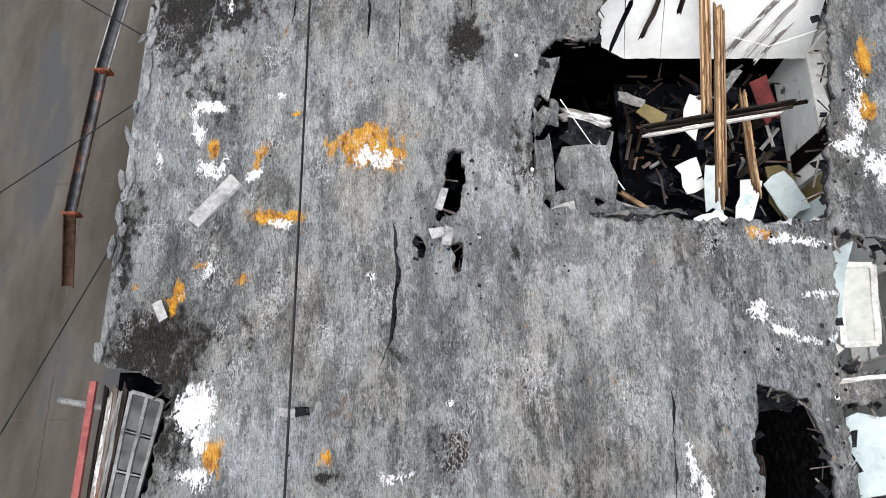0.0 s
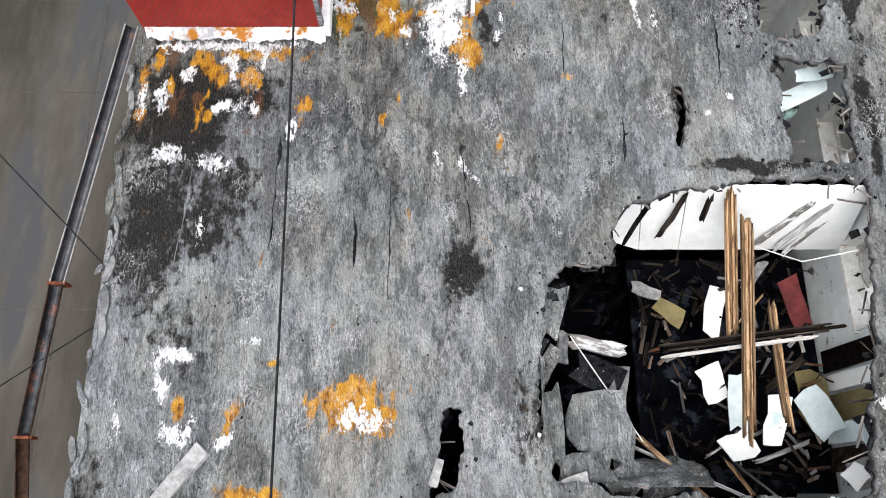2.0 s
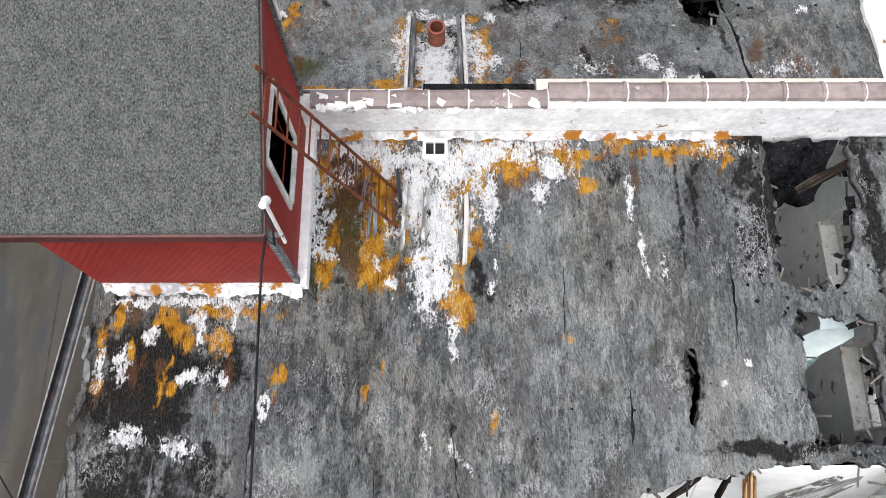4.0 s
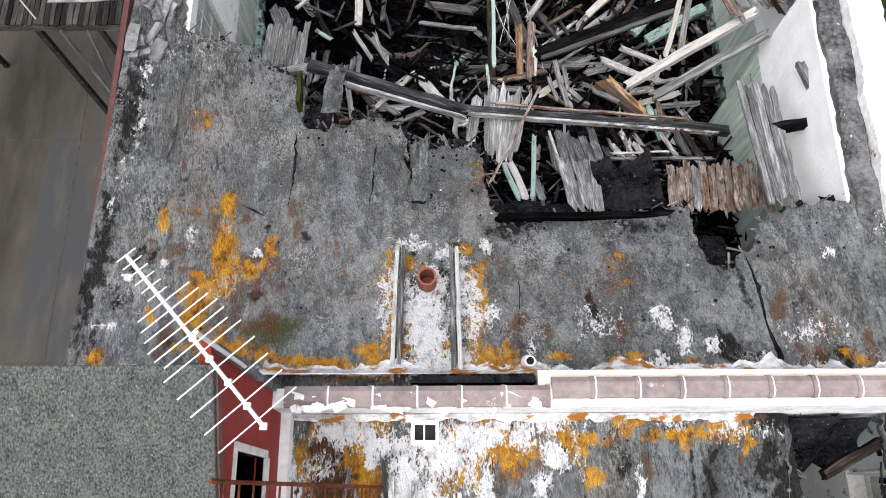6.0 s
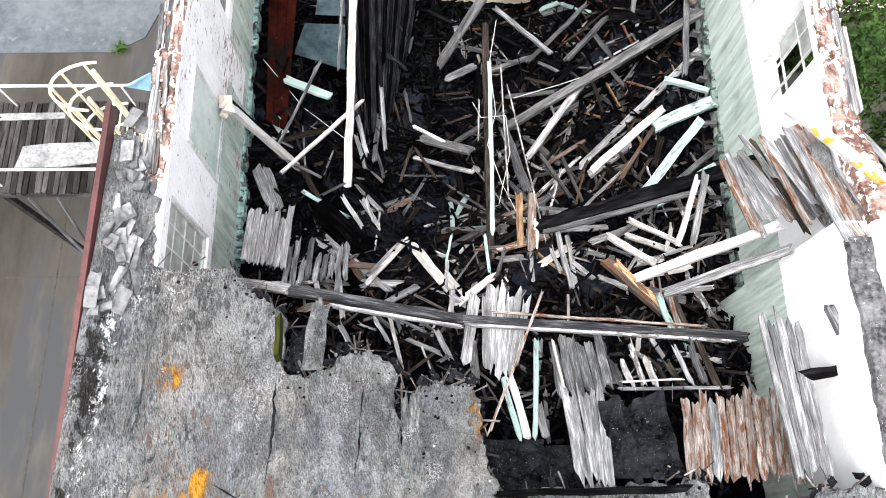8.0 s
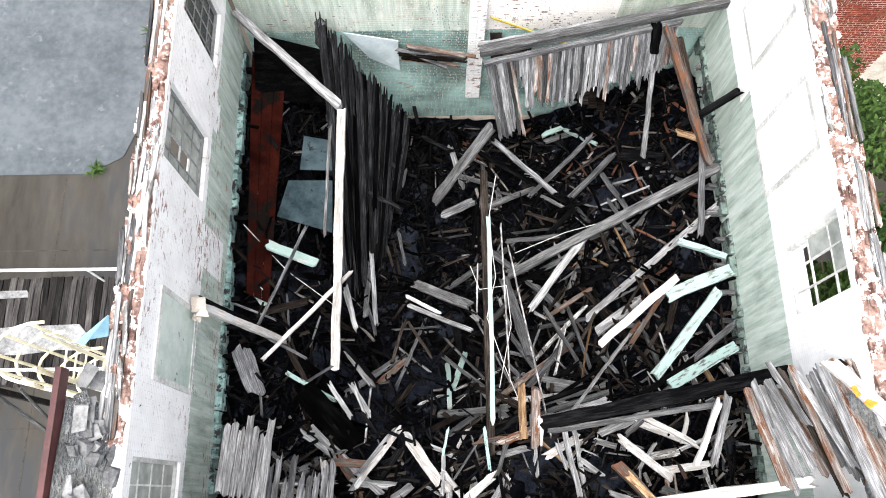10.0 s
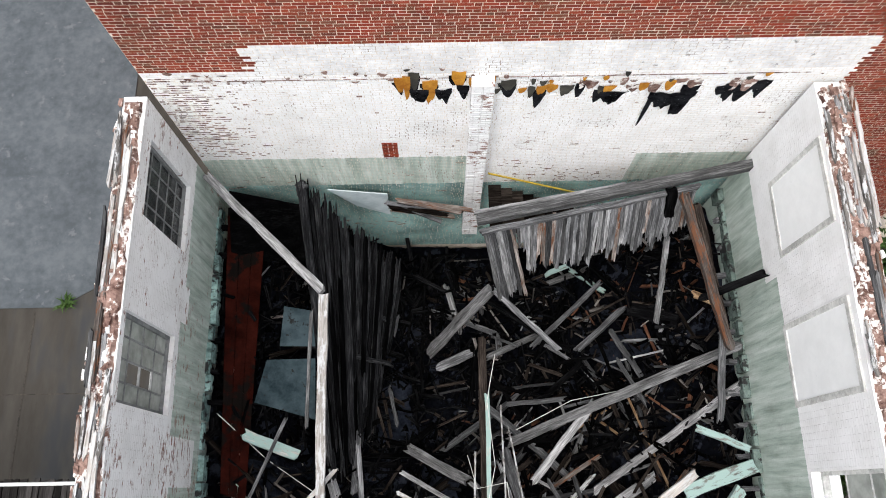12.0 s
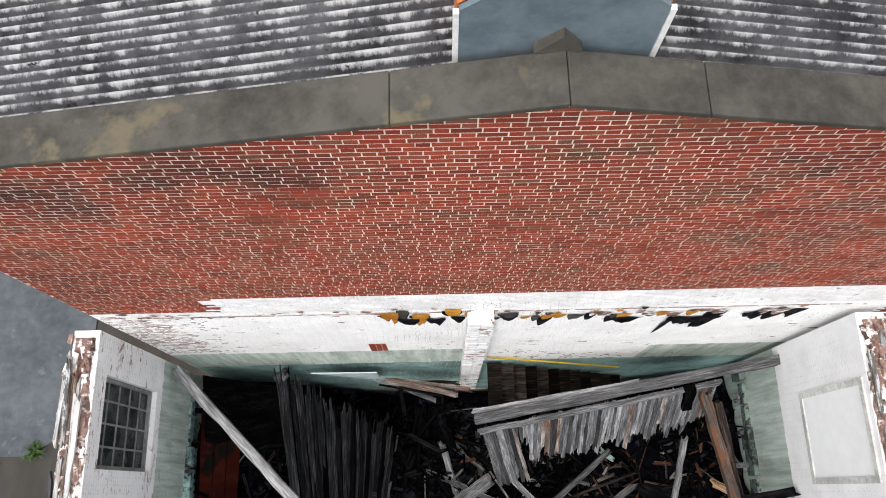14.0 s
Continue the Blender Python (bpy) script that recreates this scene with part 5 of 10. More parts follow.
def plank_geo(geo, a, b, w, t, roll=0.0, jag=0.12, tone=None, bow=0.0):
    """One board from a to b: slightly bowed, edges worn, ends split."""
    length = (Vector(b) - Vector(a)).length
    n, cols = max(5, min(12, int(length / 0.28))), 4
    kink = [rng.uniform(-1, 1) * min(0.012, 0.12 * w) for _ in range(n)]
    lift = [rng.uniform(-1, 1) * min(0.008, 0.15 * t) for _ in range(n)]
    vs, fs = [], []
    ends = [[rng.uniform(-jag, 0.3 * jag) for _ in range(cols)] for _ in range(2)]
    for i in range(n):
        u = i / (n - 1) - 0.5
        wob = rng.uniform(0.9, 1.06)
        for c in range(cols):
            x = u * length
            if i == 0:
                x -= ends[0][c]
            if i == n - 1:
                x += ends[1][c]
            yy = (c / (cols - 1) - 0.5) * w * (wob + (rng.uniform(-0.06, 0.04) if c in (0, cols - 1) else 0)) + kink[i]
            zz = bow * (0.25 - u * u) * 4 + lift[i]
            vs += [(x, yy, zz + t / 2), (x, yy, zz - t / 2)]
    def ix(i, c, s):
        return (i * cols + c) * 2 + s
    for i in range(n - 1):
        for c in range(cols - 1):
            fs.append((ix(i, c, 0), ix(i + 1, c, 0), ix(i + 1, c + 1, 0), ix(i, c + 1, 0)))
            fs.append((ix(i, c, 1), ix(i, c + 1, 1), ix(i + 1, c + 1, 1), ix(i + 1, c, 1)))
        fs.append((ix(i, 0, 0), ix(i, 0, 1), ix(i + 1, 0, 1), ix(i + 1, 0, 0)))
        fs.append((ix(i, cols - 1, 0), ix(i + 1, cols - 1, 0), ix(i + 1, cols - 1, 1), ix(i, cols - 1, 1)))
    for c in range(cols - 1):
        fs.append((ix(0, c, 0), ix(0, c + 1, 0), ix(0, c + 1, 1), ix(0, c, 1)))
        fs.append((ix(n - 1, c, 0), ix(n - 1, c, 1), ix(n - 1, c + 1, 1), ix(n - 1, c + 1, 0)))
    return geo.add(vs, fs, along(a, b, roll), tone)


LABELS = {
    "pale": "bleached grey plank fallen across the burnt debris",
    "grey": "grey weathered plank lying in the debris",
    "white": "white-painted timber fallen across the debris",
    "aqua": "pale green painted board leaning in the debris",
    "char": "charred black timber in the burnt debris",
    "brown": "damp brown broken board in the debris",
    "tan": "raw splintered pine timber",
    "rusty": "grey board streaked with rust stains",
    "soot": "sooty charred roof beam with grey grain",
    "moss": "mossy green board at the torn roof gap",
}
WOODS = {"pale": M_PALE, "grey": M_GREY, "white": M_WHITEWOOD, "aqua": M_AQUA, "char": M_CHAR, "brown": M_BROWN, "tan": M_TAN, "rusty": M_RUSTWOOD, "soot": M_SOOTWOOD, "moss": M_MOSSWOOD}


pit_rng = random.Random(77)
STREWN = {"on": False}


def timber(a, b, w=0.12, t=0.05, kind="pale", name="fallen_plank", roll=0.0, jag=0.1, bow=0.0, tone=None, group="fallen timbers"):
    mid = (Vector(a) + Vector(b)) / 2
    # Boards deep in the hall get darker kinds, putting its shade into colour.
    if name == "fallen_plank":
        if mid.y > 22.7 and mid.x > -3:
            kind = {"pale": "pale" if w > 0.11 else "grey", "grey": "grey" if w > 0.11 else "brown", "white": "pale", "brown": "char" if mid.y > 23.5 else "brown"}.get(kind, kind)
        elif mid.y < 20.2 and kind == "grey":
            kind = "pale"
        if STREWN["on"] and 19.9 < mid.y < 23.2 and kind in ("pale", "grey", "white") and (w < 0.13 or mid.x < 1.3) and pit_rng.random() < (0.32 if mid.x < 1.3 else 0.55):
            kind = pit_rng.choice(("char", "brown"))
        if STREWN["on"] and mid.y > 20.3 and tone is None:
            tone = pit_rng.uniform(0.05, 0.6)
        if w < 0.07:
            name = "fallen_lath"
    g = plank_geo(Geo(), a, b, w, t, roll, jag, tone, bow)
    return thing(name, LABELS[kind], "plank", mid, g, WOODS[kind], group)


# long timbers in the hall
timber((-3.62, 28.5, 5.65), (-1.31, 26.13, 5.85), 0.16, 0.14, "pale", "fallen_beam")
timber((-1.30, 26.13, 5.85), (-1.5, 21.25, 4.3), 0.17, 0.1, "white", "fallen_beam", jag=0.04)
timber((-1.55, 25.9, 5.6), (-1.75, 23.9, 4.6), 0.06, 0.05, "white")
timber((1.55, 25.7, 3.7), (1.5, 19.6, 4.15), 0.15, 0.16, "brown", "fallen_girder")
timber((1.62, 24.6, 3.9), (1.55, 20.2, 4.3), 0.09, 0.05, "aqua")
timber((1.75, 26.6, 4.1), (0.45, 25.7, 1.9), 0.24, 0.07, "pale")
timber((6.35, 25.3, 4.75), (2.1, 23.7, 2.3), 0.2, 0.14, "pale", "fallen_beam")
timber((3.9, 24.5, 3.0), (2.6, 22.9, 2.2), 0.17, 0.1, "pale")
timber((6.4, 24.6, 4.4), (3.9, 22.7, 2.1), 0.15, 0.12, "pale", "fallen_beam")
timber((5.75, 23.45, 2.95), (4.0, 22.3, 2.55), 0.2, 0.09, "white", roll=0.3)
timber((6.34, 23.4, 4.55), (5.45, 23.8, 4.35), 0.13, 0.09, "aqua", "fallen_beam", jag=0.03)
timber((6.38, 23.12, 4.6), (5.1, 22.65, 4.3), 0.26, 0.12, "aqua", "fallen_beam", jag=0.05)
timber((6.1, 22.72, 4.5), (4.72, 21.06, 4.25), 0.2, 0.14, "aqua", "fallen_beam", jag=0.05)
timber((6.33, 21.62, 4.5), (4.98, 20.88, 4.25), 0.22, 0.14, "aqua", "fallen_beam", jag=0.05)
timber((5.34, 23.03, 4.5), (3.75, 21.75, 4.0), 0.16, 0.1, "white", "fallen_beam", jag=0.05)
timber((5.7, 24.2, 3.5), (6.4, 23.6, 3.9), 0.14, 0.06, "pale")
timber((-3.55, 22.05, 6.5), (-2.6, 21.95, 3.7), 0.13, 0.13, "white", "fallen_post")
timber((-2.83, 21.39, 4.75), (-1.17, 23.19, 4.60), 0.075, 0.06, "white", "fallen_pole", jag=0.05, tone=0.8)
timber((-3.02, 22.15, 4.40), (-2.07, 24.12, 4.80), 0.06, 0.04, "grey", "fallen_pole", jag=0.1, tone=0.6)
timber((-1.34, 22.99, 4.30), (-1.10, 22.03, 4.20), 0.1, 0.05, "pale", tone=0.6)
timber((-0.82, 23.68, 4.40), (-0.71, 22.13, 4.20), 0.09, 0.05, "pale", tone=0.75)
timber((-0.14, 22.77, 4.20), (0.57, 22.41, 4.10), 0.07, 0.05, "white", tone=0.5)
timber((-2.98, 22.00, 4.30), (-2.04, 21.49, 4.30), 0.06, 0.04, "grey", tone=0.7)
timber((-0.14, 22.28, 4.20), (-0.40, 21.39, 4.20), 0.06, 0.04, "brown")
timber((-0.08, 22.23, 4.20), (0.40, 21.49, 4.20), 0.06, 0.04, "brown")
timber((-3.0, 23.85, 4.4), (-1.9, 23.42, 4.3), 0.2, 0.06, "aqua", "fallen_board", roll=-0.3)
timber((-0.2, 20.2, 4.1), (-1.05, 19.06, 4.5), 0.1, 0.06, "white", tone=0.6)
timber((-0.3, 20.16, 4.0), (-1.16, 18.98, 4.42), 0.09, 0.05, "pale", tone=0.8)
timber((-0.15, 20.06, 4.1), (0.68, 18.93, 4.5), 0.22, 0.05, "white", tone=0.6)
timber((-2.15, 20.95, 4.15), (-1.06, 19.8, 4.3), 0.5, 0.04, "char", "fallen_board", jag=0.06)
timber((-1.22, 21.03, 4.2), (-0.79, 20.4, 4.1), 0.09, 0.06, "pale", tone=0.8)
timber((-1.95, 20.2, 4.2), (-0.55, 18.95, 4.4), 0.14, 0.06, "grey", tone=0.6)
timber((2.82, 20.09, 4.7), (3.01, 18.79, 4.9), 0.1, 0.06, "pale", tone=0.7)
timber((4.2, 20.27, 4.95), (5.18, 19.69, 5.05), 0.1, 0.07, "white", tone=0.7)
timber((3.68, 19.44, 4.9), (4.64, 18.29, 5.2), 0.2, 0.16, "rusty", "fallen_beam", tone=0.25)
timber((3.91, 19.89, 4.7), (4.33, 20.25, 4.75), 0.1, 0.05, "pale")
timber((4.83, 18.75, 5.1), (5.65, 18.78, 5.2), 0.1, 0.05, "white")
timber((4.78, 18.75, 5.0), (4.94, 17.55, 5.5), 0.1, 0.06, "aqua")
timber((4.9, 18.75, 5.0), (5.05, 17.55, 5.5), 0.09, 0.06, "rusty")
timber((-0.05, 23.7, 1.75), (1.25, 22.95, 2.5), 0.22, 0.1, "pale", bow=0.05)
timber((-0.2, 23.2, 1.7), (1.3, 22.35, 2.6), 0.1, 0.06, "white")
timber((2.4, 20.15, 4.8), (6.3, 20.75, 6.6), 0.26, 0.24, "char", "charred_beam")
timber((2.5, 20.0, 4.95), (5.2, 20.3, 6.3), 0.1, 0.06, "pale")
timber((-1.9, 18.08, 7.75), (0.8, 17.88, 6.55), 0.15, 0.18, "soot", "roof_beam", jag=0.03, tone=0.75)
timber((0.7, 17.88, 6.55), (5.7, 17.6, 6.25), 0.15, 0.18, "soot", "roof_beam", jag=0.03, tone=0.75)
timber((0.8, 17.77, 6.6), (3.4, 17.63, 6.45), 0.045, 0.12, "pale", "roof_batten", jag=0.2, tone=1.1)
timber((2.9, 17.66, 6.48), (5.5, 17.5, 6.32), 0.05, 0.1, "white", "roof_batten", jag=0.2)
timber((1.2, 18.0, 6.6), (5.0, 17.75, 6.4), 0.04, 0.06, "rusty", "roof_batten", jag=0.2)
timber((-1.4, 17.92, 7.45), (0.75, 17.77, 6.48), 0.05, 0.12, "pale", "roof_batten", jag=0.2, tone=1.0)
timber((-3.6, 18.7, 6.2), (-1.9, 18.15, 7.55), 0.16, 0.12, "pale", "roof_beam")
timber((5.8, 19.05, 7.9), (3.95, 18.75, 5.9), 0.16, 0.12, "white", "fallen_beam")
timber((6.0, 18.7, 7.8), (4.4, 18.45, 6.0), 0.16, 0.08, "pale", "fallen_beam")
timber((3.7, 19.9, 5.1), (4.5, 19.1, 5.6), 0.14, 0.06, "white")
timber((2.28, 20.75, 5.2), (2.3, 19.75, 4.6), 0.16, 0.14, "rusty", "broken_post", tone=0.6)
timber((2.05, 20.9, 4.9), (2.1, 19.85, 4.4), 0.14, 0.1, "tan", "broken_post")
timber((2.36, 20.3, 5.0), (2.38, 19.75, 4.6), 0.1, 0.05, "white", "broken_post")
timber((5.25, 27.9, 5.85), (5.95, 25.1, 5.25), 0.16, 0.12, "rusty", "fallen_post", tone=0.1)
timber((5.5, 27.8, 5.7), (6.15, 25.6, 4.6), 0.14, 0.1, "brown", "fallen_post")
timber((5.9, 25.6, 5.2), (5.95, 23.9, 4.3), 0.12, 0.06, "grey")
timber((5.0, 27.2, 5.4), (5.05, 25.9, 3.9), 0.1, 0.06, "white")
timber((6.45, 26.3, 6.1), (5.6, 26.1, 5.0), 0.14, 0.1, "char")
timber((1.9, 27.0, 2.6), (3.3, 25.6, 2.6), 0.12, 0.07, "grey")
timber((2.1, 24.5, 2.4), (3.4, 24.6, 2.5), 0.1, 0.05, "pale")
timber((2.0, 23.6, 2.6), (2.5, 21.7, 2.9), 0.22, 0.08, "grey")
timber((2.9, 23.0, 2.3), (3.7, 21.3, 2.8), 0.08, 0.08, "grey")
timber((3.4, 22.6, 2.3), (2.9, 21.0, 3.0), 0.06, 0.05, "white")
timber((-3.4, 24.6, 3.6), (-2.1, 20.9, 3.9), 0.06, 0.05, "grey")
timber((1.85, 24.3, 4.2), (1.9, 21.0, 4.3), 0.03, 0.03, "white", "loose_lath")
timber((2.0, 23.9, 4.0), (2.6, 19.9, 4.6), 0.03, 0.03, "white", "loose_lath")
timber((1.35, 23.5, 4.1), (1.3, 22.4, 4.2), 0.03, 0.03, "white", "loose_lath")

timber((2.32, 24.94, 1.69), (3.58, 25.04, 1.84), 0.06, 0.036, "pale")
timber((2.93, 23.95, 1.74), (4.09, 24.50, 2.16), 0.11, 0.060, "pale")
timber((4.09, 24.75, 2.24), (3.84, 23.34, 2.00), 0.10, 0.060, "brown")
timber((4.24, 22.97, 2.41), (4.97, 23.23, 3.09), 0.06, 0.036, "pale")
timber((3.46, 23.24, 1.90), (3.78, 21.43, 2.86), 0.08, 0.048, "grey")
timber((3.99, 21.87, 2.59), (4.27, 21.27, 3.26), 0.08, 0.048, "grey")
timber((1.93, 23.43, 1.70), (2.21, 22.51, 1.75), 0.08, 0.048, "pale")
timber((2.69, 23.02, 1.75), (3.12, 22.75, 1.77), 0.07, 0.042, "white")
timber((3.48, 22.71, 1.97), (2.78, 21.33, 2.80), 0.04, 0.024, "white")
timber((2.66, 21.13, 3.17), (3.47, 20.93, 3.44), 0.30, 0.060, "pale")
timber((2.56, 20.65, 3.80), (4.06, 21.09, 3.38), 0.14, 0.060, "pale")
timber((2.63, 20.45, 3.99), (4.04, 20.88, 3.62), 0.12, 0.060, "pale")
timber((2.50, 20.33, 4.08), (4.04, 20.46, 3.98), 0.12, 0.060, "pale")
timber((3.20, 20.58, 3.89), (3.76, 20.39, 4.00), 0.09, 0.054, "white")
timber((1.95, 20.99, 3.37), (2.38, 21.41, 2.67), 0.08, 0.048, "pale")
timber((5.13, 22.20, 3.44), (5.25, 20.59, 4.15), 0.03, 0.018, "white")
timber((5.46, 21.68, 3.88), (5.60, 20.58, 4.23), 0.10, 0.060, "white")
timber((4.76, 21.28, 3.60), (4.90, 20.82, 3.94), 0.03, 0.018, "white")
timber((6.09, 21.30, 4.30), (6.34, 20.78, 4.31), 0.10, 0.060, "white")
timber((4.60, 20.72, 3.99), (6.25, 20.86, 4.30), 0.05, 0.030, "pale")
timber((4.28, 20.22, 4.22), (5.31, 19.78, 4.31), 0.12, 0.060, "white")
timber((5.71, 21.32, 4.15), (6.00, 20.58, 4.29), 0.10, 0.060, "tan")
timber((-3.17, 22.97, 4.31), (-2.92, 22.61, 4.13), 0.22, 0.060, "aqua")
timber((-3.45, 21.75, 4.39), (-3.04, 20.81, 4.30), 0.22, 0.060, "grey")
timber((-3.25, 21.75, 4.35), (-2.88, 20.81, 4.28), 0.18, 0.060, "grey")
timber((-2.51, 21.28, 4.15), (-1.49, 20.70, 3.95), 0.08, 0.048, "aqua")
timber((-2.29, 21.57, 3.94), (-1.39, 20.81, 3.84), 0.20, 0.060, "char")
timber((-1.53, 23.24, 2.89), (-1.29, 22.42, 2.65), 0.10, 0.060, "pale")
timber((-1.02, 24.12, 2.35), (-1.11, 22.70, 2.43), 0.12, 0.060, "grey")
timber((-1.12, 23.19, 2.47), (-0.87, 22.34, 2.31), 0.09, 0.054, "pale")
timber((-1.46, 21.88, 3.10), (-0.83, 21.05, 3.42), 0.10, 0.060, "pale")
timber((-0.86, 21.04, 3.51), (-0.90, 19.87, 4.24), 0.04, 0.024, "white")
timber((-0.53, 22.51, 2.13), (0.60, 22.66, 1.72), 0.05, 0.030, "grey")
timber((0.71, 21.70, 2.38), (0.74, 20.55, 3.82), 0.10, 0.060, "aqua")
timber((1.12, 21.97, 2.11), (0.81, 21.01, 3.25), 0.12, 0.060, "aqua")
timber((0.56, 24.82, 1.70), (1.34, 24.98, 1.60), 0.05, 0.030, "pale")
timber((0.62, 24.13, 1.70), (1.33, 24.44, 1.60), 0.05, 0.030, "grey")
timber((-0.40, 22.10, 2.23), (0.35, 21.44, 2.65), 0.05, 0.030, "grey")
timber((-1.96, 22.54, 3.43), (-2.13, 21.82, 3.65), 0.04, 0.024, "grey")
timber((-2.57, 22.91, 3.99), (-2.48, 21.91, 3.91), 0.04, 0.024, "grey")
timber((4.30, 25.34, 2.43), (5.33, 25.43, 3.48), 0.04, 0.024, "white")
timber((4.60, 25.78, 2.73), (5.39, 25.63, 3.55), 0.06, 0.036, "pale")
timber((2.95, 25.98, 1.73), (3.62, 25.54, 1.86), 0.08, 0.048, "pale")
timber((0.62, 25.4, 1.75), (1.5, 25.75, 1.9), 0.2, 0.05, "grey", "fallen_board")
timber((-1.09, 27.31, 2.41), (-0.55, 26.74, 1.93), 0.12, 0.060, "white")
timber((-0.94, 25.47, 2.28), (-0.44, 26.61, 1.87), 0.09, 0.054, "pale")
timber((-0.22, 26.64, 1.86), (-0.36, 26.04, 1.83), 0.08, 0.048, "pale")
timber((-2.63, 25.34, 4.02), (-2.03, 25.65, 3.37), 0.08, 0.048, "grey")
timber((4.20, 25.54, 2.34), (3.36, 25.47, 1.75), 0.08, 0.048, "brown")
timber((2.68, 25.49, 1.70), (3.47, 25.17, 1.79), 0.08, 0.048, "grey")
timber((4.70, 25.09, 2.85), (4.06, 24.92, 2.14), 0.10, 0.060, "brown")
timber((5.47, 25.05, 3.71), (4.89, 24.65, 2.98), 0.08, 0.048, "brown")
timber((5.96, 25.16, 4.11), (5.55, 24.67, 3.71), 0.08, 0.048, "grey")
timber((0.39, 28.69, 1.07), (0.99, 29.26, 0.90), 0.08, 0.048, "grey")
timber((0.11, 27.63, 1.64), (0.95, 27.18, 1.60), 0.10, 0.060, "char")
timber((-0.60, 28.08, 1.70), (-0.17, 27.13, 1.76), 0.08, 0.048, "grey")
timber((-0.21, 29.58, 0.98), (0.10, 27.88, 1.44), 0.10, 0.060, "char")
timber((2.09, 27.64, 1.56), (3.18, 27.11, 1.70), 0.12, 0.060, "brown")
timber((2.06, 27.13, 1.68), (3.22, 27.60, 1.61), 0.06, 0.036, "grey")
timber((3.74, 27.62, 1.90), (4.42, 26.91, 2.46), 0.10, 0.060, "aqua")
timber((3.21, 27.56, 1.71), (3.77, 27.76, 1.76), 0.12, 0.060, "aqua")
timber((5.79, 26.50, 3.99), (6.40, 26.12, 4.23), 0.14, 0.060, "tan")
timber((4.80, 26.42, 2.95), (5.57, 25.96, 3.72), 0.30, 0.060, "char")
timber((-3.30, 23.31, 4.34), (-2.92, 23.58, 4.12), 0.04, 0.024, "white")
timber((-3.57, 22.62, 4.39), (-2.75, 22.34, 4.05), 0.04, 0.024, "grey")
timber((-2.79, 23.35, 4.13), (-3.14, 22.20, 4.23), 0.04, 0.024, "grey")
timber((-0.43, 25.04, 1.94), (-0.24, 24.12, 1.78), 0.08, 0.048, "pale")
timber((-0.56, 24.88, 2.01), (-0.36, 23.84, 1.84), 0.07, 0.042, "grey")
timber((-0.68, 24.59, 2.09), (-0.43, 23.70, 1.87), 0.06, 0.036, "grey")
timber((-0.17, 23.30, 1.86), (-0.54, 22.76, 2.00), 0.06, 0.036, "grey")
timber((0.36, 24.96, 1.72), (1.32, 25.12, 1.60), 0.06, 0.036, "grey")
timber((0.88, 23.85, 1.69), (0.22, 23.33, 1.68), 0.05, 0.030, "grey")
timber((1.84, 21.96, 2.12), (2.33, 21.14, 3.07), 0.10, 0.060, "grey")
timber((2.14, 22.49, 1.83), (2.71, 21.27, 2.89), 0.12, 0.060, "grey")
timber((4.62, 23.94, 2.76), (4.18, 23.42, 2.25), 0.08, 0.048, "brown")
timber((4.80, 23.76, 2.97), (5.04, 22.96, 3.18), 0.08, 0.048, "brown")
timber((3.57, 24.99, 1.92), (3.98, 23.72, 2.09), 0.08, 0.048, "brown")
timber((5.06, 23.43, 3.27), (4.53, 22.58, 2.65), 0.06, 0.036, "brown")
timber((5.23, 22.30, 3.53), (4.75, 21.54, 3.31), 0.08, 0.048, "brown")
timber((4.51, 22.57, 2.72), (3.95, 21.61, 2.71), 0.08, 0.048, "brown")
timber((3.37, 23.78, 1.85), (2.84, 23.29, 1.67), 0.07, 0.042, "grey")
timber((2.92, 22.74, 1.82), (2.60, 21.95, 2.05), 0.07, 0.042, "grey")
timber((4.13, 22.89, 2.32), (3.72, 22.17, 2.17), 0.07, 0.042, "brown")
timber((-0.49, 18.20, 5.45), (-0.23, 17.18, 5.30), 0.07, 0.042, "white")
timber((0.08, 17.67, 5.45), (0.26, 17.26, 5.30), 0.04, 0.024, "white")
timber((-0.17, 17.78, 5.45), (0.49, 17.51, 5.30), 0.08, 0.048, "grey")
timber((-1.01, 18.42, 5.45), (-0.34, 17.92, 5.30), 0.08, 0.048, "grey")
timber((-1.42, 18.10, 5.45), (-1.16, 17.59, 5.30), 0.10, 0.060, "grey")
timber((-1.74, 18.37, 5.45), (-1.67, 17.61, 5.30), 0.09, 0.054, "brown")
timber((1.26, 17.33, 5.45), (1.74, 17.58, 5.30), 0.03, 0.018, "pale")
timber((1.06, 16.95, 5.45), (1.03, 17.80, 5.30), 0.16, 0.060, "pale")
timber((2.06, 16.05, 5.45), (2.29, 17.79, 5.30), 0.09, 0.054, "pale")
timber((2.30, 16.84, 5.45), (2.34, 15.87, 5.30), 0.07, 0.042, "pale")
timber((3.93, 17.52, 5.45), (4.28, 17.36, 5.30), 0.08, 0.048, "white")
timber((4.08, 17.85, 5.45), (4.00, 17.36, 5.30), 0.08, 0.048, "white")
timber((4.26, 17.18, 5.45), (5.80, 17.22, 5.30), 0.04, 0.024, "pale")
timber((4.75, 17.48, 5.45), (5.59, 17.35, 5.30), 0.10, 0.060, "white")
timber((4.76, 18.59, 5.45), (5.59, 18.74, 5.30), 0.07, 0.042, "pale")
timber((4.50, 18.60, 5.45), (4.75, 17.86, 5.30), 0.12, 0.060, "aqua")
timber((4.69, 18.70, 5.45), (4.88, 17.77, 5.30), 0.09, 0.054, "rusty")
timber((3.42, 18.93, 5.45), (3.99, 18.73, 5.30), 0.09, 0.054, "grey")
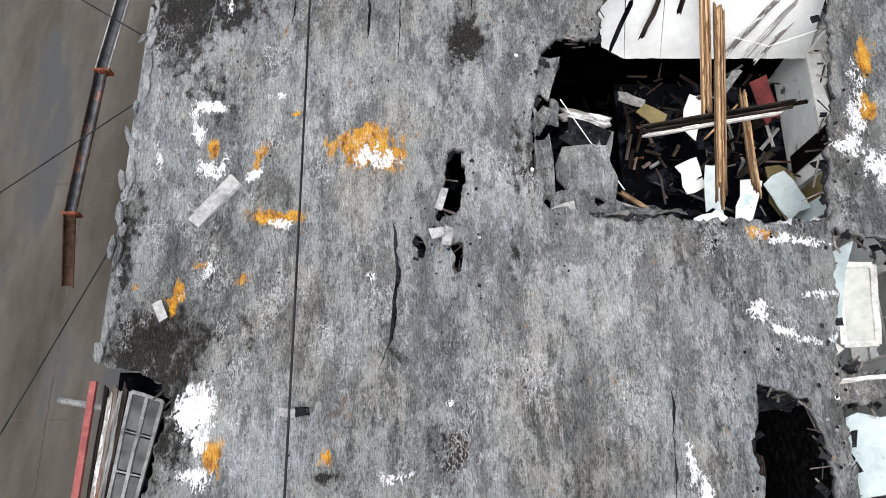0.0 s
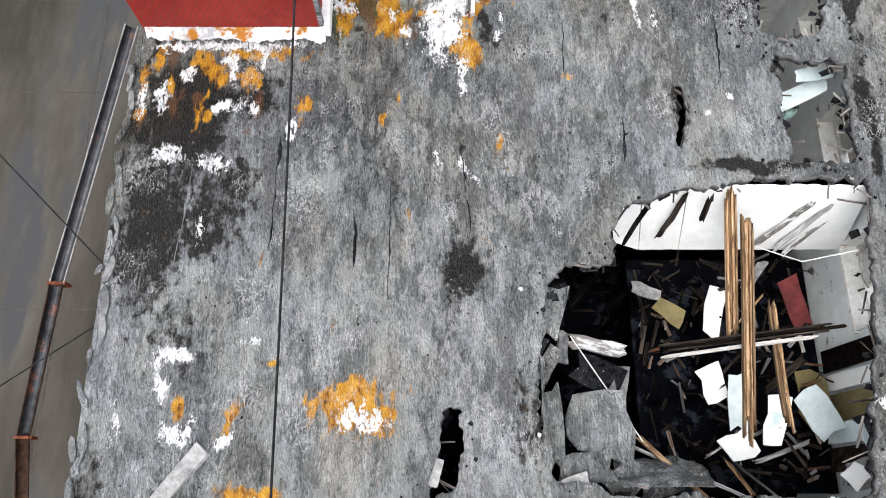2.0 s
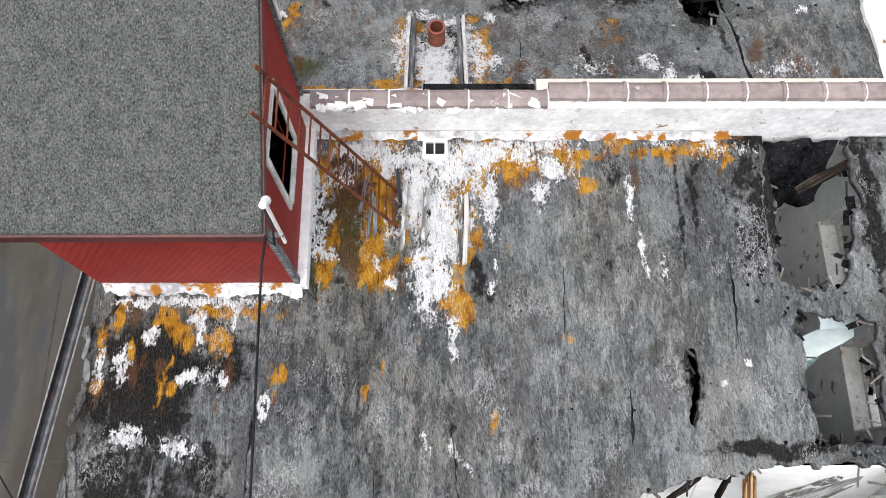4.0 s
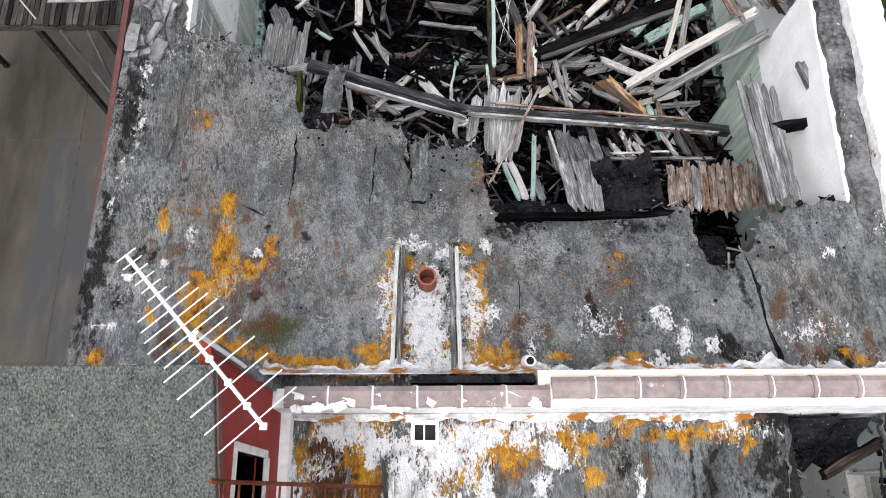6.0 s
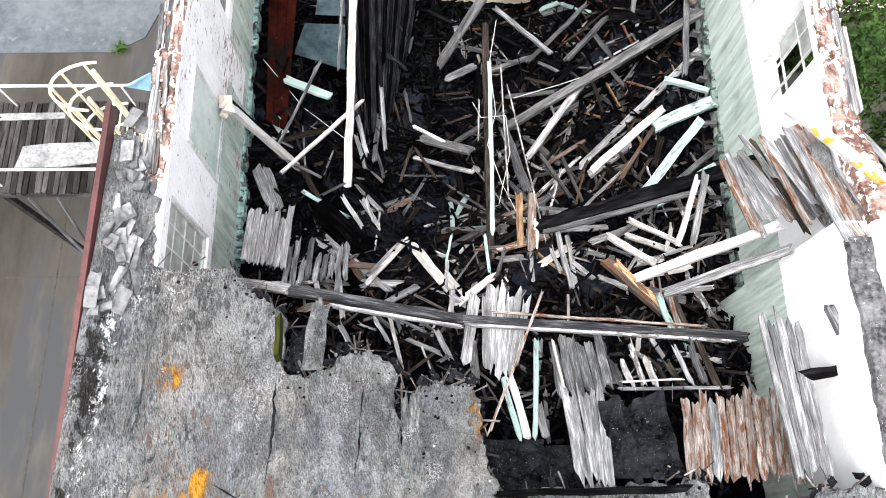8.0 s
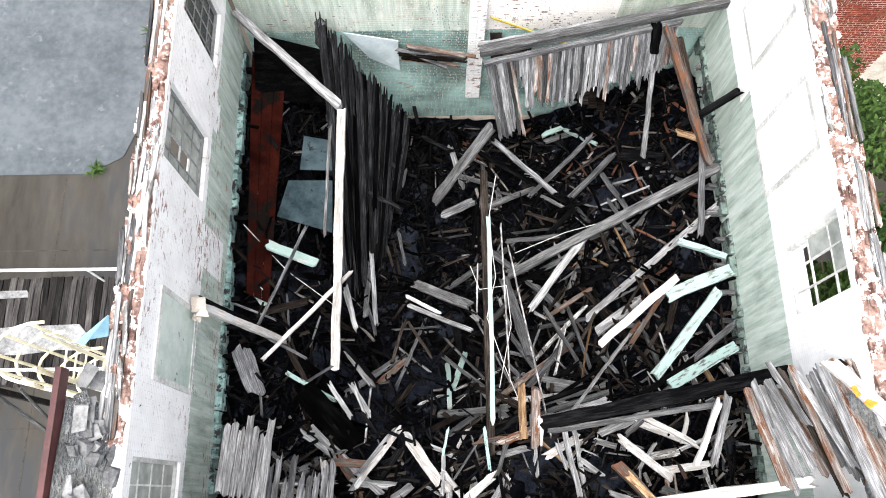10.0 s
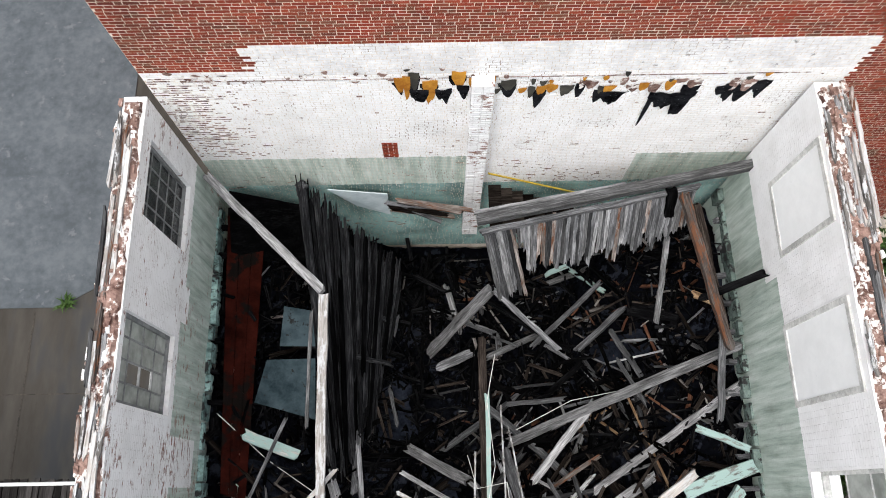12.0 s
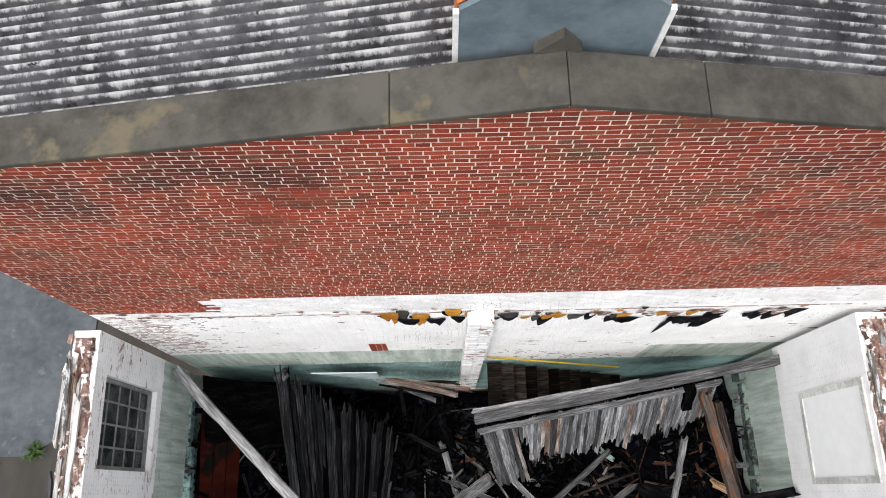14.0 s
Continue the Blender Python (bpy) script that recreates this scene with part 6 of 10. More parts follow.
timber((3.71, 19.26, 5.45), (4.60, 18.39, 5.30), 0.12, 0.060, "tan")
timber((0.34, 17.98, 5.45), (0.65, 17.38, 5.30), 0.10, 0.060, "grey")
timber((-0.07, 18.20, 5.45), (0.55, 17.80, 5.30), 0.05, 0.030, "pale")
timber((2.91, 17.55, 5.45), (3.10, 16.95, 5.30), 0.20, 0.060, "grey")
timber((3.33, 17.75, 5.45), (3.51, 16.95, 5.30), 0.20, 0.060, "grey")
timber((5.11, 17.95, 5.45), (5.43, 17.56, 5.30), 0.14, 0.060, "brown")
timber((5.35, 18.16, 5.45), (5.75, 17.66, 5.30), 0.10, 0.060, "brown")
timber((-0.80, 18.20, 5.45), (-0.49, 17.71, 5.30), 0.08, 0.048, "grey")
timber((4.18, 17.95, 5.45), (4.57, 17.35, 5.30), 0.08, 0.048, "grey")
timber((3.04, 20.12, 4.5), (3.21, 18.99, 4.32), 0.09, 0.054, "pale")
timber((3.11, 19.53, 4.5), (3.58, 19.20, 4.32), 0.09, 0.054, "grey")
timber((5.22, 20.34, 4.5), (5.09, 19.78, 4.32), 0.08, 0.048, "white")
timber((4.59, 19.87, 4.5), (4.24, 19.33, 4.32), 0.07, 0.042, "pale")
timber((3.80, 19.87, 4.5), (4.38, 19.69, 4.32), 0.06, 0.036, "pale")
timber((4.90, 19.63, 4.5), (5.65, 19.91, 4.32), 0.07, 0.042, "grey")
timber((2.69, 19.88, 4.5), (2.90, 19.34, 4.32), 0.08, 0.048, "grey")
timber((1.80, 19.89, 4.5), (1.57, 19.24, 4.32), 0.08, 0.048, "grey")
timber((1.36, 20.13, 4.5), (1.46, 19.35, 4.32), 0.06, 0.036, "aqua")
timber((0.69, 20.13, 4.5), (0.57, 19.59, 4.32), 0.05, 0.030, "aqua")
timber((-1.12, 20.99, 4.5), (-0.90, 20.44, 4.32), 0.08, 0.048, "pale")
timber((-2.03, 21.00, 4.5), (-1.38, 21.44, 4.32), 0.05, 0.030, "grey")
timber((-1.58, 21.00, 4.5), (-1.12, 20.32, 4.32), 0.09, 0.054, "pale")

# gap-side boards hanging from the broken edge of the north roof
for i in range(13):
    x = 3.84 + 0.122 * i
    far = rng.uniform(0.86, 1.04)
    near = Vector((x, 15.22 + rng.uniform(-0.1, 0.06), 8.3))
    timber(near, near.lerp(Vector((4.16 + (x - 3.76) * 1.147 + rng.uniform(-0.02, 0.02), 16.6, 7.12)), far), rng.uniform(0.11, 0.15), 0.025, rng.choice(("rusty", "rusty", "rusty", "pale", "pale")), "sheathing_board", rng.uniform(-0.1, 0.1), group="sheathing boards", jag=0.2, tone=rng.uniform(0.55, 1.0))
for i in range(5):
    x = 5.2 + 0.1 * i
    timber((x - 0.02 + 0.03 * i, 17.62 + rng.uniform(-0.2, 0.1), 8.1), (x, 15.2 + rng.uniform(-0.1, 0.1), 8.56), 0.11, 0.03, "pale", "sheathing_board", group="sheathing boards", jag=0.2, tone=(0.5, 0.25, 0.6, 0.35, 0.45)[i])
for i in range(6):
    x = 2.36 + 0.15 * i
    timber((x + 0.03, 17.7 + rng.uniform(-0.2, 0.1), 6.1), (x, 16.5 + rng.uniform(-0.1, 0.15), 6.95), 0.148, 0.03, "grey", "sheathing_board", group="sheathing boards", jag=0.15, tone=rng.uniform(0.45, 0.75))
for i in range(5):
    timber((2.34 + 0.14 * i, 16.62 + rng.uniform(-0.03, 0.06), 7.15), (2.32 + 0.095 * i, 15.14 + rng.uniform(-0.06, 0.02), 8.42), 0.13, 0.02, "pale", "sheathing_board", rng.uniform(-0.08, 0.08), group="sheathing boards", jag=0.3, tone=rng.uniform(0.45, 0.75))
for i in range(6):
    timber((1.24 + 0.15 * i, 18.68 - 0.03 * i + rng.uniform(-0.12, 0.06), 6.27), (1.2 + 0.092 * i, 16.9 + rng.uniform(-0.05, 0.2), 6.33), 0.13, 0.02, "pale", "fallen_board", rng.uniform(-0.1, 0.1), group="white boards under the roof beam", jag=0.25, tone=(0.5, 0.8, 1.0, 0.9, 0.6, 0.8)[i])
timber((1.05, 18.41, 6.1), (0.85, 17.15, 6.3), 0.2, 0.03, "pale", "fallen_board", jag=0.15, tone=0.8)
timber((2.21, 18.4, 6.55), (1.11, 15.87, 7.8), 0.045, 0.04, "rusty", "rusty_strip", tone=0.8)
timber((1.6, 16.95, 6.3), (1.76, 15.84, 7.2), 0.12, 0.04, "white", tone=1.0)
timber((1.47, 16.95, 6.28), (1.63, 15.86, 7.18), 0.09, 0.04, "aqua", tone=0.5)
timber((2.12, 17.66, 6.0), (1.86, 15.86, 7.2), 0.08, 0.05, "aqua", tone=0.7)
timber((2.0, 16.5, 6.6), (2.04, 15.85, 7.15), 0.13, 0.03, "pale", tone=0.7)
timber((2.34, 17.6, 6.3), (2.42, 16.0, 7.4), 0.045, 0.04, "white", tone=0.8)
timber((1.1, 15.06, 8.42), (3.95, 15.1, 8.4), 0.1, 0.14, "char", "roof_batten")
timber((3.18, 16.6, 7.16), (5.0, 16.62, 7.14), 0.05, 0.04, "grey", "roof_batten", tone=0.7)
timber((3.25, 16.72, 7.12), (4.3, 16.76, 7.12), 0.03, 0.03, "white", "roof_batten", tone=0.7)
for i in range(9):
    x = 3.25 + 0.19 * i
    timber((x + rng.uniform(-0.05, 0.05), 17.35 + rng.uniform(-0.2, 0.2), 6.5), (x, 16.6, 7.17), rng.uniform(0.06, 0.13), 0.03, rng.choice(("pale", "grey", "white", "grey", "brown")), "sheathing_board", rng.uniform(-0.2, 0.2), group="sheathing boards", jag=0.25)
for i in range(7):
    timber((-3.03 + 0.122 * i, 20.05 + rng.uniform(-0.1, 0.25), 5.98), (-3.0 + 0.114 * i, 18.98 - 0.03 * i + rng.uniform(-0.05, 0.05), 6.38), 0.118, 0.03, "pale", "floor_board", group="upper floor boards", tone=rng.uniform(0.35, 0.6))
for i in range(9):
    timber((-2.3 + 0.13 * i, 19.4 + rng.uniform(-0.2, 0.3), 5.8), (-2.25 + 0.13 * i, 18.5 + rng.uniform(-0.15, 0.15), 6.5), 0.1, 0.03, "grey", "floor_board", group="upper floor boards", jag=0.2)
hr2 = random.Random(31)
# collapsed eaves on the east side
for i in range(7):
    timber((5.25 + 0.16 * i, 20.5 + rng.uniform(-0.1, 0.1), 7.35), (5.4 + 0.2 * i, 19.1 + rng.uniform(-0.2, 0.2), 7.9), 0.17, 0.03, "pale" if i % 3 else "rusty", "sheathing_board", group="eaves boards", jag=0.08, tone=rng.uniform(0.5, 0.9))
for i in range(5):
    timber((6.05 + 0.14 * i, 20.6 + rng.uniform(-0.1, 0.1), 8.1), (6.15 + 0.16 * i, 18.2 + rng.uniform(-0.3, 0.3), 9.1), 0.16, 0.03, ("pale", "rusty", "rusty", "pale", "pale")[i], "sheathing_board", group="eaves boards", jag=0.1, tone=rng.uniform(0.5, 0.9))
for i in range(16):
    x = 5.35 + 0.1 * i
    a = Vector((x + hr2.uniform(-0.05, 0.05), 20.75 + hr2.uniform(-0.25, 0.1), 7.45 + 0.06 * i))
    timber(a, a + Vector((0.25 + hr2.uniform(-0.1, 0.2), -hr2.uniform(0.8, 2.1), hr2.uniform(0.3, 0.8))), hr2.uniform(0.09, 0.14), 0.025, hr2.choice(("pale", "pale", "rusty", "brown", "pale", "rusty")), "sheathing_board", hr2.uniform(-0.2, 0.2), 0.09, tone=hr2.uniform(0.4, 0.9), group="eaves boards")
fascia = timber((5.8, 20.62, 8.75), (6.86, 19.25, 9.05), 0.2, 0.07, "white", "fascia_board", jag=0.1)
for u, w in ((0.3, 0.12), (0.42, 0.08), (0.72, 0.14), (0.86, 0.16), (0.95, 0.1)):
    q = Vector((5.8, 20.62, 8.75)).lerp(Vector((6.86, 19.25, 9.05)), u) + Vector((-0.05, -0.04, 0.036))
    part("rust_crust", Geo().block((w, 0.09, 0.014), along(q, q + Vector((1.06, -1.37, 0.3))) @ Matrix.Translation((-0.87, 0, 0)), rough=0.03), M_ORANGEWASH, fascia, "ochre rust crust")
timber((4.95, 20.3, 7.0), (4.75, 19.3, 6.0), 0.1, 0.06, "white")
timber((5.1, 20.4, 7.0), (5.0, 19.3, 6.1), 0.12, 0.05, "pale")
timber((5.9, 17.6, 8.65), (6.45, 16.6, 8.3), 0.14, 0.08, "grey", "loose_post")
timber((5.5, 16.6, 8.2), (6.5, 16.75, 8.3), 0.16, 0.14, "char", "wall_beam", jag=0.02)

# collapsed floor hanging by its edge beam against the brick wall
hung = thing("hanging_floor_section", "collapsed grey plank floor hanging from its pale edge beam", "floor section", base=(3.8, 27.6, 5.6))
part("edge_beam", plank_geo(Geo(), (1.45, 27.55, 5.55), (6.6, 28.4, 6.0), 0.18, 0.2, 0, 0.03), M_PALE, hung)
part("edge_strip", plank_geo(Geo(), (1.4, 27.68, 5.6), (4.2, 28.1, 5.85), 0.07, 0.08, 0, 0.03), M_PALE, hung)
part("ledger", plank_geo(Geo(), (1.5, 27.36, 5.4), (5.6, 28.06, 5.78), 0.1, 0.12, 0, 0.06), M_GREY, hung)
part("hanger", plank_geo(Geo(), (5.05, 28.0, 5.85), (5.12, 27.7, 5.2), 0.2, 0.12, 0, 0.05), M_CHAR, hung, "charred bracket block")
n = 58
for i in range(n):
    u = i / (n - 1)
    top = Vector((1.6 + 3.9 * u, 27.42 + 0.66 * u, 5.42 + 0.4 * u))
    drop = rng.uniform(1.05, 1.3) if rng.random() < 0.65 else rng.uniform(0.75, 1.5)
    if u < 0.13:
        drop = rng.uniform(1.65, 1.8)
    elif u < 0.2:
        drop = rng.uniform(0.45, 0.75)
    elif u > 0.93:
        drop *= 0.8
    low = top + Vector((0.05 + rng.uniform(-0.03, 0.03) + (0.2 * drop if u < 0.13 else 0.0), -0.55 * drop, -1.0 * drop))
    part("floor_plank", plank_geo(Geo(), top, low, rng.uniform(0.07, 0.09), 0.025, rng.uniform(-0.12, 0.12), 0.16), (M_GREY, M_PALE, M_GREY, M_RUSTWOOD, M_GREY, M_PALE)[rng.randrange(6)], hung)

# leaning plank partition
lean = thing("leaning_plank_partition", "dark grey plank partition leaning away from the brick wall", "partition", base=(-1.0, 26.5, 3.5))
n = 36
for i in range(n):
    u = i / (n - 1)
    top = Vector((-1.92 + 1.8 * u + rng.uniform(-0.02, 0.02), 28.5 - 0.9 * u, 5.55 - 2.9 * u + rng.uniform(-0.12, 0.08)))
    low = Vector((-1.42 + 0.75 * u + rng.uniform(-0.03, 0.03), 23.2 + 1.3 * u + rng.uniform(-0.7, 0.5), 3.7 - 2.0 * u + rng.uniform(-0.06, 0.06)))
    if u > 0.4 and rng.random() < 0.55:
        low = top.lerp(low, rng.uniform(0.3, 0.85))
    part("partition_plank", plank_geo(Geo(), top, low, rng.uniform(0.1, 0.14), 0.025, -0.95 + rng.uniform(-0.12, 0.12), 0.35, tone=rng.uniform(0.0, 0.55), bow=rng.uniform(-0.04, 0.05)), M_CHAR if i % 5 == 2 else M_SOOTWOOD, lean)
for u0 in (0.25, 0.6):
    a, b = Vector((-1.75, 27.4 - 3.2 * u0, 4.9 - 0.8 * u0)), Vector((-0.3, 27.0 - 2.6 * u0, 2.6 - 0.5 * u0))
    part("rail", plank_geo(Geo(), a + Vector((-0.06, 0, -0.1)), b + Vector((-0.06, 0, -0.1)), 0.1, 0.06, 0, 0.05), M_SOOTWOOD, lean)
part("head_post", plank_geo(Geo(), (-2.05, 28.6, 4.3), (-1.85, 28.35, 5.5), 0.2, 0.16), M_GREY, lean)

# scattered boards
STREWN["on"] = True
for i in range(60):
    x, yy = rng.uniform(-3.4, 6.2), rng.uniform(18.6, 27.8)
    z = heap_z(x, yy) + rng.uniform(0.05, 0.5)
    if -2.6 < x < -0.2 and yy > 23 and rng.random() < 0.6:
        continue
    ang, length = rng.choice((rng.uniform(0, math.tau), rng.gauss(0.7, 0.35), rng.gauss(2.3, 0.5))), rng.uniform(0.4, 1.7)
    d = Vector((math.cos(ang), math.sin(ang), rng.uniform(-0.35, 0.35))) * length / 2
    c = Vector((x, yy, z))
    kind = rng.choice(("grey", "grey", "brown", "brown", "char", "char", "pale", "pale"))
    if x < 0.8 and kind in ("rusty", "pale") and rng.random() < 0.5:
        kind = "char"
    timber(c - d, c + d, rng.uniform(0.05, 0.16), rng.uniform(0.025, 0.07), kind, "fallen_plank", rng.uniform(-0.6, 0.6), 0.12)
hrng = random.Random(23)
for k in range(38):
    cx, cy = hrng.uniform(-3.0, 6.0), hrng.uniform(18.8, 27.6)
    if -2.4 < cx < -0.2 and cy > 23.5:
        continue
    lead, dull = hrng.uniform(0, math.pi), hrng.random() < (0.92 if cy > 20.5 and cx < 1.0 else 0.7 if cy > 22 or cx < 0.8 else 0.3)
    for i in range(hrng.randint(3, 7)):
        x, y = cx + hrng.gauss(0, 0.35), cy + hrng.gauss(0, 0.4)
        ang, ln = lead + hrng.gauss(0, 0.28), hrng.choice((hrng.uniform(0.5, 1.1), hrng.uniform(0.9, 2.2)))
        dx, dy = math.cos(ang) * ln / 2, math.sin(ang) * ln / 2
        ends = []
        for s in (-1, 1):
            px, py = min(max(x + s * dx, -3.55), 6.35), min(max(y + s * dy, 18.4), 28.4)
            ends.append((px, py, heap_z(px, py) + hrng.uniform(0.06, 0.4)))
        kind = hrng.choice(("brown", "char", "char")) if dull else hrng.choice(("pale", "pale", "pale", "grey", "grey", "brown", "white", "rusty", "tan", "brown"))
        timber(ends[0], ends[1], hrng.choice((hrng.uniform(0.025, 0.06), hrng.uniform(0.06, 0.15))), hrng.uniform(0.02, 0.06), kind, "fallen_plank", hrng.uniform(-0.5, 0.5), 0.16, bow=hrng.uniform(-0.03, 0.05))
for k in range(34):
    x, y = hrng.uniform(1.2, 6.0), hrng.uniform(20.6, 26.8)
    ang, ln = hrng.choice((hrng.gauss(0.62, 0.2), hrng.gauss(0.62, 0.2), hrng.gauss(2.2, 0.4))), hrng.uniform(1.0, 2.6)
    ends = []
    for s in (-1, 1):
        px, py = min(max(x + s * math.cos(ang) * ln / 2, -3.5), 6.4), min(max(y + s * math.sin(ang) * ln / 2, 18.6), 28.3)
        ends.append((px, py, heap_z(px, py) + hrng.uniform(0.15, 0.6)))
    timber(ends[0], ends[1], hrng.uniform(0.05, 0.16), hrng.uniform(0.04, 0.09), hrng.choice(("brown", "char", "brown", "pale", "grey", "grey", "rusty", "pale", "char")), "fallen_plank", hrng.uniform(-0.5, 0.5), 0.18, bow=hrng.uniform(-0.03, 0.05))
for k in range(16):
    x, y = hrng.uniform(-2.6, 1.2), hrng.uniform(18.6, 19.9)
    ang, ln = hrng.uniform(0, math.pi), hrng.uniform(0.6, 1.4)
    ends = []
    for s in (-1, 1):
        px, py = min(max(x + s * math.cos(ang) * ln / 2, -3.5), 6.4), max(y + s * math.sin(ang) * ln / 2, 18.3)
        ends.append((px, py, heap_z(px, py) + hrng.uniform(0.15, 0.5)))
    timber(ends[0], ends[1], hrng.uniform(0.07, 0.16), 0.04, hrng.choice(("pale", "white", "pale", "rusty")), "fallen_plank", hrng.uniform(-0.5, 0.5), 0.16)
for k in range(14):
    x, y = hrng.uniform(1.0, 5.6), hrng.uniform(18.6, 21.2)
    ang, ln = hrng.choice((hrng.gauss(0.4, 0.3), hrng.uniform(0, math.pi))), hrng.uniform(0.6, 1.5)
    ends = []
    for s in (-1, 1):
        px, py = min(x + s * math.cos(ang) * ln / 2, 6.3), max(y + s * math.sin(ang) * ln / 2, 18.3)
        ends.append((px, py, heap_z(px, py) + hrng.uniform(0.15, 0.5)))
    timber(ends[0], ends[1], hrng.uniform(0.08, 0.18), 0.04, hrng.choice(("pale", "white", "pale", "rusty")), "fallen_board", hrng.uniform(-0.5, 0.5), 0.16)
chips = {"chips": Geo(), "black": Geo(), "brown": Geo()}
for i in range(5200):
    x, yy = rng.uniform(-3.6, 6.4), rng.uniform(15.4, 28.3)
    z = heap_z(x, yy) + abs(rng.gauss(0, 0.18))
    length = rng.uniform(0.08, 0.7) * (1.4 if rng.random() < 0.1 else 1)
    m = Matrix.Translation((x, yy, z)) @ Euler((rng.uniform(-0.7, 0.7), rng.uniform(-0.5, 0.5), rng.uniform(0, math.tau))).to_matrix().to_4x4()
    r = rng.random()
    # Chips are black more often in the pit, painting its deep shade.
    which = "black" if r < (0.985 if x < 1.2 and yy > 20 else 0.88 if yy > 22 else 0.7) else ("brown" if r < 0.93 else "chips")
    chips[which].block((length, rng.uniform(0.015, 0.07), rng.uniform(0.01, 0.035)), m)
for i in range(1500):
    x, yy = rng.uniform(-3.6, 6.4), rng.uniform(15.4, 28.3)
    s = rng.uniform(0.04, 0.16)
    m = Matrix.Translation((x, yy, heap_z(x, yy) + 0.3 * s)) @ Euler((rng.uniform(0, 3), rng.uniform(0, 3), rng.uniform(0, 3))).to_matrix().to_4x4()
    chips["black" if rng.random() < 0.8 else "brown"].block((s, s * rng.uniform(0.6, 1), s * rng.uniform(0.4, 0.9)), m, rough=0.25 * s)
bits = {"pale": Geo(), "grey": Geo(), "brown": Geo(), "rust": Geo()}
lrng = random.Random(91)
for i in range(1000):
    x, yy = lrng.uniform(-3.4, 6.3), lrng.uniform(16.5, 28.0)
    # Litter in the pit is thinned and browned, shade put into its colour.
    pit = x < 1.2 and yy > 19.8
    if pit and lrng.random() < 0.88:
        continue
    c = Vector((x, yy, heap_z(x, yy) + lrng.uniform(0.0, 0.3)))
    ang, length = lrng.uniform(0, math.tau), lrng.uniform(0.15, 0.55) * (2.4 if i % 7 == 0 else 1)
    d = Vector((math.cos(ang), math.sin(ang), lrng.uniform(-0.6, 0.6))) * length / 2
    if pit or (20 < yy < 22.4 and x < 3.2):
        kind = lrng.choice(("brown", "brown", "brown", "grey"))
    elif x > 4.3 and yy > 24.3:
        kind = lrng.choice(("rust", "rust", "brown", "grey"))
    elif yy > 22:
        kind = lrng.choice(("pale", "grey", "brown", "brown", "brown", "rust"))
    else:
        kind = lrng.choice(("pale", "grey", "grey", "brown", "brown"))
    plank_geo(bits[kind], c - d, c + d, lrng.choice((lrng.uniform(0.015, 0.04), lrng.uniform(0.04, 0.1))), lrng.uniform(0.012, 0.035), lrng.uniform(-0.8, 0.8), 0.08)
for key, words in (("pale", "short pale broken boards strewn over the heap"), ("grey", "short grey broken boards strewn over the heap"), ("brown", "short damp brown boards strewn over the heap"), ("rust", "short rust-brown boards strewn over the heap")):
    thing("board_litter", words, "broken boards", geo=bits[key], material=M_DAMPRUST if key == "rust" else WOODS[key], kind="stuff")
thing("splinter_litter", "pale grey splinters strewn over the heap", "splinters", geo=chips["chips"], material=M_CHIPS, kind="stuff")
thing("charcoal_litter", "charred black chips, thickest in the pit to carry its shade", "charcoal", geo=chips["black"], material=M_CHAR, kind="stuff")
thing("brown_litter", "damp brown chips strewn over the heap", "splinters", geo=chips["brown"], material=M_BROWN, kind="stuff")

# ---- penthouse on the roof ----
hut = thing("roof_hut", "red-sided roof hut under a sloping grey felt roof", "roof hut", base=(-2.9, 11.1, 9.2))
X0, X1, Y0, Y1 = -4.18, -1.65, 9.95, 12.36
part("south_wall", Geo().box(X0, X1, Y0, Y0 + 0.1, 9.2, 11.62), M_RED, hut)
dots = Geo()
for r in range(30):
    for c in range(26):
        x, z = X0 + 0.06 + 0.098 * c + (0.049 if r % 2 else 0) + rng.uniform(-0.006, 0.006), 9.3 + 0.077 * r + rng.uniform(-0.006, 0.006)
        if x < X1 - 0.05:
            dots.box(x - 0.008, x + 0.008, Y0 - 0.004, Y0 + 0.01, z - 0.013, z + 0.013)
tagged(part("slot_pattern", dots, M_DARKRED, hut, "rows of small dark slots in the siding"), kind="stuff")
EY, EZ = (Y0 + 0.1, 10.72, 11.55, Y1), (9.2, 10.2, 11.45, 11.6)
ring_out = [(EY[0], EZ[0]), (EY[3], EZ[0]), (EY[3], 12.5), (EY[0], EZ[3])]
ring_in = [(EY[1], EZ[1]), (EY[2], EZ[1]), (EY[2], EZ[2]), (EY[1], EZ[2])]
vs = [(x, y, z) for x in (X1 - 0.1, X1) for ring in (ring_out, ring_in) for y, z in ring]
fs = []
for i in range(4):
    j = (i + 1) % 4
    fs += [(8 + i, 8 + j, 12 + j, 12 + i), (j, i, 4 + i, 4 + j), (i, j, 8 + j, 8 + i), (4 + j, 4 + i, 12 + i, 12 + j)]
part("east_wall", Geo().add(vs, fs), M_RED, hut)
part("north_wall", Geo().box(X0, X1 - 0.1, Y1 - 0.3, Y1 - 0.2, 9.2, 12.42), M_RED, hut)
part("west_wall", Geo().box(X0, X0 + 0.1, Y0 + 0.1, Y1 - 0.1, 9.2, 11.65), M_RED, hut)
part("inside_floor", Geo().box(X0 + 0.1, X1 - 0.1, Y0 + 0.1, Y1 - 0.1, 9.22, 9.6), M_ASH, hut)
g = Geo()
g.add([(x, yy, z + dz) for dz in (0, 0.1) for yy, z in ((9.78, 11.6), (12.16, 12.56)) for x in (X0 - 0.12, X1 + 0.08)], BOX_FACES)
bevelled(part("felt_roof", g, M_SHINGLE, hut, "grey-green mineral felt roof"), 0.02, 2)
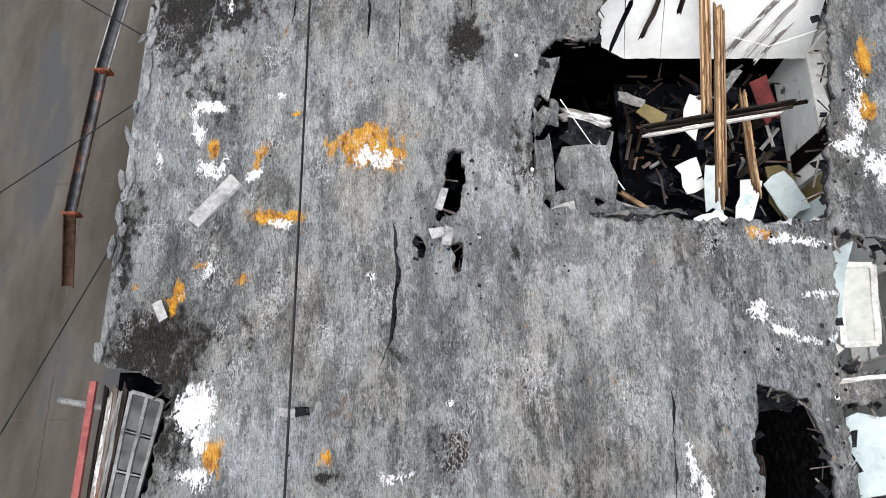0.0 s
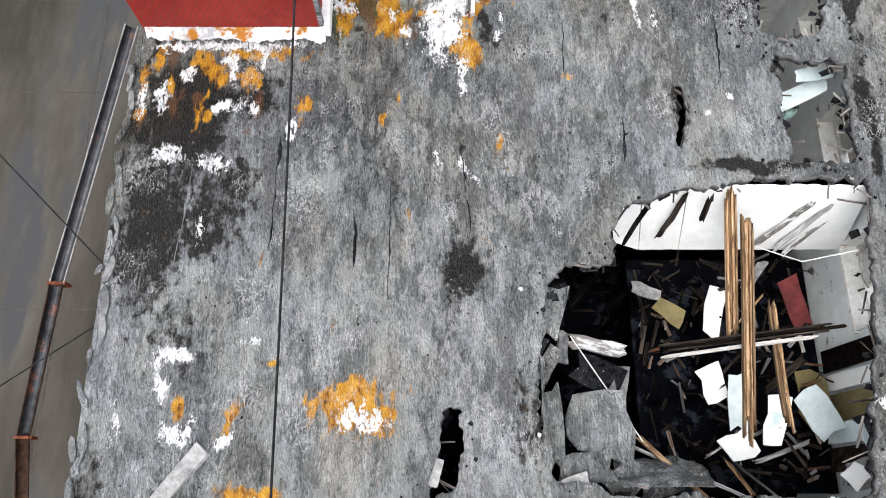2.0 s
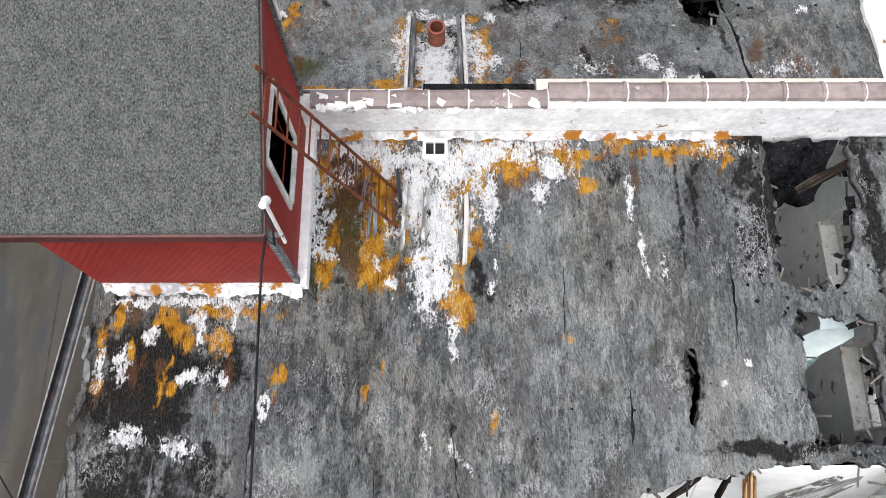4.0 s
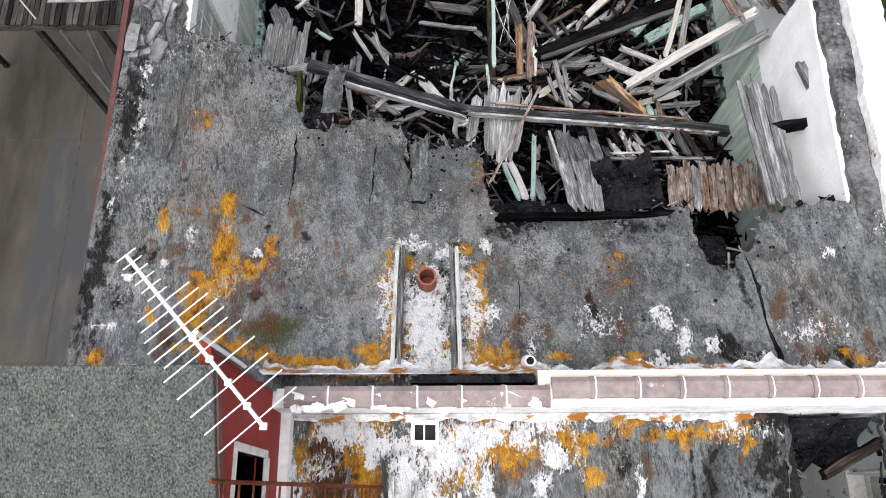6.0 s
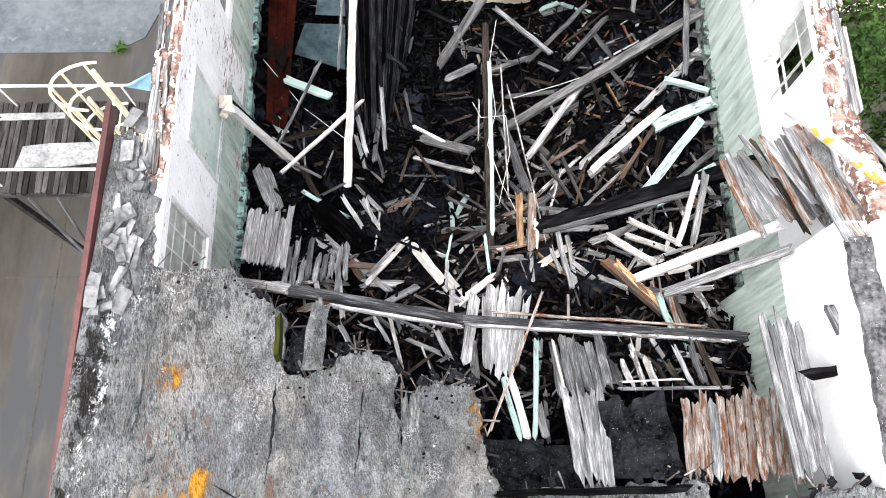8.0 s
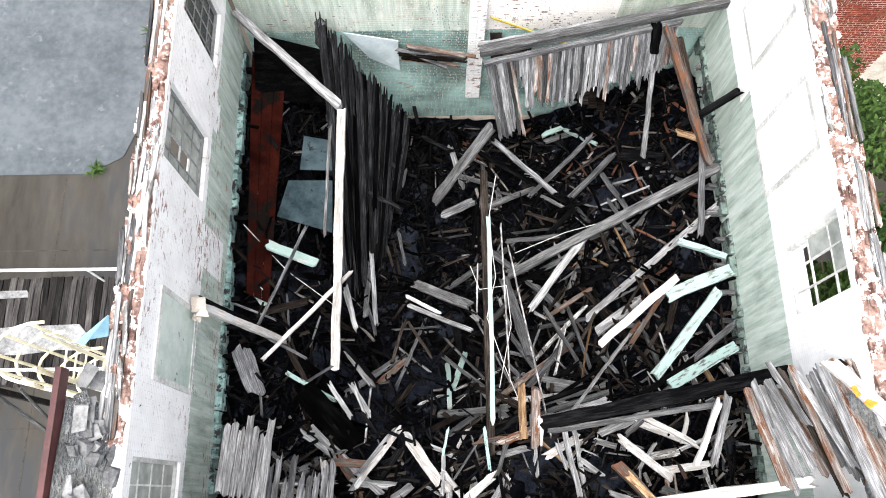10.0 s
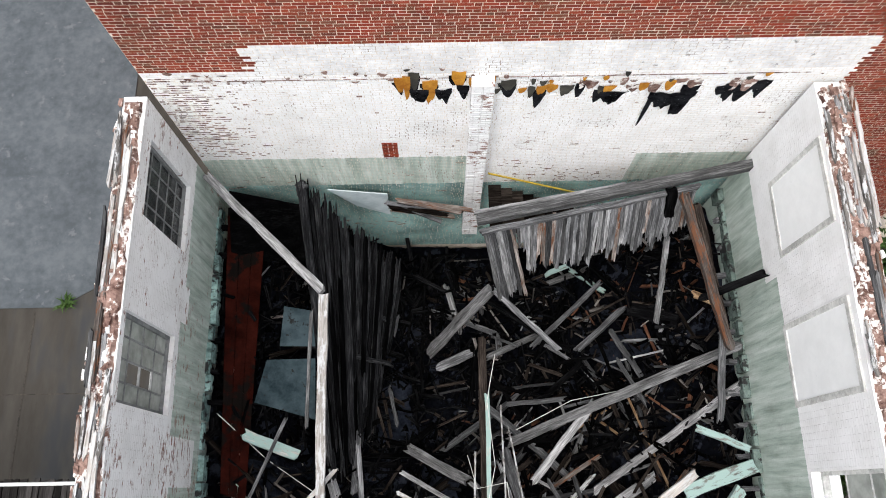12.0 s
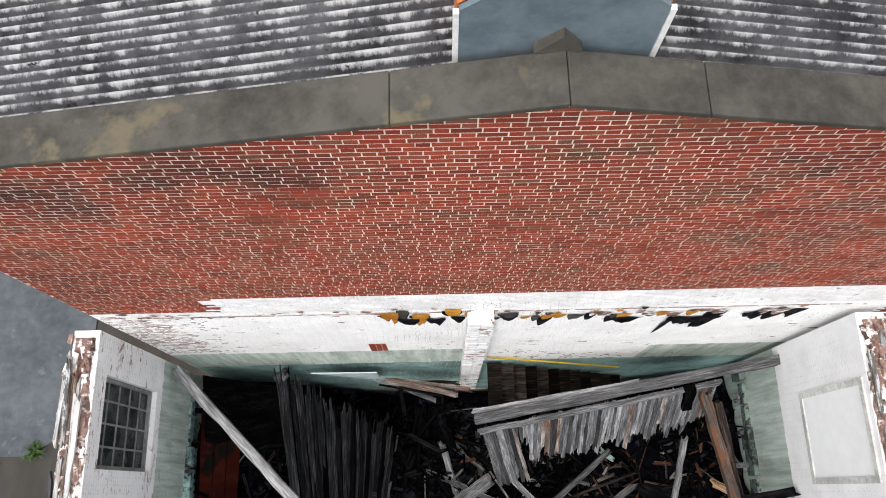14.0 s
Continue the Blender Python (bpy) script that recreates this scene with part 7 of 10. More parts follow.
part("eaves_trim", Geo().add([(x, yy, z + dz) for dz in (-0.1, 0.05) for yy, z in ((9.755, 11.6), (9.78, 11.61)) for x in (X0 - 0.13, X1 + 0.09)], BOX_FACES), M_DARKRED, hut)
part("verge_trim", Geo().add([(x, yy, z + dz) for dz in (-0.08, 0.03) for yy, z in ((9.78, 11.62), (12.18, 12.58)) for x in (X1 + 0.08, X1 + 0.1)], BOX_FACES), M_DARKRED, hut)
part("base_board", Geo().box(X1, X1 + 0.12, Y0 - 0.05, Y1, 9.2, 9.42), M_WHITEPAINT, hut, "flaking white base board")
part("corner_post", Geo().box(X1 - 0.02, X1 + 0.04, Y0 - 0.04, Y0 + 0.05, 9.42, 11.6), M_GREY, hut, "bare grey corner board")
part("corner_post", Geo().box(X1 - 0.02, X1 + 0.04, Y1 - 0.05, Y1 + 0.03, 9.42, 12.4), M_GREY, hut)
win = part("window_frame", Geo().box(X1 - 0.08, X1 + 0.03, 10.64, 10.72, 10.12, 11.5).box(X1 - 0.08, X1 + 0.03, 11.55, 11.63, 10.12, 11.5).box(X1 - 0.08, X1 + 0.05, 10.72, 11.55, 10.12, 10.2).box(X1 - 0.08, X1 + 0.03, 10.72, 11.55, 11.45, 11.5), M_FRAME, hut, "peeling pale window frame")

ladder = thing("rusty_ladder", "rusty steel ladder leaning on the roof hut", "ladder", base=(-0.4, 11.0, 9.25))
foot, head = Vector((-0.4, 11.25, 9.25)), Vector((-1.6, 11.25, 12.35))
for dy in (0, -0.5):
    part("rail", Geo().tube(foot + Vector((0, dy, 0)), head + Vector((0, dy, 0)), 0.02), M_RUST, ladder)
for i in range(15):
    p = foot.lerp(head, (i + 0.6) / 15.5)
    part("rung", Geo().tube(p, p + Vector((0, -0.5, 0)), 0.011, 6), M_RUST, ladder)

for x, y0, y1, k in ((-0.78, 10.55, 11.25, 0.05), (-0.68, 10.6, 11.2, -0.03), (-0.9, 10.9, 11.5, 0.1), (-0.35, 11.0, 11.6, -0.06)):
    timber((x, y0, 9.27), (x + k, y1, 9.29), 0.05, 0.03, "grey", "loose_lath", jag=0.1, group="laths on the roof")
antenna = thing("tv_antenna", "bright aluminium aerial with many thin cross rods", "antenna", base=(-1.55, 12.3, 12.6))
tip, tail = Vector((-2.2, 12.95, 13.12)), Vector((-1.0, 11.6, 13.15))
part("boom", Geo().tube(tip, tail, 0.016), M_ALU, antenna)
part("mast", Geo().tube((-1.58, 12.32, 11.6), (-1.58, 12.32, 13.15), 0.02), M_ALU, antenna)
side = (tail - tip).normalized().cross(Vector((0, 0, 1)))
for i in range(22):
    u = i / 21
    half = 0.09 if u < 0.25 else (0.34 - 0.12 * abs(u - 0.45) / 0.2 if u < 0.55 else 0.36)
    if u > 0.55 and i % 2:
        continue
    p = tip.lerp(tail, u)
    part("cross_rod", Geo().tube(p - side * half, p + side * half, 0.006, 5), M_ALU, antenna)
for u in (0.5, 0.62, 0.75, 0.88, 0.99):
    p = tip.lerp(tail, u)
    part("insulator", Geo().block((0.05, 0.05, 0.04), Matrix.Translation(p)), M_WHITEPIPE, antenna)

mast = thing("service_mast", "white conduit mast with a weatherhead and black loop", "mast", base=(-1.45, 9.9, 9.2))
part("conduit", Geo().tube((-1.49, 9.93, 11.0), (-1.46, 9.93, 12.15), 0.022), M_WHITEPIPE, mast)
part("clip", Geo().box(-1.66, -1.46, 9.91, 9.95, 11.2, 11.25), M_GREYFRAME, mast)
part("weatherhead", Geo().tube((-1.45, 9.95, 12.12), (-1.45, 9.85, 12.24), 0.05, 10, 0.035), M_WHITEPIPE, mast)
part("wire_loop", Geo().path([(-1.45, 9.85, 12.2), (-1.38, 9.7, 12.1), (-1.4, 9.6, 11.85), (-1.46, 9.62, 12.0), (-1.45, 9.3, 12.1)], 0.012), M_BLACK, mast)
cable = Geo()
pts = []
for i in range(17):
    u = i / 16
    pts.append((-1.45 + 0.2 * u, 9.3 - 17 * u, 12.1 - 1.2 * u * (1 - u)))
thing("overhead_cable", "black service cable hanging over the roof", "cable", geo=cable.path(pts, 0.012), material=M_BLACK)

# ---- clay coping on the fire wall ----
cop = thing("wall_coping", "pale clay coping tiles along the fire wall", "coping", base=(2.5, 12.23, 9.96))
x = -1.5
while x < 6.9:
    g = Geo()
    yc, lift = (12.24, 0.0) if x < 1.4 else (12.33, 0.03)
    prof = [(-0.125, 0), (-0.117, 0.06), (-0.055, 0.1), (0.055, 0.1), (0.117, 0.06), (0.125, 0)]
    dz, ln = rng.uniform(-0.006, 0.006) + lift, 0.515
    g.add([(x + dx, yc + py, 9.964 + pz * k + dz) for dx, k in ((0, 1.0), (ln - 0.07, 1.0)) for py, pz in prof], [(i, i + 1, i + 7, i + 6) for i in range(5)] + [(5, 4, 3, 2, 1, 0), (6, 7, 8, 9, 10, 11), (0, 6, 11, 5)])
    tile = part("coping_tile", g, M_CLAY, cop)
    g = Geo()
    g.add([(x + dx, yc + py * 1.08, 9.964 + pz * 1.15 + dz) for dx in (ln - 0.07, ln - 0.022) for py, pz in prof], [(i, i + 1, i + 7, i + 6) for i in range(5)] + [(5, 4, 3, 2, 1, 0), (6, 7, 8, 9, 10, 11)])
    part("collar", g, M_CLAY, tile)
    g = Geo()
    g.add([(x + dx, yc + py * 1.03, 9.964 + pz * 1.05 + dz) for dx in (ln - 0.022, ln - 0.002) for py, pz in prof], [(i, i + 1, i + 7, i + 6) for i in range(5)] + [(5, 4, 3, 2, 1, 0), (6, 7, 8, 9, 10, 11)])
    part("mortar_joint", g, M_WHITEPAINT, tile, "white mortar joint")
    x += ln
part("coping_bed", Geo().box(1.44, 6.9, 12.34, 12.54, 9.5, 9.99), M_BED, cop, "pale cream bedding along the coping")
# Solid black strip: paints the shade of the crack behind the tiles.
part("coping_gap", Geo().box(-0.05, 1.42, 12.40, 12.48, 9.6, 9.97), M_TORN, cop, "black strip painting the shade in the gap behind the coping")
lime = Geo()
for i in range(70):
    x = min(rng.uniform(-1.5, 1.5), rng.uniform(-1.5, 3.0))
    m = Matrix.Translation((x, 12.12 + rng.uniform(-0.03, 0.16), 10.0 + rng.uniform(-0.06, 0.07))) @ Euler((0.4, rng.uniform(-0.2, 0.2), rng.uniform(-0.5, 0.5))).to_matrix().to_4x4()
    lime.block((rng.uniform(0.04, 0.18), rng.uniform(0.03, 0.09), 0.03), m, rough=0.022)
tagged(part("lime_spill", lime, M_WHITEPAINT, cop, "white lime spilt over the coping"), kind="stuff")

def skirting(name, label, x0, x1, top, foot, mat, seed):
    """A ragged lime fillet between the wall and the felt: top(x) and foot(x) give (y, z)."""
    n = int((x1 - x0) / 0.035)
    vs = []
    for i in range(n + 1):
        x = x0 + (x1 - x0) * i / n
        r = max(0.05, 0.5 + 0.9 * smooth_noise(x, 0, 1.7, seed) + 0.4 * smooth_noise(x, 0, 5.0, seed + 1) + 0.2 * smooth_noise(x, 0, 15.0, seed + 2))
        (ya, za), (yb, zb) = top(x), foot(x, r)
        for v in (0.0, 0.4, 0.75, 1.0):
            vs.append((x, ya + (yb - ya) * v, za + (zb - za) * (1 - (1 - v) ** 1.6) + 0.012 * smooth_noise(x, v, 9.0, seed)))
    fs = [(4 * i + j, 4 * i + 4 + j, 4 * i + 5 + j, 4 * i + 1 + j) for i in range(n) for j in range(3)]
    ob = thing(name, label, "skirting", geo=Geo().add(vs, fs), material=mat, kind="structure")
    ob.modifiers.new("thickness", "SOLIDIFY").thickness = 0.012


skirting("skirting_south", "flaking white lime fillet along the foot of the fire wall", -1.6, 4.2, lambda x: (12.112, 9.36), lambda x, r: (12.1 - 0.12 * r, 9.226), M_LIME, 3.0)
skirting("skirting_hut", "flaking white lime splashed along the foot of the hut", -4.15, -1.6, lambda x: (9.948, 9.36), lambda x, r: (9.92 - 0.22 * r, 9.228), M_LIME, 53.0)
skirting("skirting_north", "grey-white lime fillet behind the coping", -1.9, 6.3, lambda x: (12.56, 9.7), lambda x, r: (12.62 + 0.2 * r, north_roof_z(x, 12.7) + 0.02), M_LIME, 23.0)
# chimney stub, vents and curbs by the fire wall
pipe = thing("clay_vent_pipe", "red clay vent pipe standing on the roof", "vent pipe", base=(0.13, 13.95, 8.7))
g = Geo()
n = 20
g.add([(0.13 + r * math.cos(i * math.tau / n), 13.95 + r * math.sin(i * math.tau / n), z) for r, z in ((0.13, 8.6), (0.13, 9.12), (0.1, 9.12), (0.1, 8.7)) for i in range(n)], [(k * n + i, k * n + (i + 1) % n, (k + 1) * n + (i + 1) % n, (k + 1) * n + i) for k in range(3) for i in range(n)])
part("pipe_body", g, M_PIPECLAY, pipe)
part("pipe_soot", Geo().tube((0.13, 13.95, 8.7), (0.13, 13.95, 8.74), 0.1, 20), M_PIPECLAY, pipe)
for x, m in ((-0.3, M_WHITEWOOD), (-0.22, M_GREY), (0.47, M_GREY), (0.55, M_WHITEWOOD)):
    timber((x, 12.5, 9.47), (x, 14.55, north_roof_z(x, 14.55) + 0.07), 0.055, 0.1, "white" if m is M_WHITEWOOD else ("grey" if m is M_GREY else "aqua"), "roof_curb", group="roof curbs", jag=0.04)
small = thing("small_vent_pipe", "short white vent pipe, its shaded mouth a black disc", "vent pipe", base=(1.43, 12.75, 9.3))
part("collar", Geo().tube((1.43, 12.75, 9.25), (1.43, 12.75, 9.42), 0.11, 14, 0.07), M_WHITEPIPE, small)
# Black disc in place of a bore: the pipe's inner shade as colour.
part("mouth", Geo().tube((1.43, 12.75, 9.4), (1.43, 12.75, 9.425), 0.05, 14), M_BLACK, small)
box = thing("square_flue", "white coated flue, its shaded opening a square black plate", "flue", base=(0.1, 11.88, 9.2))
part("rim", wall_boxes(Geo(), "x", 11.74, 11.8, -0.06, 0.28, 9.18, 9.27, []).box(-0.06, 0.28, 11.99, 12.04, 9.18, 9.27).box(-0.06, -0.02, 11.8, 11.99, 9.18, 9.27).box(0.24, 0.28, 11.8, 11.99, 9.18, 9.27), M_WHITEPAINT, box)
# Black plate in place of a shaft, painting the dark of the flue.
part("opening", Geo().box(-0.02, 0.24, 11.8, 11.99, 9.18, 9.215), M_BLACK, box)
part("bar", Geo().box(0.09, 0.11, 11.8, 11.99, 9.25, 9.265), M_WHITEPIPE, box)
for x, y0, y1 in ((-0.32, 10.4, 11.4), (0.5, 10.2, 11.2), (0.42, 10.25, 11.2), (-0.05, 10.5, 11.3)):
    timber((x, y0, 9.27), (x + 0.03, y1, 9.28), 0.06, 0.08, "white", "roof_curb", group="roof curbs", jag=0.05)

# ---- holes in the south roof: what shows below ----
def torn_wall(name, label, top, low, mat, thick=0.03):
    """An upright board face between a ragged upper and a ragged lower edge."""
    n = len(top)
    vs = [(x, y, z) for x, y, z in top] + [(x, y, z) for x, y, z in low] + [(x, y + thick, z) for x, y, z in top] + [(x, y + thick, z) for x, y, z in low]
    fs = []
    for i in range(n - 1):
        fs += [(i, n + i, n + i + 1, i + 1), (2 * n + i, 2 * n + i + 1, 3 * n + i + 1, 3 * n + i), (i, i + 1, 2 * n + i + 1, 2 * n + i), (n + i, 3 * n + i, 3 * n + i + 1, n + i + 1)]
    fs += [(0, 2 * n, 3 * n, n), (n - 1, 2 * n - 1, 4 * n - 1, 3 * n - 1)]
    return thing(name, label, "wall", geo=Geo().add(vs, fs), material=mat, kind="structure")


def partition_run(u0, u1, dip):
    top, low = [], []
    n = 14
    for i in range(n + 1):
        u = u0 + (u1 - u0) * i / n
        x = 2.35 + 3.6 * u
        d = 0.12 * smooth_noise(x, 0, 5.0, 17) + 0.08 * smooth_noise(x, 0, 16.0, 18)
        top.append((x, 7.66, 8.98 + 0.4 * min(d, 0.05) - dip))
        s = 0.35 * max(0, 1 - u / 0.12)
        low.append((x + 0.3 + 0.02 * d, 7.3, 7.35 + s + 0.15 * d))
    return top, low


for u0, u1, dip in ((0.0, 0.128, 0.12), (0.13, 0.298, 0.05), (0.3, 0.62, 0.0), (0.62, 0.8, 0.0), (0.802, 1.0, 0.02)):
    torn_wall("partition_north", "torn white plasterboard partition below the roof hole", *partition_run(u0, u1, dip), M_WHITEBOARD)
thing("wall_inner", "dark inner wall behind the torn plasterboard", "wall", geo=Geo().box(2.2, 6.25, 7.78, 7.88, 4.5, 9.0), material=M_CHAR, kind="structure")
# Pale and brown laths; the char strip paints the dark of a slanting gap.
for i, (xa, za, xb, zb, kind) in enumerate(((2.98, 8.55, 2.8, 7.55, "char"), (3.42, 8.9, 3.25, 7.9, "brown"), (3.75, 8.95, 3.68, 8.5, "brown"), (5.3, 8.7, 4.75, 7.5, "white"), (5.6, 8.6, 5.1, 7.5, "pale"), (5.8, 8.3, 5.3, 7.4, "white"))):
    timber((xa, 7.58, za), (xb, 7.3 - 0.02 * i, zb), 0.08, 0.03, kind, "hanging_lath", jag=0.12, group="laths at the partition")


def split_joist(a, b, w, t, kind, strands=5):
    """A joist split along its grain into strands of unequal length."""
    a, b = Vector(a), Vector(b)
    side = (b - a).cross(Vector((0, 0, 1))).normalized()
    ob = thing("hanging_joist", LABELS[kind], "joist", (a + b) / 2, group="hanging joists")
    for i in range(strands):
        s = side * w * ((i + 0.5) / strands - 0.5) + Vector((0, 0, rng.uniform(-0.3, 0.3) * t))
        p, q = a.lerp(b, rng.uniform(-0.02, 0.05)), b.lerp(a, rng.uniform(-0.04, 0.1))
        part("strand", plank_geo(Geo(), p + s, q + s, w / strands * rng.uniform(0.9, 1.25), t * rng.uniform(0.6, 1.0), rng.uniform(-0.15, 0.15), 0.12, bow=rng.uniform(-0.015, 0.015)), WOODS[kind], ob)
    return ob


split_joist((4.0, 7.66, 8.97), (4.15, 5.74, 8.0), 0.14, 0.1, "tan")
split_joist((4.2, 7.3, 8.9), (4.24, 4.35, 7.9), 0.15, 0.1, "tan", 6)
split_joist((3.1, 5.62, 7.95), (5.5, 5.85, 8.4), 0.1, 0.09, "brown", 4)
timber((3.15, 5.5, 7.95), (5.2, 5.72, 8.3), 0.05, 0.05, "white", "hanging_joist", jag=0.15)
split_joist((4.75, 6.3, 8.0), (4.8, 4.5, 7.9), 0.11, 0.09, "tan", 4)
timber((1.75, 5.65, 8.4), (2.55, 5.5, 8.35), 0.2, 0.06, "white", "fallen_board")
timber((2.6, 4.4, 8.3), (3.3, 3.55, 8.9), 0.07, 0.05, "tan", "loose_lath")
timber((2.5, 4.3, 8.2), (3.9, 3.55, 8.8), 0.04, 0.04, "pale", "loose_lath")
def panel(name, label, a, b, w, mat, roll=0.0, t=0.02):
    """A broken sheet of board: an irregular outline with thickness."""
    mid = (Vector(a) + Vector(b)) / 2
    length = (Vector(b) - Vector(a)).length
    ring = []
    for u, v in ((-0.5, -0.5), (-0.15, -0.5), (0.2, -0.48), (0.5, -0.45), (0.5, 0.0), (0.46, 0.5), (0.1, 0.46), (-0.2, 0.5), (-0.5, 0.42), (-0.47, 0.0)):
        ring.append((length * (u + rng.uniform(-0.09, 0.09)), w * (v + rng.uniform(-0.1, 0.1))))
    n = len(ring)
    vs = [(x, y, z) for z in (-t / 2, t / 2) for x, y in ring]
    g = Geo().add(vs, [tuple(range(n - 1, -1, -1)), tuple(range(n, 2 * n))] + [(i, (i + 1) % n, n + (i + 1) % n, n + i) for i in range(n)], along(a, b, roll))
    return thing(name, label, "board", mid, g, mat, "broken boards")


BOARDS = [("white", 4.3, 6.4, 7.0, 0.9, 0.34, 70), ("white", 4.2, 5.3, 6.9, 0.55, 0.4, 100), ("blue", 4.45, 5.0, 7.1, 0.8, 0.3, 85), ("white", 4.95, 4.7, 7.2, 0.75, 0.3, 75), ("blue", 5.6, 4.8, 7.2, 0.75, 0.5, 120)]
BOARDS += [("white", 4.35, 4.35, 7.2, 0.45, 0.4, 20), ("olive", 3.6, 6.4, 7.0, 0.5, 0.3, -40), ("olive", 5.75, 5.05, 6.8, 0.9, 0.5, 100), ("red", 5.35, 6.4, 7.5, 0.75, 0.35, 105), ("grey", 5.75, 3.95, 7.9, 0.5, 0.36, 15),
          ("blue", 5.95, 4.3, 8.0, 0.3, 0.45, 80), ("white", 5.5, 3.9, 8.1, 0.3, 0.3, 40), ("grey", 3.3, 6.75, 6.9, 0.5, 0.22, -20), ("grey", 2.35, 4.95, 8.0, 0.5, 0.2, 70), ("brown", 5.3, 6.05, 7.4, 0.7, 0.14, 30), ("grey", 4.9, 6.9, 7.2, 0.6, 0.16, 50), ("brown", 5.2, 5.4, 7.2, 0.9, 0.12, 35)]
BOARD_LOOK = {"white": (M_WHITEBOARD, "white plaster board broken below the roof hole"), "blue": (M_BOARD, "pale blue-grey wall board fallen below the roof hole"), "olive": (M_OLIVE, "olive brown board fallen below the roof hole"),
              "red": (M_DULLRED, "dark red panel leaning inside the roof hole"), "grey": (M_STONE, "grey broken board below the roof hole"), "brown": (M_BROWN, "damp brown board below the roof hole")}
for kind, x, y, z, ln, w, turn in BOARDS:
    d = Vector((math.cos(radians(turn)), math.sin(radians(turn)), rng.uniform(-0.25, 0.25))) * ln / 2
    mat, words = BOARD_LOOK[kind]
    panel("broken_board", words, Vector((x, y, z)) - d, Vector((x, y, z)) + d, w, mat, rng.uniform(-0.3, 0.3))
# loose laths and litter caught inside the hole
for i in range(17):
    east = rng.random() < 0.75
    c = Vector((rng.uniform(4.0, 5.7) if east else rng.uniform(2.2, 4.0), rng.uniform(3.8, 7.2), rng.uniform(6.6, 7.1) if east else rng.uniform(6.3, 6.9)))
    a, ln = rng.choice((rng.gauss(0.5, 0.3), rng.gauss(2.4, 0.4), rng.uniform(0, 3.1))), rng.uniform(0.3, 1.1)
    d = Vector((math.cos(a), math.sin(a), rng.uniform(-0.4, 0.4))) * ln / 2
    timber(c - d, c + d, rng.uniform(0.02, 0.07), 0.02, rng.choice(("pale", "tan", "brown", "grey", "white", "brown", "rusty")), "loose_lath", rng.uniform(-0.5, 0.5), 0.1, group="laths in the roof hole")
for kind, count in (("brown", 150), ("pale", 30), ("rusty", 24)):
    g = Geo()
    for i in range(count):
        x, y = rng.uniform(3.2, 5.9), rng.uniform(3.8, 7.4)
        m = Matrix.Translation((x, y, 6.5 + 0.5 * smooth_noise(x, y, 0.8, 3) + rng.uniform(-0.3, 0.5))) @ Euler((rng.uniform(-0.8, 0.8), rng.uniform(-0.8, 0.8), rng.uniform(0, 6.3))).to_matrix().to_4x4()
        g.block((rng.uniform(0.06, 0.5), rng.uniform(0.012, 0.06), rng.uniform(0.01, 0.03)), m, rough=0.008)
    thing("hole_litter", "broken boards and plaster caught below the roof hole", "litter", geo=g, material=WOODS[kind], kind="stuff")
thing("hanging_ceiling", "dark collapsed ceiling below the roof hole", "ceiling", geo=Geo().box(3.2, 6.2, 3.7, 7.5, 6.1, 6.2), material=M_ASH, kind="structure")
# broken felt slabs slumped beside the hole
for x, y, z, ln, w, turn, tilt, mat in ((2.02, 4.5, 8.82, 0.85, 0.82, 85, 0.1, M_ROOF), (1.8, 3.95, 8.95, 0.65, 0.36, 5, -0.1, M_ROOF), (1.42, 4.45, 8.98, 1.0, 0.24, 92, 0.25, M_ROOF), (2.3, 3.85, 8.78, 0.5, 0.4, 40, 0.2, M_ROOF), (1.47, 5.9, 9.02, 0.7, 0.26, 75, 0.2, M_ROOF),
                                       (2.1, 5.15, 8.6, 0.7, 0.4, -25, 0.3, M_TORN), (2.35, 5.0, 8.55, 0.5, 0.25, 80, 0.5, M_SLATE), (1.4, 5.25, 8.92, 0.5, 0.2, 60, -0.3, M_ROOF), (1.65, 3.78, 9.08, 0.3, 0.2, 20, 0.1, M_STONE), (1.5, 6.15, 8.9, 0.4, 0.3, 10, -0.3, M_TORN), (1.62, 5.5, 8.7, 0.45, 0.16, 85, 0.4, M_SLATE), (2.75, 3.75, 8.8, 0.5, 0.25, 15, 0.5, M_ROOF), (5.4, 4.2, 8.95, 0.7, 0.2, 95, -0.5, M_TORN)):
    d = Vector((math.cos(radians(turn)), math.sin(radians(turn)), rng.uniform(-0.12, 0.12))) * ln / 2
    panel("felt_slab", "broken slab of grey felt roofing slumped at the hole", Vector((x, y, z)) - d, Vector((x, y, z)) + d, w, mat, tilt, 0.05)
for yy, ln in ((0.6, 1.6), (-0.5, 0.9)):
    panel("ceiling_board", "pale blue-grey ceiling board sagging under the roof", (5.0, yy, 8.75), (6.2, yy, 8.9), 1.0, M_CEIL)
panel("ceiling_board", "pale blue-grey ceiling board sagging under the roof", (5.1, 2.0, 8.3), (5.35, 3.4, 8.75), 0.5, M_CEIL, -0.4)
timber((4.9, 1.4, 9.1), (6.2, 1.45, 9.15), 0.18, 0.1, "char", "roof_joist", jag=0.02)
timber((4.9, 1.48, 9.2), (6.2, 1.6, 9.24), 0.06, 0.04, "white", "roof_joist")
timber((3.72, 1.5, 9.05), (3.68, -0.9, 9.05), 0.06, 0.2, "white", "roof_joist")
timber((4.7, 9.8, 9.1), (6.0, 9.72, 9.12), 0.12, 0.1, "grey", "roof_joist")

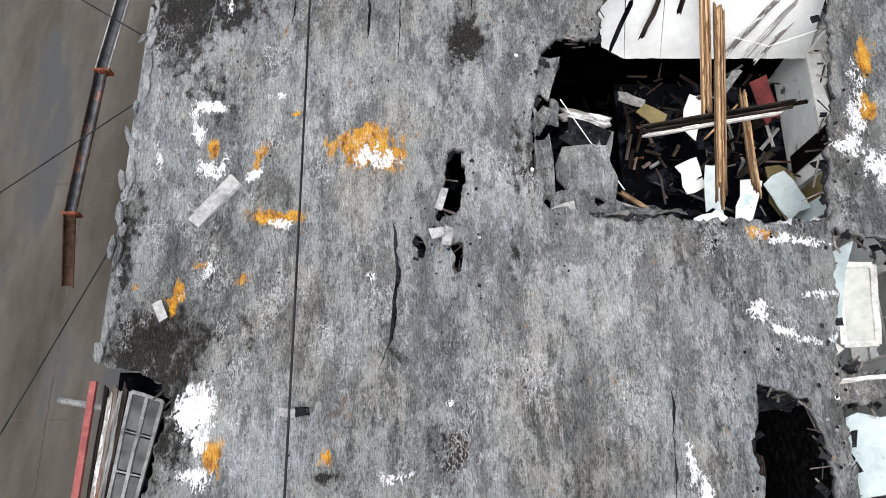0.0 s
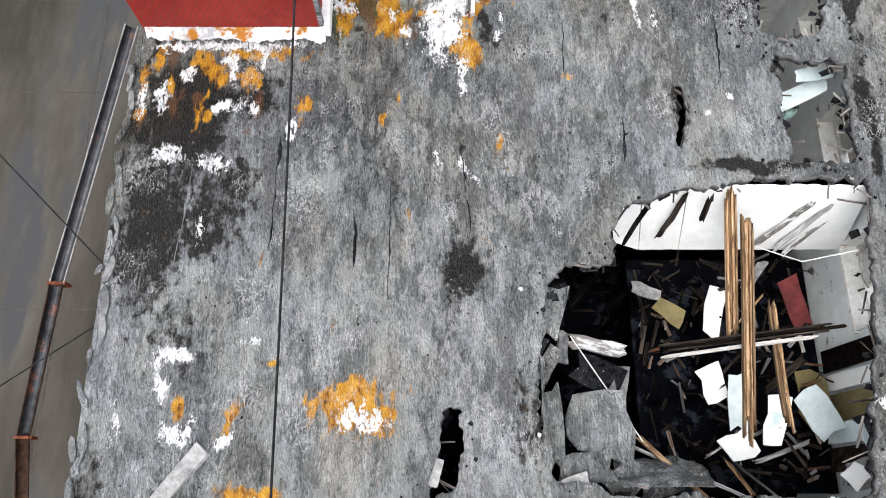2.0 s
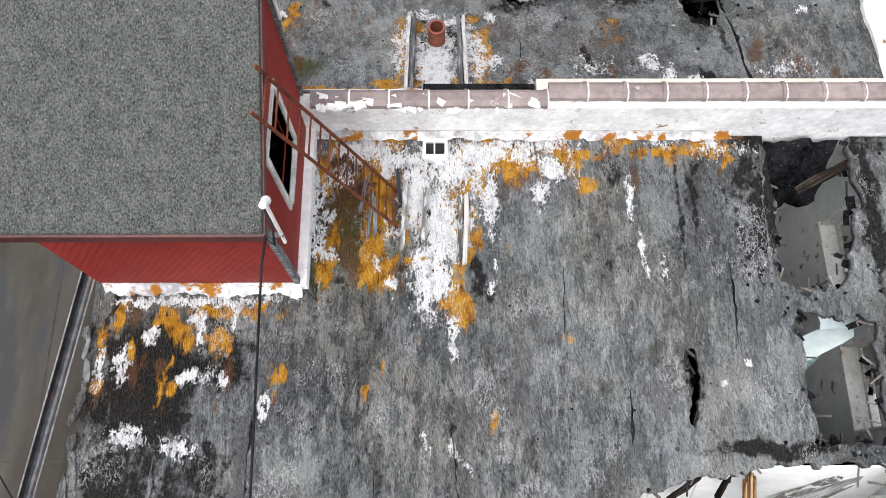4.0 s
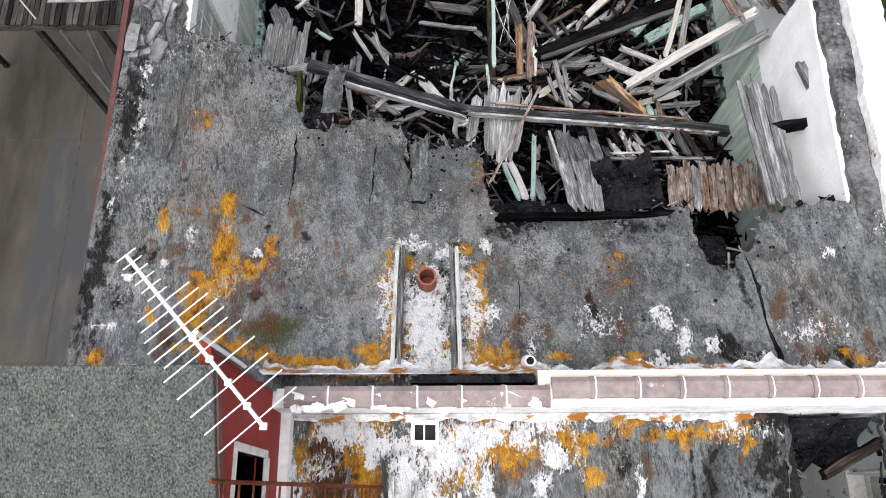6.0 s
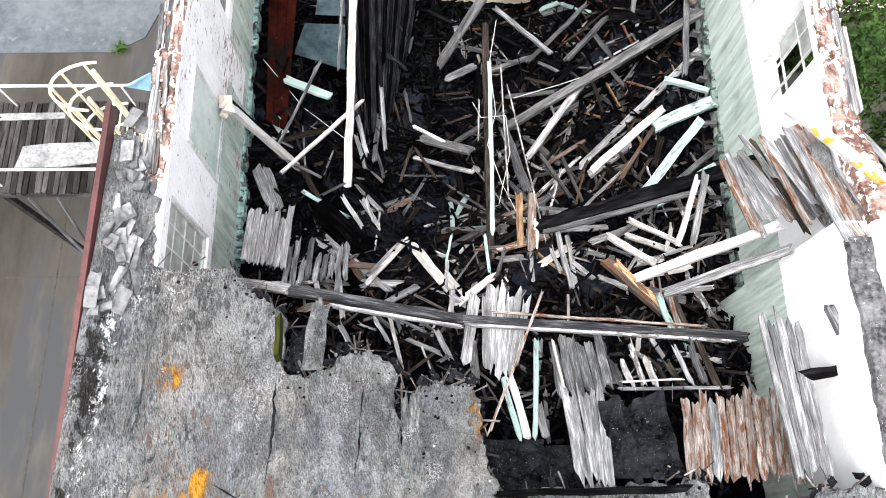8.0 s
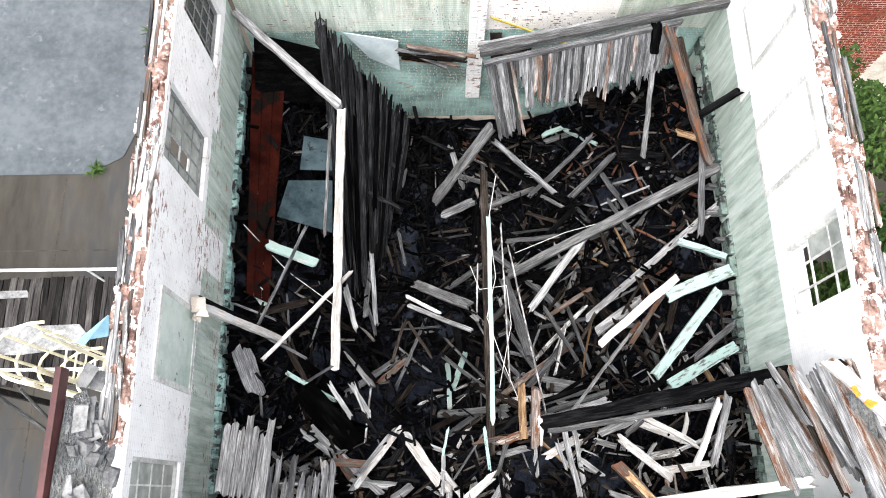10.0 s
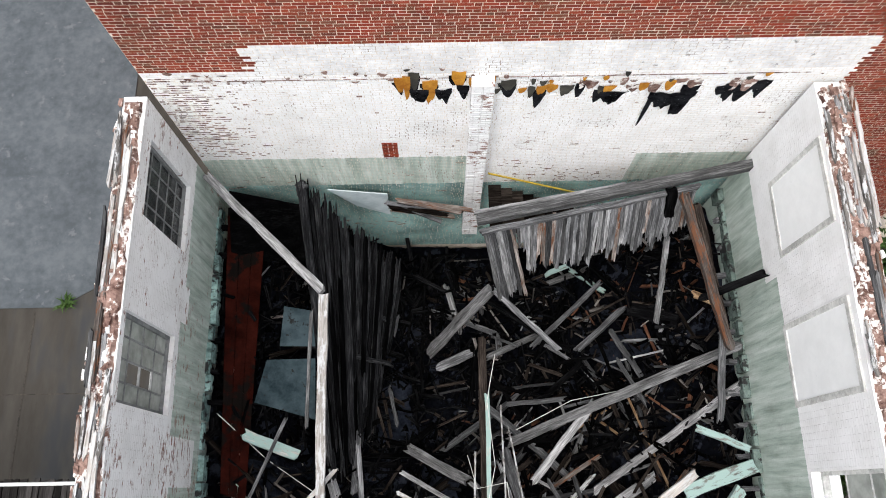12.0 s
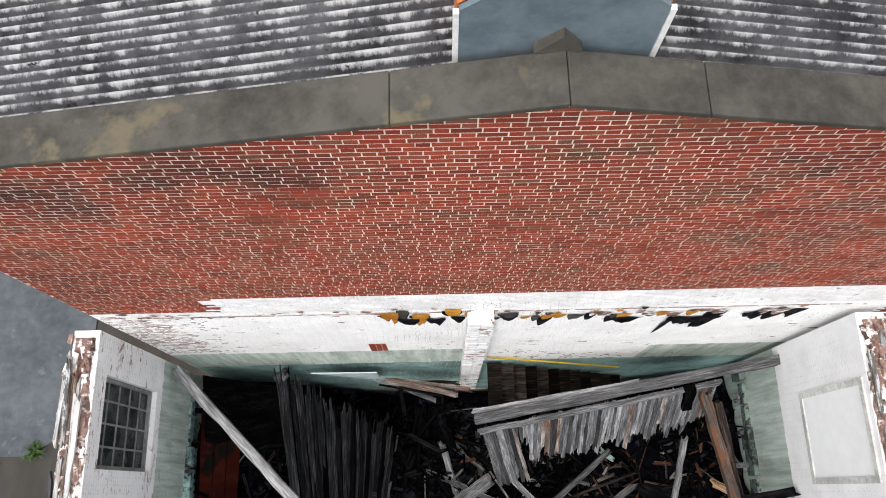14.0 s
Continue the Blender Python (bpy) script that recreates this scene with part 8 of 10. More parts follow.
def leaning_frame(p, right, up, w, h):
    """A white casement leaning in the dark, with a rail across."""
    p, right, up = Vector(p), Vector(right).normalized(), Vector(up).normalized()
    f = thing("loose_casement", "white wooden casement leaning below the roof", "window sash", tuple(p))
    for a, b in ((p, p + right * w), (p + up * h, p + right * w + up * h), (p, p + up * h), (p + right * w, p + right * w + up * h)):
        part("frame_bar", plank_geo(Geo(), a, b, 0.09, 0.05, 0, 0.0), M_FRAME, f)
    q = p + right * w * 0.5 + up * h * 0.5
    n = right.cross(up).normalized()
    m = Matrix((right, up, n)).transposed().to_4x4()
    m.translation = q
    part("pane", Geo().block((w - 0.09, h - 0.09, 0.006), m), M_GLASS, f)
    return f


leaning_frame((5.45, 2.1, 8.4), (1, 0.0, 0.1), (0.05, 1, 0.1), 0.45, 1.1)
timber((5.12, 11.35, 8.9), (5.95, 11.8, 8.95), 0.12, 0.16, "brown", "roof_rafter", jag=0.04)
for x, y, z, ln, w, turn, mat in ((5.35, 9.35, 8.5, 0.95, 0.35, 22, M_BOARD), (5.2, 9.1, 8.3, 0.8, 0.2, 40, M_AQUAWALL), (5.55, 9.6, 8.7, 0.6, 0.22, 8, M_BOARD), (5.1, 8.8, 8.1, 0.5, 0.12, 55, M_BROWN), (5.3, 2.9, 8.3, 0.8, 0.3, 75, M_BOARD), (5.2, 2.0, 8.2, 0.6, 0.3, 40, M_WHITEBOARD), (5.5, 0.9, 8.6, 0.9, 0.35, 15, M_WHITEBOARD), (4.3, 0.3, 7.6, 0.8, 0.3, 80, M_BROWN)):
    d = Vector((math.cos(radians(turn)), math.sin(radians(turn)), rng.uniform(-0.3, 0.3))) * ln / 2
    panel("broken_board", "pale broken wall board lying below the roof", Vector((x, y, z)) - d, Vector((x, y, z)) + d, w, mat, rng.uniform(-0.4, 0.4))

# Added sheet: hides the pale wall beyond so the hole reads as shade.
thing("wall_inner_south", "added black sheet that keeps the roof hole dark", "wall", geo=Geo().box(4.78, 4.86, -5.9, 1.3, 4.5, 9.04), material=M_CHAR, kind="structure")
# litter on the lower floor
lit = Geo()
for i in range(900):
    x, yy = rng.uniform(1.3, 6.1), rng.uniform(-1, 11.8)
    m = Matrix.Translation((x, yy, 4.6 + abs(rng.gauss(0, 0.4)))) @ Euler((rng.uniform(-0.8, 0.8), rng.uniform(-0.6, 0.6), rng.uniform(0, math.tau))).to_matrix().to_4x4()
    lit.block((rng.uniform(0.1, 0.9), rng.uniform(0.02, 0.15), rng.uniform(0.01, 0.05)), m)
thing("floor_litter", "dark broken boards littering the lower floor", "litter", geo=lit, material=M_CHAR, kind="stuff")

# ---- windows ----
def sash_window(name, x, y0, y1, z0, z1, rows, cols, material, thick=0.05, broken=(), glass=M_GLASS):
    w = thing(name, "old small-paned window with dirty glass", "window", base=(x, (y0 + y1) / 2, z0), kind="structure")
    fr = Geo()
    fr.box(x - thick, x + thick, y0, y0 + 0.06, z0, z1).box(x - thick, x + thick, y1 - 0.06, y1, z0, z1)
    fr.box(x - thick, x + thick, y0 + 0.06, y1 - 0.06, z0, z0 + 0.06).box(x - thick, x + thick, y0 + 0.06, y1 - 0.06, z1 - 0.06, z1)
    part("window_frame", fr, material, w)
    bars = Geo()
    for i in range(1, cols):
        yy = y0 + (y1 - y0) * i / cols
        bars.box(x - 0.02, x + 0.02, yy - 0.013, yy + 0.013, z0 + 0.06, z1 - 0.06)
    for i in range(1, rows):
        zz = z0 + (z1 - z0) * i / rows
        bars.box(x - 0.018, x + 0.018, y0 + 0.06, y1 - 0.06, zz - 0.012, zz + 0.012)
    part("glazing_bars", bars, material, w)
    for i in range(cols):
        for j in range(rows):
            if (i, j) in broken:
                continue
            ya, za = y0 + (y1 - y0) * i / cols, z0 + (z1 - z0) * j / rows
            part("pane", Geo().box(x - 0.004, x + 0.004, ya + 0.014, ya + (y1 - y0) / cols - 0.014, za + 0.013, za + (z1 - z0) / rows - 0.013), glass, w)
    return w


sash_window("window_1", -3.83, 26.8, 28.05, 6.2, 8.1, 5, 4, M_GREYFRAME, glass=M_DARKGLASS)
sash_window("window_2", -3.83, 24.0, 25.3, 6.3, 8.3, 4, 4, M_GREYFRAME, broken=((1, 1), (1, 2)))
sash_window("window_3", -3.8, 18.0, 19.5, 6.2, 8.2, 4, 4, M_FRAME, broken=((0, 0), (0, 1)))
sash_window("window_4", 6.7, 21.7, 22.95, 6.4, 8.45, 3, 3, M_FRAME, broken=((0, 0), (0, 1), (1, 0), (1, 1), (2, 0), (0, 2)))
for i, (ya, yb, za, zb) in enumerate(ES_OPEN):
    w = sash_window("window_%d" % (5 + i), 6.5, ya, yb, za, zb, 3, 2, M_FRAME, broken=((0, 0), (1, 2)))
    part("sill", Geo().box(6.19, 6.44, ya - 0.03, yb + 0.03, za - 0.05, za + 0.012), M_PEELWHITE, w, "peeling white window sill")
    for yj, d in ((ya, 1), (yb, -1)):
        part("jamb", Geo().box(6.2, 6.44, *sorted((yj + d * 0.004, yj + d * 0.04)), za + 0.012, zb), M_PEELWHITE, w)
def blind_window(name, label, x, d, y0, y1, z0, z1, fm, bm):
    w = thing(name, label, "window", base=(x, (y0 + y1) / 2, z0), kind="structure")
    a, b = sorted((x, x + d * 0.03))
    c, e = sorted((x, x + d * 0.014))
    part("window_frame", Geo().box(a, b, y0, y0 + 0.09, z0, z1).box(a, b, y1 - 0.09, y1, z0, z1).box(a, b, y0 + 0.09, y1 - 0.09, z0, z0 + 0.09).box(a, b, y0 + 0.09, y1 - 0.09, z1 - 0.09, z1), fm, w)
    part("boarding", Geo().box(c, e, y0 + 0.09, y1 - 0.09, z0 + 0.09, z1 - 0.09), bm, w)
    return w


blind_window("window_9", "window boarded over and painted white", 6.5, -1, 26.4, 27.75, 6.6, 8.45, M_FRAME, M_PLASTER)
blind_window("window_10", "window boarded over and painted white", 6.5, -1, 23.95, 25.3, 6.3, 8.4, M_FRAME, M_PLASTER)
blind_window("window_11", "window boarded over and painted pale green", -3.7, 1, 20.6, 22.05, 6.1, 7.85, M_FRAME, M_DADO)

# ragged wall heads: loose brick and coping remains
def ragged_top(name, x0, x1, y0, y1, z, count):
    top = thing(name, "broken brick and lime mortar along the ruined wall top", "rubble", base=((x0 + x1) / 2, (y0 + y1) / 2, z))
    step = (y1 - y0) / count
    for i in range(count):
        yy = y0 + step * (i + rng.random())
        edge = 0.12 * smooth_noise(0, yy, 0.8, x0)
        x = min(max(rng.uniform(x0, x1) + edge, x0), x1)
        h = 0.10 * abs(smooth_noise(x, yy, 1.6, 9)) + rng.uniform(0, 0.05)
        m = Matrix.Translation((x, yy, z + h)) @ Euler((rng.uniform(-0.12, 0.12), rng.uniform(-0.12, 0.12), 1.57 + rng.gauss(0, 0.14))).to_matrix().to_4x4()
        part("brick", Geo().block((rng.uniform(0.05, 0.2), rng.uniform(0.025, 0.075), rng.uniform(0.03, 0.06)), m, rough=0.014), M_RUBBLE if rng.random() < 0.85 else M_PARAPET, top)
    outer = x0 if x0 < 0 else x1
    yy = y0
    while yy < y1 - 0.3:
        ln = min(rng.uniform(0.9, 2.4), y1 - yy)
        for k in range(4):
            xx = outer + (0.03 + 0.06 * k) * (1 if x0 < 0 else -1)
            part("edge_board", plank_geo(Geo(), (xx + rng.uniform(-0.03, 0.03), yy, z + 0.1 - 0.02 * k), (xx + rng.uniform(-0.03, 0.03), yy + ln * rng.uniform(0.6, 1.0), z + 0.12 - 0.02 * k), rng.uniform(0.04, 0.075), 0.05, 0, 0.1), rng.choice((M_WHITEWOOD, M_PALE, M_RUSTWOOD, M_WHITEWOOD, M_GREY)), top)
        yy += ln
    for i in range(10):
        yy = rng.uniform(y0, y1 - 1)
        x = rng.choice((x0, x0 + 0.1, x1 - 0.1, x1))
        part("lath", plank_geo(Geo(), (x, yy, z + 0.1), (x + rng.uniform(-0.05, 0.05), yy + rng.uniform(0.5, 1.4), z + rng.uniform(0.08, 0.18)), 0.06, 0.04), M_WHITEWOOD, top, "flaking white edge strip")
    return top


ridge("wall_head_west", "crumbling brick and lime head of the ruined wall", -4.07, -3.72, 19.6, 28.5, 8.4, lambda y: 8.5, M_RUBBLE, 33.0, 0.05)
ridge("wall_head_east", "crumbling brick and lime head of the ruined wall", 6.53, 6.98, 18.6, 28.5, 8.5, lambda y: 8.6 + max(0, 20.6 - y) * 0.3, M_RUBBLE, 43.0, 0.05)
ragged_top("brick_rubble", -4.08, -3.74, 19.7, 28.5, 8.45, 280)
ragged_top("brick_rubble", 6.54, 6.98, 20.6, 28.5, 8.55, 290)

# ---- west side: fascia, deck, rails, ladder cage ----
thing("fascia_west", "dark red gutter board along the sagging roof edge", "gutter", geo=Geo().box(-4.5, -4.42, 12.4, 20.6, 8.85, 9.08), material=M_DARKRED, kind="structure")
deck = thing("deck", "black-brown plank landing on the yard side", "deck", base=(-8, 22, 4.75))
x = -12.0
while x < -4.3:
    w = rng.uniform(0.1, 0.15)
    part("deck_board", plank_geo(Geo(), (x + w / 2, 20.98 + rng.uniform(-0.03, 0.03), 4.73), (x + w / 2, 23.08 + rng.uniform(-0.03, 0.03), 4.73), w - 0.012, 0.04, 0, 0.02), M_DECK, deck)
    x += w
part("edge_beam", Geo().box(-12, -4.1, 21.0, 21.1, 4.5, 4.7), M_DECK, deck)
part("edge_beam", Geo().box(-12, -4.1, 22.95, 23.05, 4.5, 4.7), M_DECK, deck)
for x in (-8.0, -11.5):
    part("strut", Geo().tube((x, 20.95, 4.6), (x + 0.9, 19.9, 2.6), 0.04), M_GREY, deck, "grey steel strut")
part("strut", Geo().tube((-7.4, 20.95, 4.6), (-7.3, 20.4, 3.3), 0.03), M_GREY, deck)
for x in (-5.0, -8.6, -12):
    for yy in (21.1, 22.95):
        part("post", Geo().box(x - 0.06, x + 0.06, yy - 0.06, yy + 0.06, 0, 4.5), M_DECK, deck)
sheet_z = 4.765
panel("fallen_sheet", "pale grey sheet lying on the deck", (-8.3, 21.83, sheet_z), (-6.1, 21.88, sheet_z), 0.5, M_STONE)
panel("fallen_sheet", "pale grey board lying on the deck", (-8.9, 22.72, sheet_z), (-7.5, 22.75, sheet_z), 0.16, M_STONE)
for yy in (21.15, 23.0):
    r = thing("handrail", "white pipe handrail along the deck", "handrail", base=(-8, yy, 4.75), group="deck handrails")
    part("rail", Geo().tube((-12, yy, 5.55), (-4.3, yy, 5.55), 0.03), M_WHITEPIPE, r)
    for x in (-11, -8.5, -6):
        part("upright", Geo().tube((x, yy, 4.75), (x, yy, 5.55), 0.02), M_WHITEPIPE, r)
cage = thing("caged_ladder", "cream-painted caged ladder climbing to the roof", "ladder", base=(-4.8, 21.0, 4.75))
for yy in (20.52, 20.98):
    part("stile", Geo().tube((-4.62, yy, 4.75), (-4.62, yy, 9.35), 0.03), M_CREAM, cage)
for i in range(13):
    part("rung", Geo().tube((-4.62, 20.52, 5.0 + 0.3 * i), (-4.62, 20.98, 5.0 + 0.3 * i), 0.016, 6), M_CREAM, cage)
for z in (6.9, 7.5, 8.1, 8.7, 9.3):
    part("hoop", Geo().path([(-4.62 - 0.62 * math.sin(a) * 1.0, 20.75 - 0.4 * math.cos(a), z) for a in [math.pi * i / 10 for i in range(11)]], 0.024), M_CREAM, cage)
for i in range(5):
    a = math.pi * (i + 0.5) / 5
    part("strap", Geo().tube((-4.62 - 0.62 * math.sin(a), 20.75 - 0.4 * math.cos(a), 6.9), (-4.62 - 0.62 * math.sin(a), 20.75 - 0.4 * math.cos(a), 9.3), 0.022, 6), M_CREAM, cage)
g = Geo().add([(-4.14, 20.85, 9.15), (-4.1, 21.4, 8.62), (-4.1, 21.1, 8.56), (-4.34, 20.95, 8.95), (-4.13, 20.87, 9.13), (-4.09, 21.38, 8.6), (-4.09, 21.12, 8.54), (-4.33, 20.97, 8.93)], [(0, 1, 2, 3), (7, 6, 5, 4), (0, 4, 5, 1), (1, 5, 6, 2), (2, 6, 7, 3), (3, 7, 4, 0)])
thing("bent_flashing", "bent pale blue sheet metal at the wall corner", "flashing", (-4.15, 21.1, 8.8), g, M_BLUE)

# broken gutter hanging off the west edge
gut = thing("hanging_gutter", "tarnished metal gutter hanging off the roof edge", "gutter", base=(-5.2, 7, 8))
def trough(a, b, w, label, mat, rim):
    """A half-round open gutter length; a pale rim paints in the metal's highlight."""
    m, ln = along(a, b), (Vector(b) - Vector(a)).length
    n = 9
    arc = [(math.cos(math.pi * (1 + i / (n - 1))), math.sin(math.pi * (1 + i / (n - 1)))) for i in range(n)]
    vs = [(sx * ln / 2, r * c, r * d) for sx in (-1, 1) for r in (w / 2, w / 2 - 0.008) for c, d in arc]
    fs = []
    for i in range(n - 1):
        fs += [(i, i + 1, 2 * n + i + 1, 2 * n + i), (n + i, 3 * n + i, 3 * n + i + 1, n + i + 1), (i, n + i, n + i + 1, i + 1), (2 * n + i, 2 * n + i + 1, 3 * n + i + 1, 3 * n + i)]
    fs += [(0, 2 * n, 3 * n, n), (n - 1, 2 * n - 1, 4 * n - 1, 3 * n - 1)]
    piece = part("gutter_length", Geo().add(vs, fs, m), mat, gut, label)
    for s in (-1, 1):
        o = m.to_3x3() @ Vector((0, s * w / 2, 0.006))
        ob = part("rim", Geo().tube(Vector(a) + o, Vector(b) + o, 0.012, 6), rim, gut)


# Upper length: pale rims carry the glint along the metal in their colour.
trough((-4.55, 10.3, 8.9), (-5.35, 6.5, 8.27), 0.2, "tarnished dark metal length", M_ZINC, M_STONE)
trough((-5.35, 6.5, 8.27), (-6.0, 4.45, 7.25), 0.19, "tarnished dark metal length", M_ZINC, M_OLDRUST)
trough((-6.0, 4.45, 7.25), (-6.15, 3.42, 6.65), 0.19, "rusty brown end length", M_OLDRUST, M_OLDRUST)
for p in ((-5.35, 6.5, 8.2), (-5.99, 4.48, 7.2)):
    part("bracket", Geo().box(p[0] - 0.13, p[0] + 0.13, p[1] - 0.02, p[1] + 0.02, p[2] - 0.1, p[2] + 0.09), M_RUST, gut)
part("white_strip", Geo().box(-0.055, 0.055, -1.0, 1.0, -0.012, 0.012), M_STONE, gut, "pale grey loose strip")
gut.children[-1].matrix_local = along((-5.4, 6.1, 8.13), (-5.7, 4.34, 7.2)) @ Matrix.Rotation(radians(90), 4, "Z")
gut.children[-1].location -= gut.location
for a, b in (((-14.0, 14.98, 3.2), (-4.25, 6.43, 9.15)), ((-14.0, 0.8, 5.57), (-4.2, 6.13, 8.5)), ((-12.0, -17.8, 11.0), (-4.2, 6.0, 7.55))):
    thing("stay_wire", "thin dark wire running off over the yard", "wire", geo=Geo().tube(a, b, 0.011, 5), material=M_BLACK, group="yard wires")

# ---- trees beyond the east wall ----
def tree(x, y, h, r, count):
    t = thing("tree", "dense dark green broadleaf tree beside the wall", "tree", base=(x, y, 0), group="trees by the east wall")
    part("trunk", Geo().tube((x, y, 0), (x + 0.2, y, h * 0.7), 0.14, 9, 0.06), M_BARK, t)
    for i in range(6):
        a = i * 1.05 + rng.random()
        part("limb", Geo().tube((x + 0.1, y, h * (0.3 + 0.06 * i)), (x + r * 0.7 * math.cos(a), y + r * 0.7 * math.sin(a), h * (0.6 + 0.05 * i)), 0.05, 6, 0.02), M_BARK, t)
    g = Geo()
    lumps = [(rng.gauss(0, r * 0.45), rng.gauss(0, r * 0.45), rng.uniform(0.35, 1.0) * h, rng.uniform(0.4, 0.8)) for _ in range(26)]
    for i in range(count):
        lx, ly, lz, lr = rng.choice(lumps)
        d = Vector((rng.gauss(0, 1), rng.gauss(0, 1), rng.gauss(0, 1))).normalized() * lr * rng.uniform(0.5, 1.0)
        if x + lx + d.x < 7.15:
            continue
        m = Matrix.Translation((x + lx + d.x, y + ly + d.y, lz + d.z)) @ Euler((rng.uniform(-1, 1), rng.uniform(-1, 1), rng.uniform(0, 6))).to_matrix().to_4x4()
        s = rng.uniform(0.05, 0.1)
        g.add([(-s, 0, 0), (0, -0.5 * s, 0.02), (s, 0, 0), (0, 0.5 * s, 0.02)], [(0, 1, 2, 3)], m)
    part("crown", g, M_LEAF, t)


tree(9.0, 22.3, 6.6, 1.8, 9000)
tree(8.9, 25.6, 6.8, 1.6, 9000)
tree(9.2, 19.0, 6.2, 1.8, 8000)

# ---- brickwork of the gable and of the limewashed wall below it ----
PITCH, COURSE = 0.2165, 0.0677
red, painted, white_band, chipped = Geo(), Geo(), Geo(), Geo()
near = []
stretcher = mesh_of("brick", Geo().box(-0.1025, 0.1025, 0.0, 0.03, 0.0, 0.057, 0.0), M_BRICK)
header = mesh_of("brick", Geo().box(-0.0485, 0.0485, 0.0, 0.03, 0.0, 0.057, 0.0), M_BRICK)
brng = random.Random(5)


def brick_box(geo, x0, x1, y, z0, z1, tone):
    j = brng.uniform(-0.0008, 0.0008)
    vs = [(x0, y + j, z0), (x1, y + j, z0), (x1, y + j, z1), (x0, y + j, z1), (x0, 28.7, z0), (x1, 28.7, z0), (x1, 28.7, z1), (x0, 28.7, z1)]
    geo.add(vs, [(0, 1, 2, 3), (3, 2, 6, 7), (0, 3, 7, 4), (1, 5, 6, 2), (0, 4, 5, 1)], None, tone)


row = 0
z = 0.7
while z < 14.38:
    x = -3.65 - (0.02 if row % 2 else 0.182) - brng.uniform(0.0, 0.07)
    count = 0
    while x < (8.2 if z > 9 else 11.0):
        count += 1
        heads = count % 2 == 0
        ln = 0.108 if heads else PITCH
        a, b = max(x, -3.65) + 0.0055, x + ln - 0.0055
        x += ln
        if b - a < 0.04 or z + 0.057 > gable_z((a + b) / 2) - 0.005:
            continue
        wob = brng.uniform(-0.002, 0.002)
        mid = (a + b) / 2
        if z > 9.62 or mid > 7.05 or (z > 8.95 and mid < -1.95 + brng.uniform(-0.1, 0.1)):
            if abs(mid - 1.75) < 1.32 and z > 13.14 and len(near) < 300 and b - a > 0.09:
                near.append((mid, z + wob, heads))
            else:
                brick_box(red, a, b, 28.6982, z + wob, z + wob + 0.057, brng.random())
        elif z > 8.78:
            brick_box(white_band, a, b, 28.6975, z, z + 0.057, 0.5)
        else:
            chip = brng.random()
            odds = 0.02 + (1.0 * 1.3 * max(0, 1 - (mid + 3.65) / 1.7) if z > 6.0 else 0) + (0.5 if 1.8 < mid < 4.3 and 4.6 < z < 5.9 - 0.35 * (mid - 1.7) else 0)
            if chip < odds:
                c0, c1 = (a, b) if mid < -2.7 and brng.random() < 0.6 else sorted((brng.uniform(a, b), brng.uniform(a, b)))
                brick_box(chipped, c0, c1, 28.6945, z + 0.012, z + brng.uniform(0.03, 0.056), brng.random())
            brick_box(painted, a, b, 28.6965, z, z + 0.057, 0.5)
    if 5.9 < z < 6.5:
        cut_x = -0.06 if row % 2 else -0.15
        for a, b in ((-0.26, cut_x - 0.006), (cut_x + 0.006, 0.02)):
            brick_box(red, a, b, 28.6925, z, z + 0.057, brng.uniform(0.3, 1))
    z += COURSE
    row += 1
for mid, zz, heads in near:
    ob = new("brick", header if heads else stretcher)
    ob.parent = wall_north
    ob.location = (mid, 28.6985 + brng.uniform(-0.001, 0.001), zz)
tagged(part("far_bricks", red, M_BRICK, wall_north), kind="stuff")
tagged(part("painted_bricks", painted, M_NORTHWALL, wall_north, "limewashed brickwork over pale green paint"), kind="stuff")
tagged(part("bare_chips", chipped, M_RUBBLE, wall_north), kind="stuff")
tagged(part("white_bricks", white_band, M_WHITEPAINT, wall_north, "white-coated band of brick above the old roof line"), kind="stuff")

# pier against the wall
pier = Geo()
z = 2.0
row = 0
while z < 8.72:
    for k in range(2):
        a = 1.27 + 0.175 * k + (0.0 if row % 2 else 0.0)
        pier.box(a + 0.003, a + 0.172, 28.5 + brng.uniform(-0.004, 0.004), 28.688, z, z + 0.059, 0.5)
    z += COURSE
    row += 1
thing("brick_pier", "brick pier flaking white, bare brick towards its foot", "pier", geo=pier, material=painted_wall("pier_limewash", 2.0, 0.54), kind="structure")

# remains of the old roof's tarred flashing on the wall
strip = thing("old_flashing", "torn tar and yellow remains of the old roof flashing", "flashing", base=(2, 28.6, 8.8))
def scrap(x0, x1, z, drop, mat, out=0.0, seed=0.0):
    """A ragged piece of flashing, uneven along head and foot."""
    n = max(4, int((x1 - x0) / 0.025))
    vs = []
    for i in range(n + 1):
        x = x0 + (x1 - x0) * i / n
        body = min(1, 0.35 + 2.2 * i / n, 0.35 + 2.2 * (n - i) / n)
        d = drop * body * max(0.15, 0.8 + 0.6 * smooth_noise(x, z, 5.0, 51 + seed) + 0.3 * smooth_noise(x, z, 14.0, 52 + seed))
        h = 0.09 * smooth_noise(x, z, 6.0, 53 + seed) * body
        vs += [(x, 28.682 - out, z + h), (x, 28.686 - out, z - d)]
    fs = [(2 * i, 2 * i + 1, 2 * i + 3, 2 * i + 2) for i in range(n)]
    ob = part("flashing_scrap", Geo().add(vs, fs), mat, strip)
    ob.modifiers.new("thickness", "SOLIDIFY").thickness = 0.004


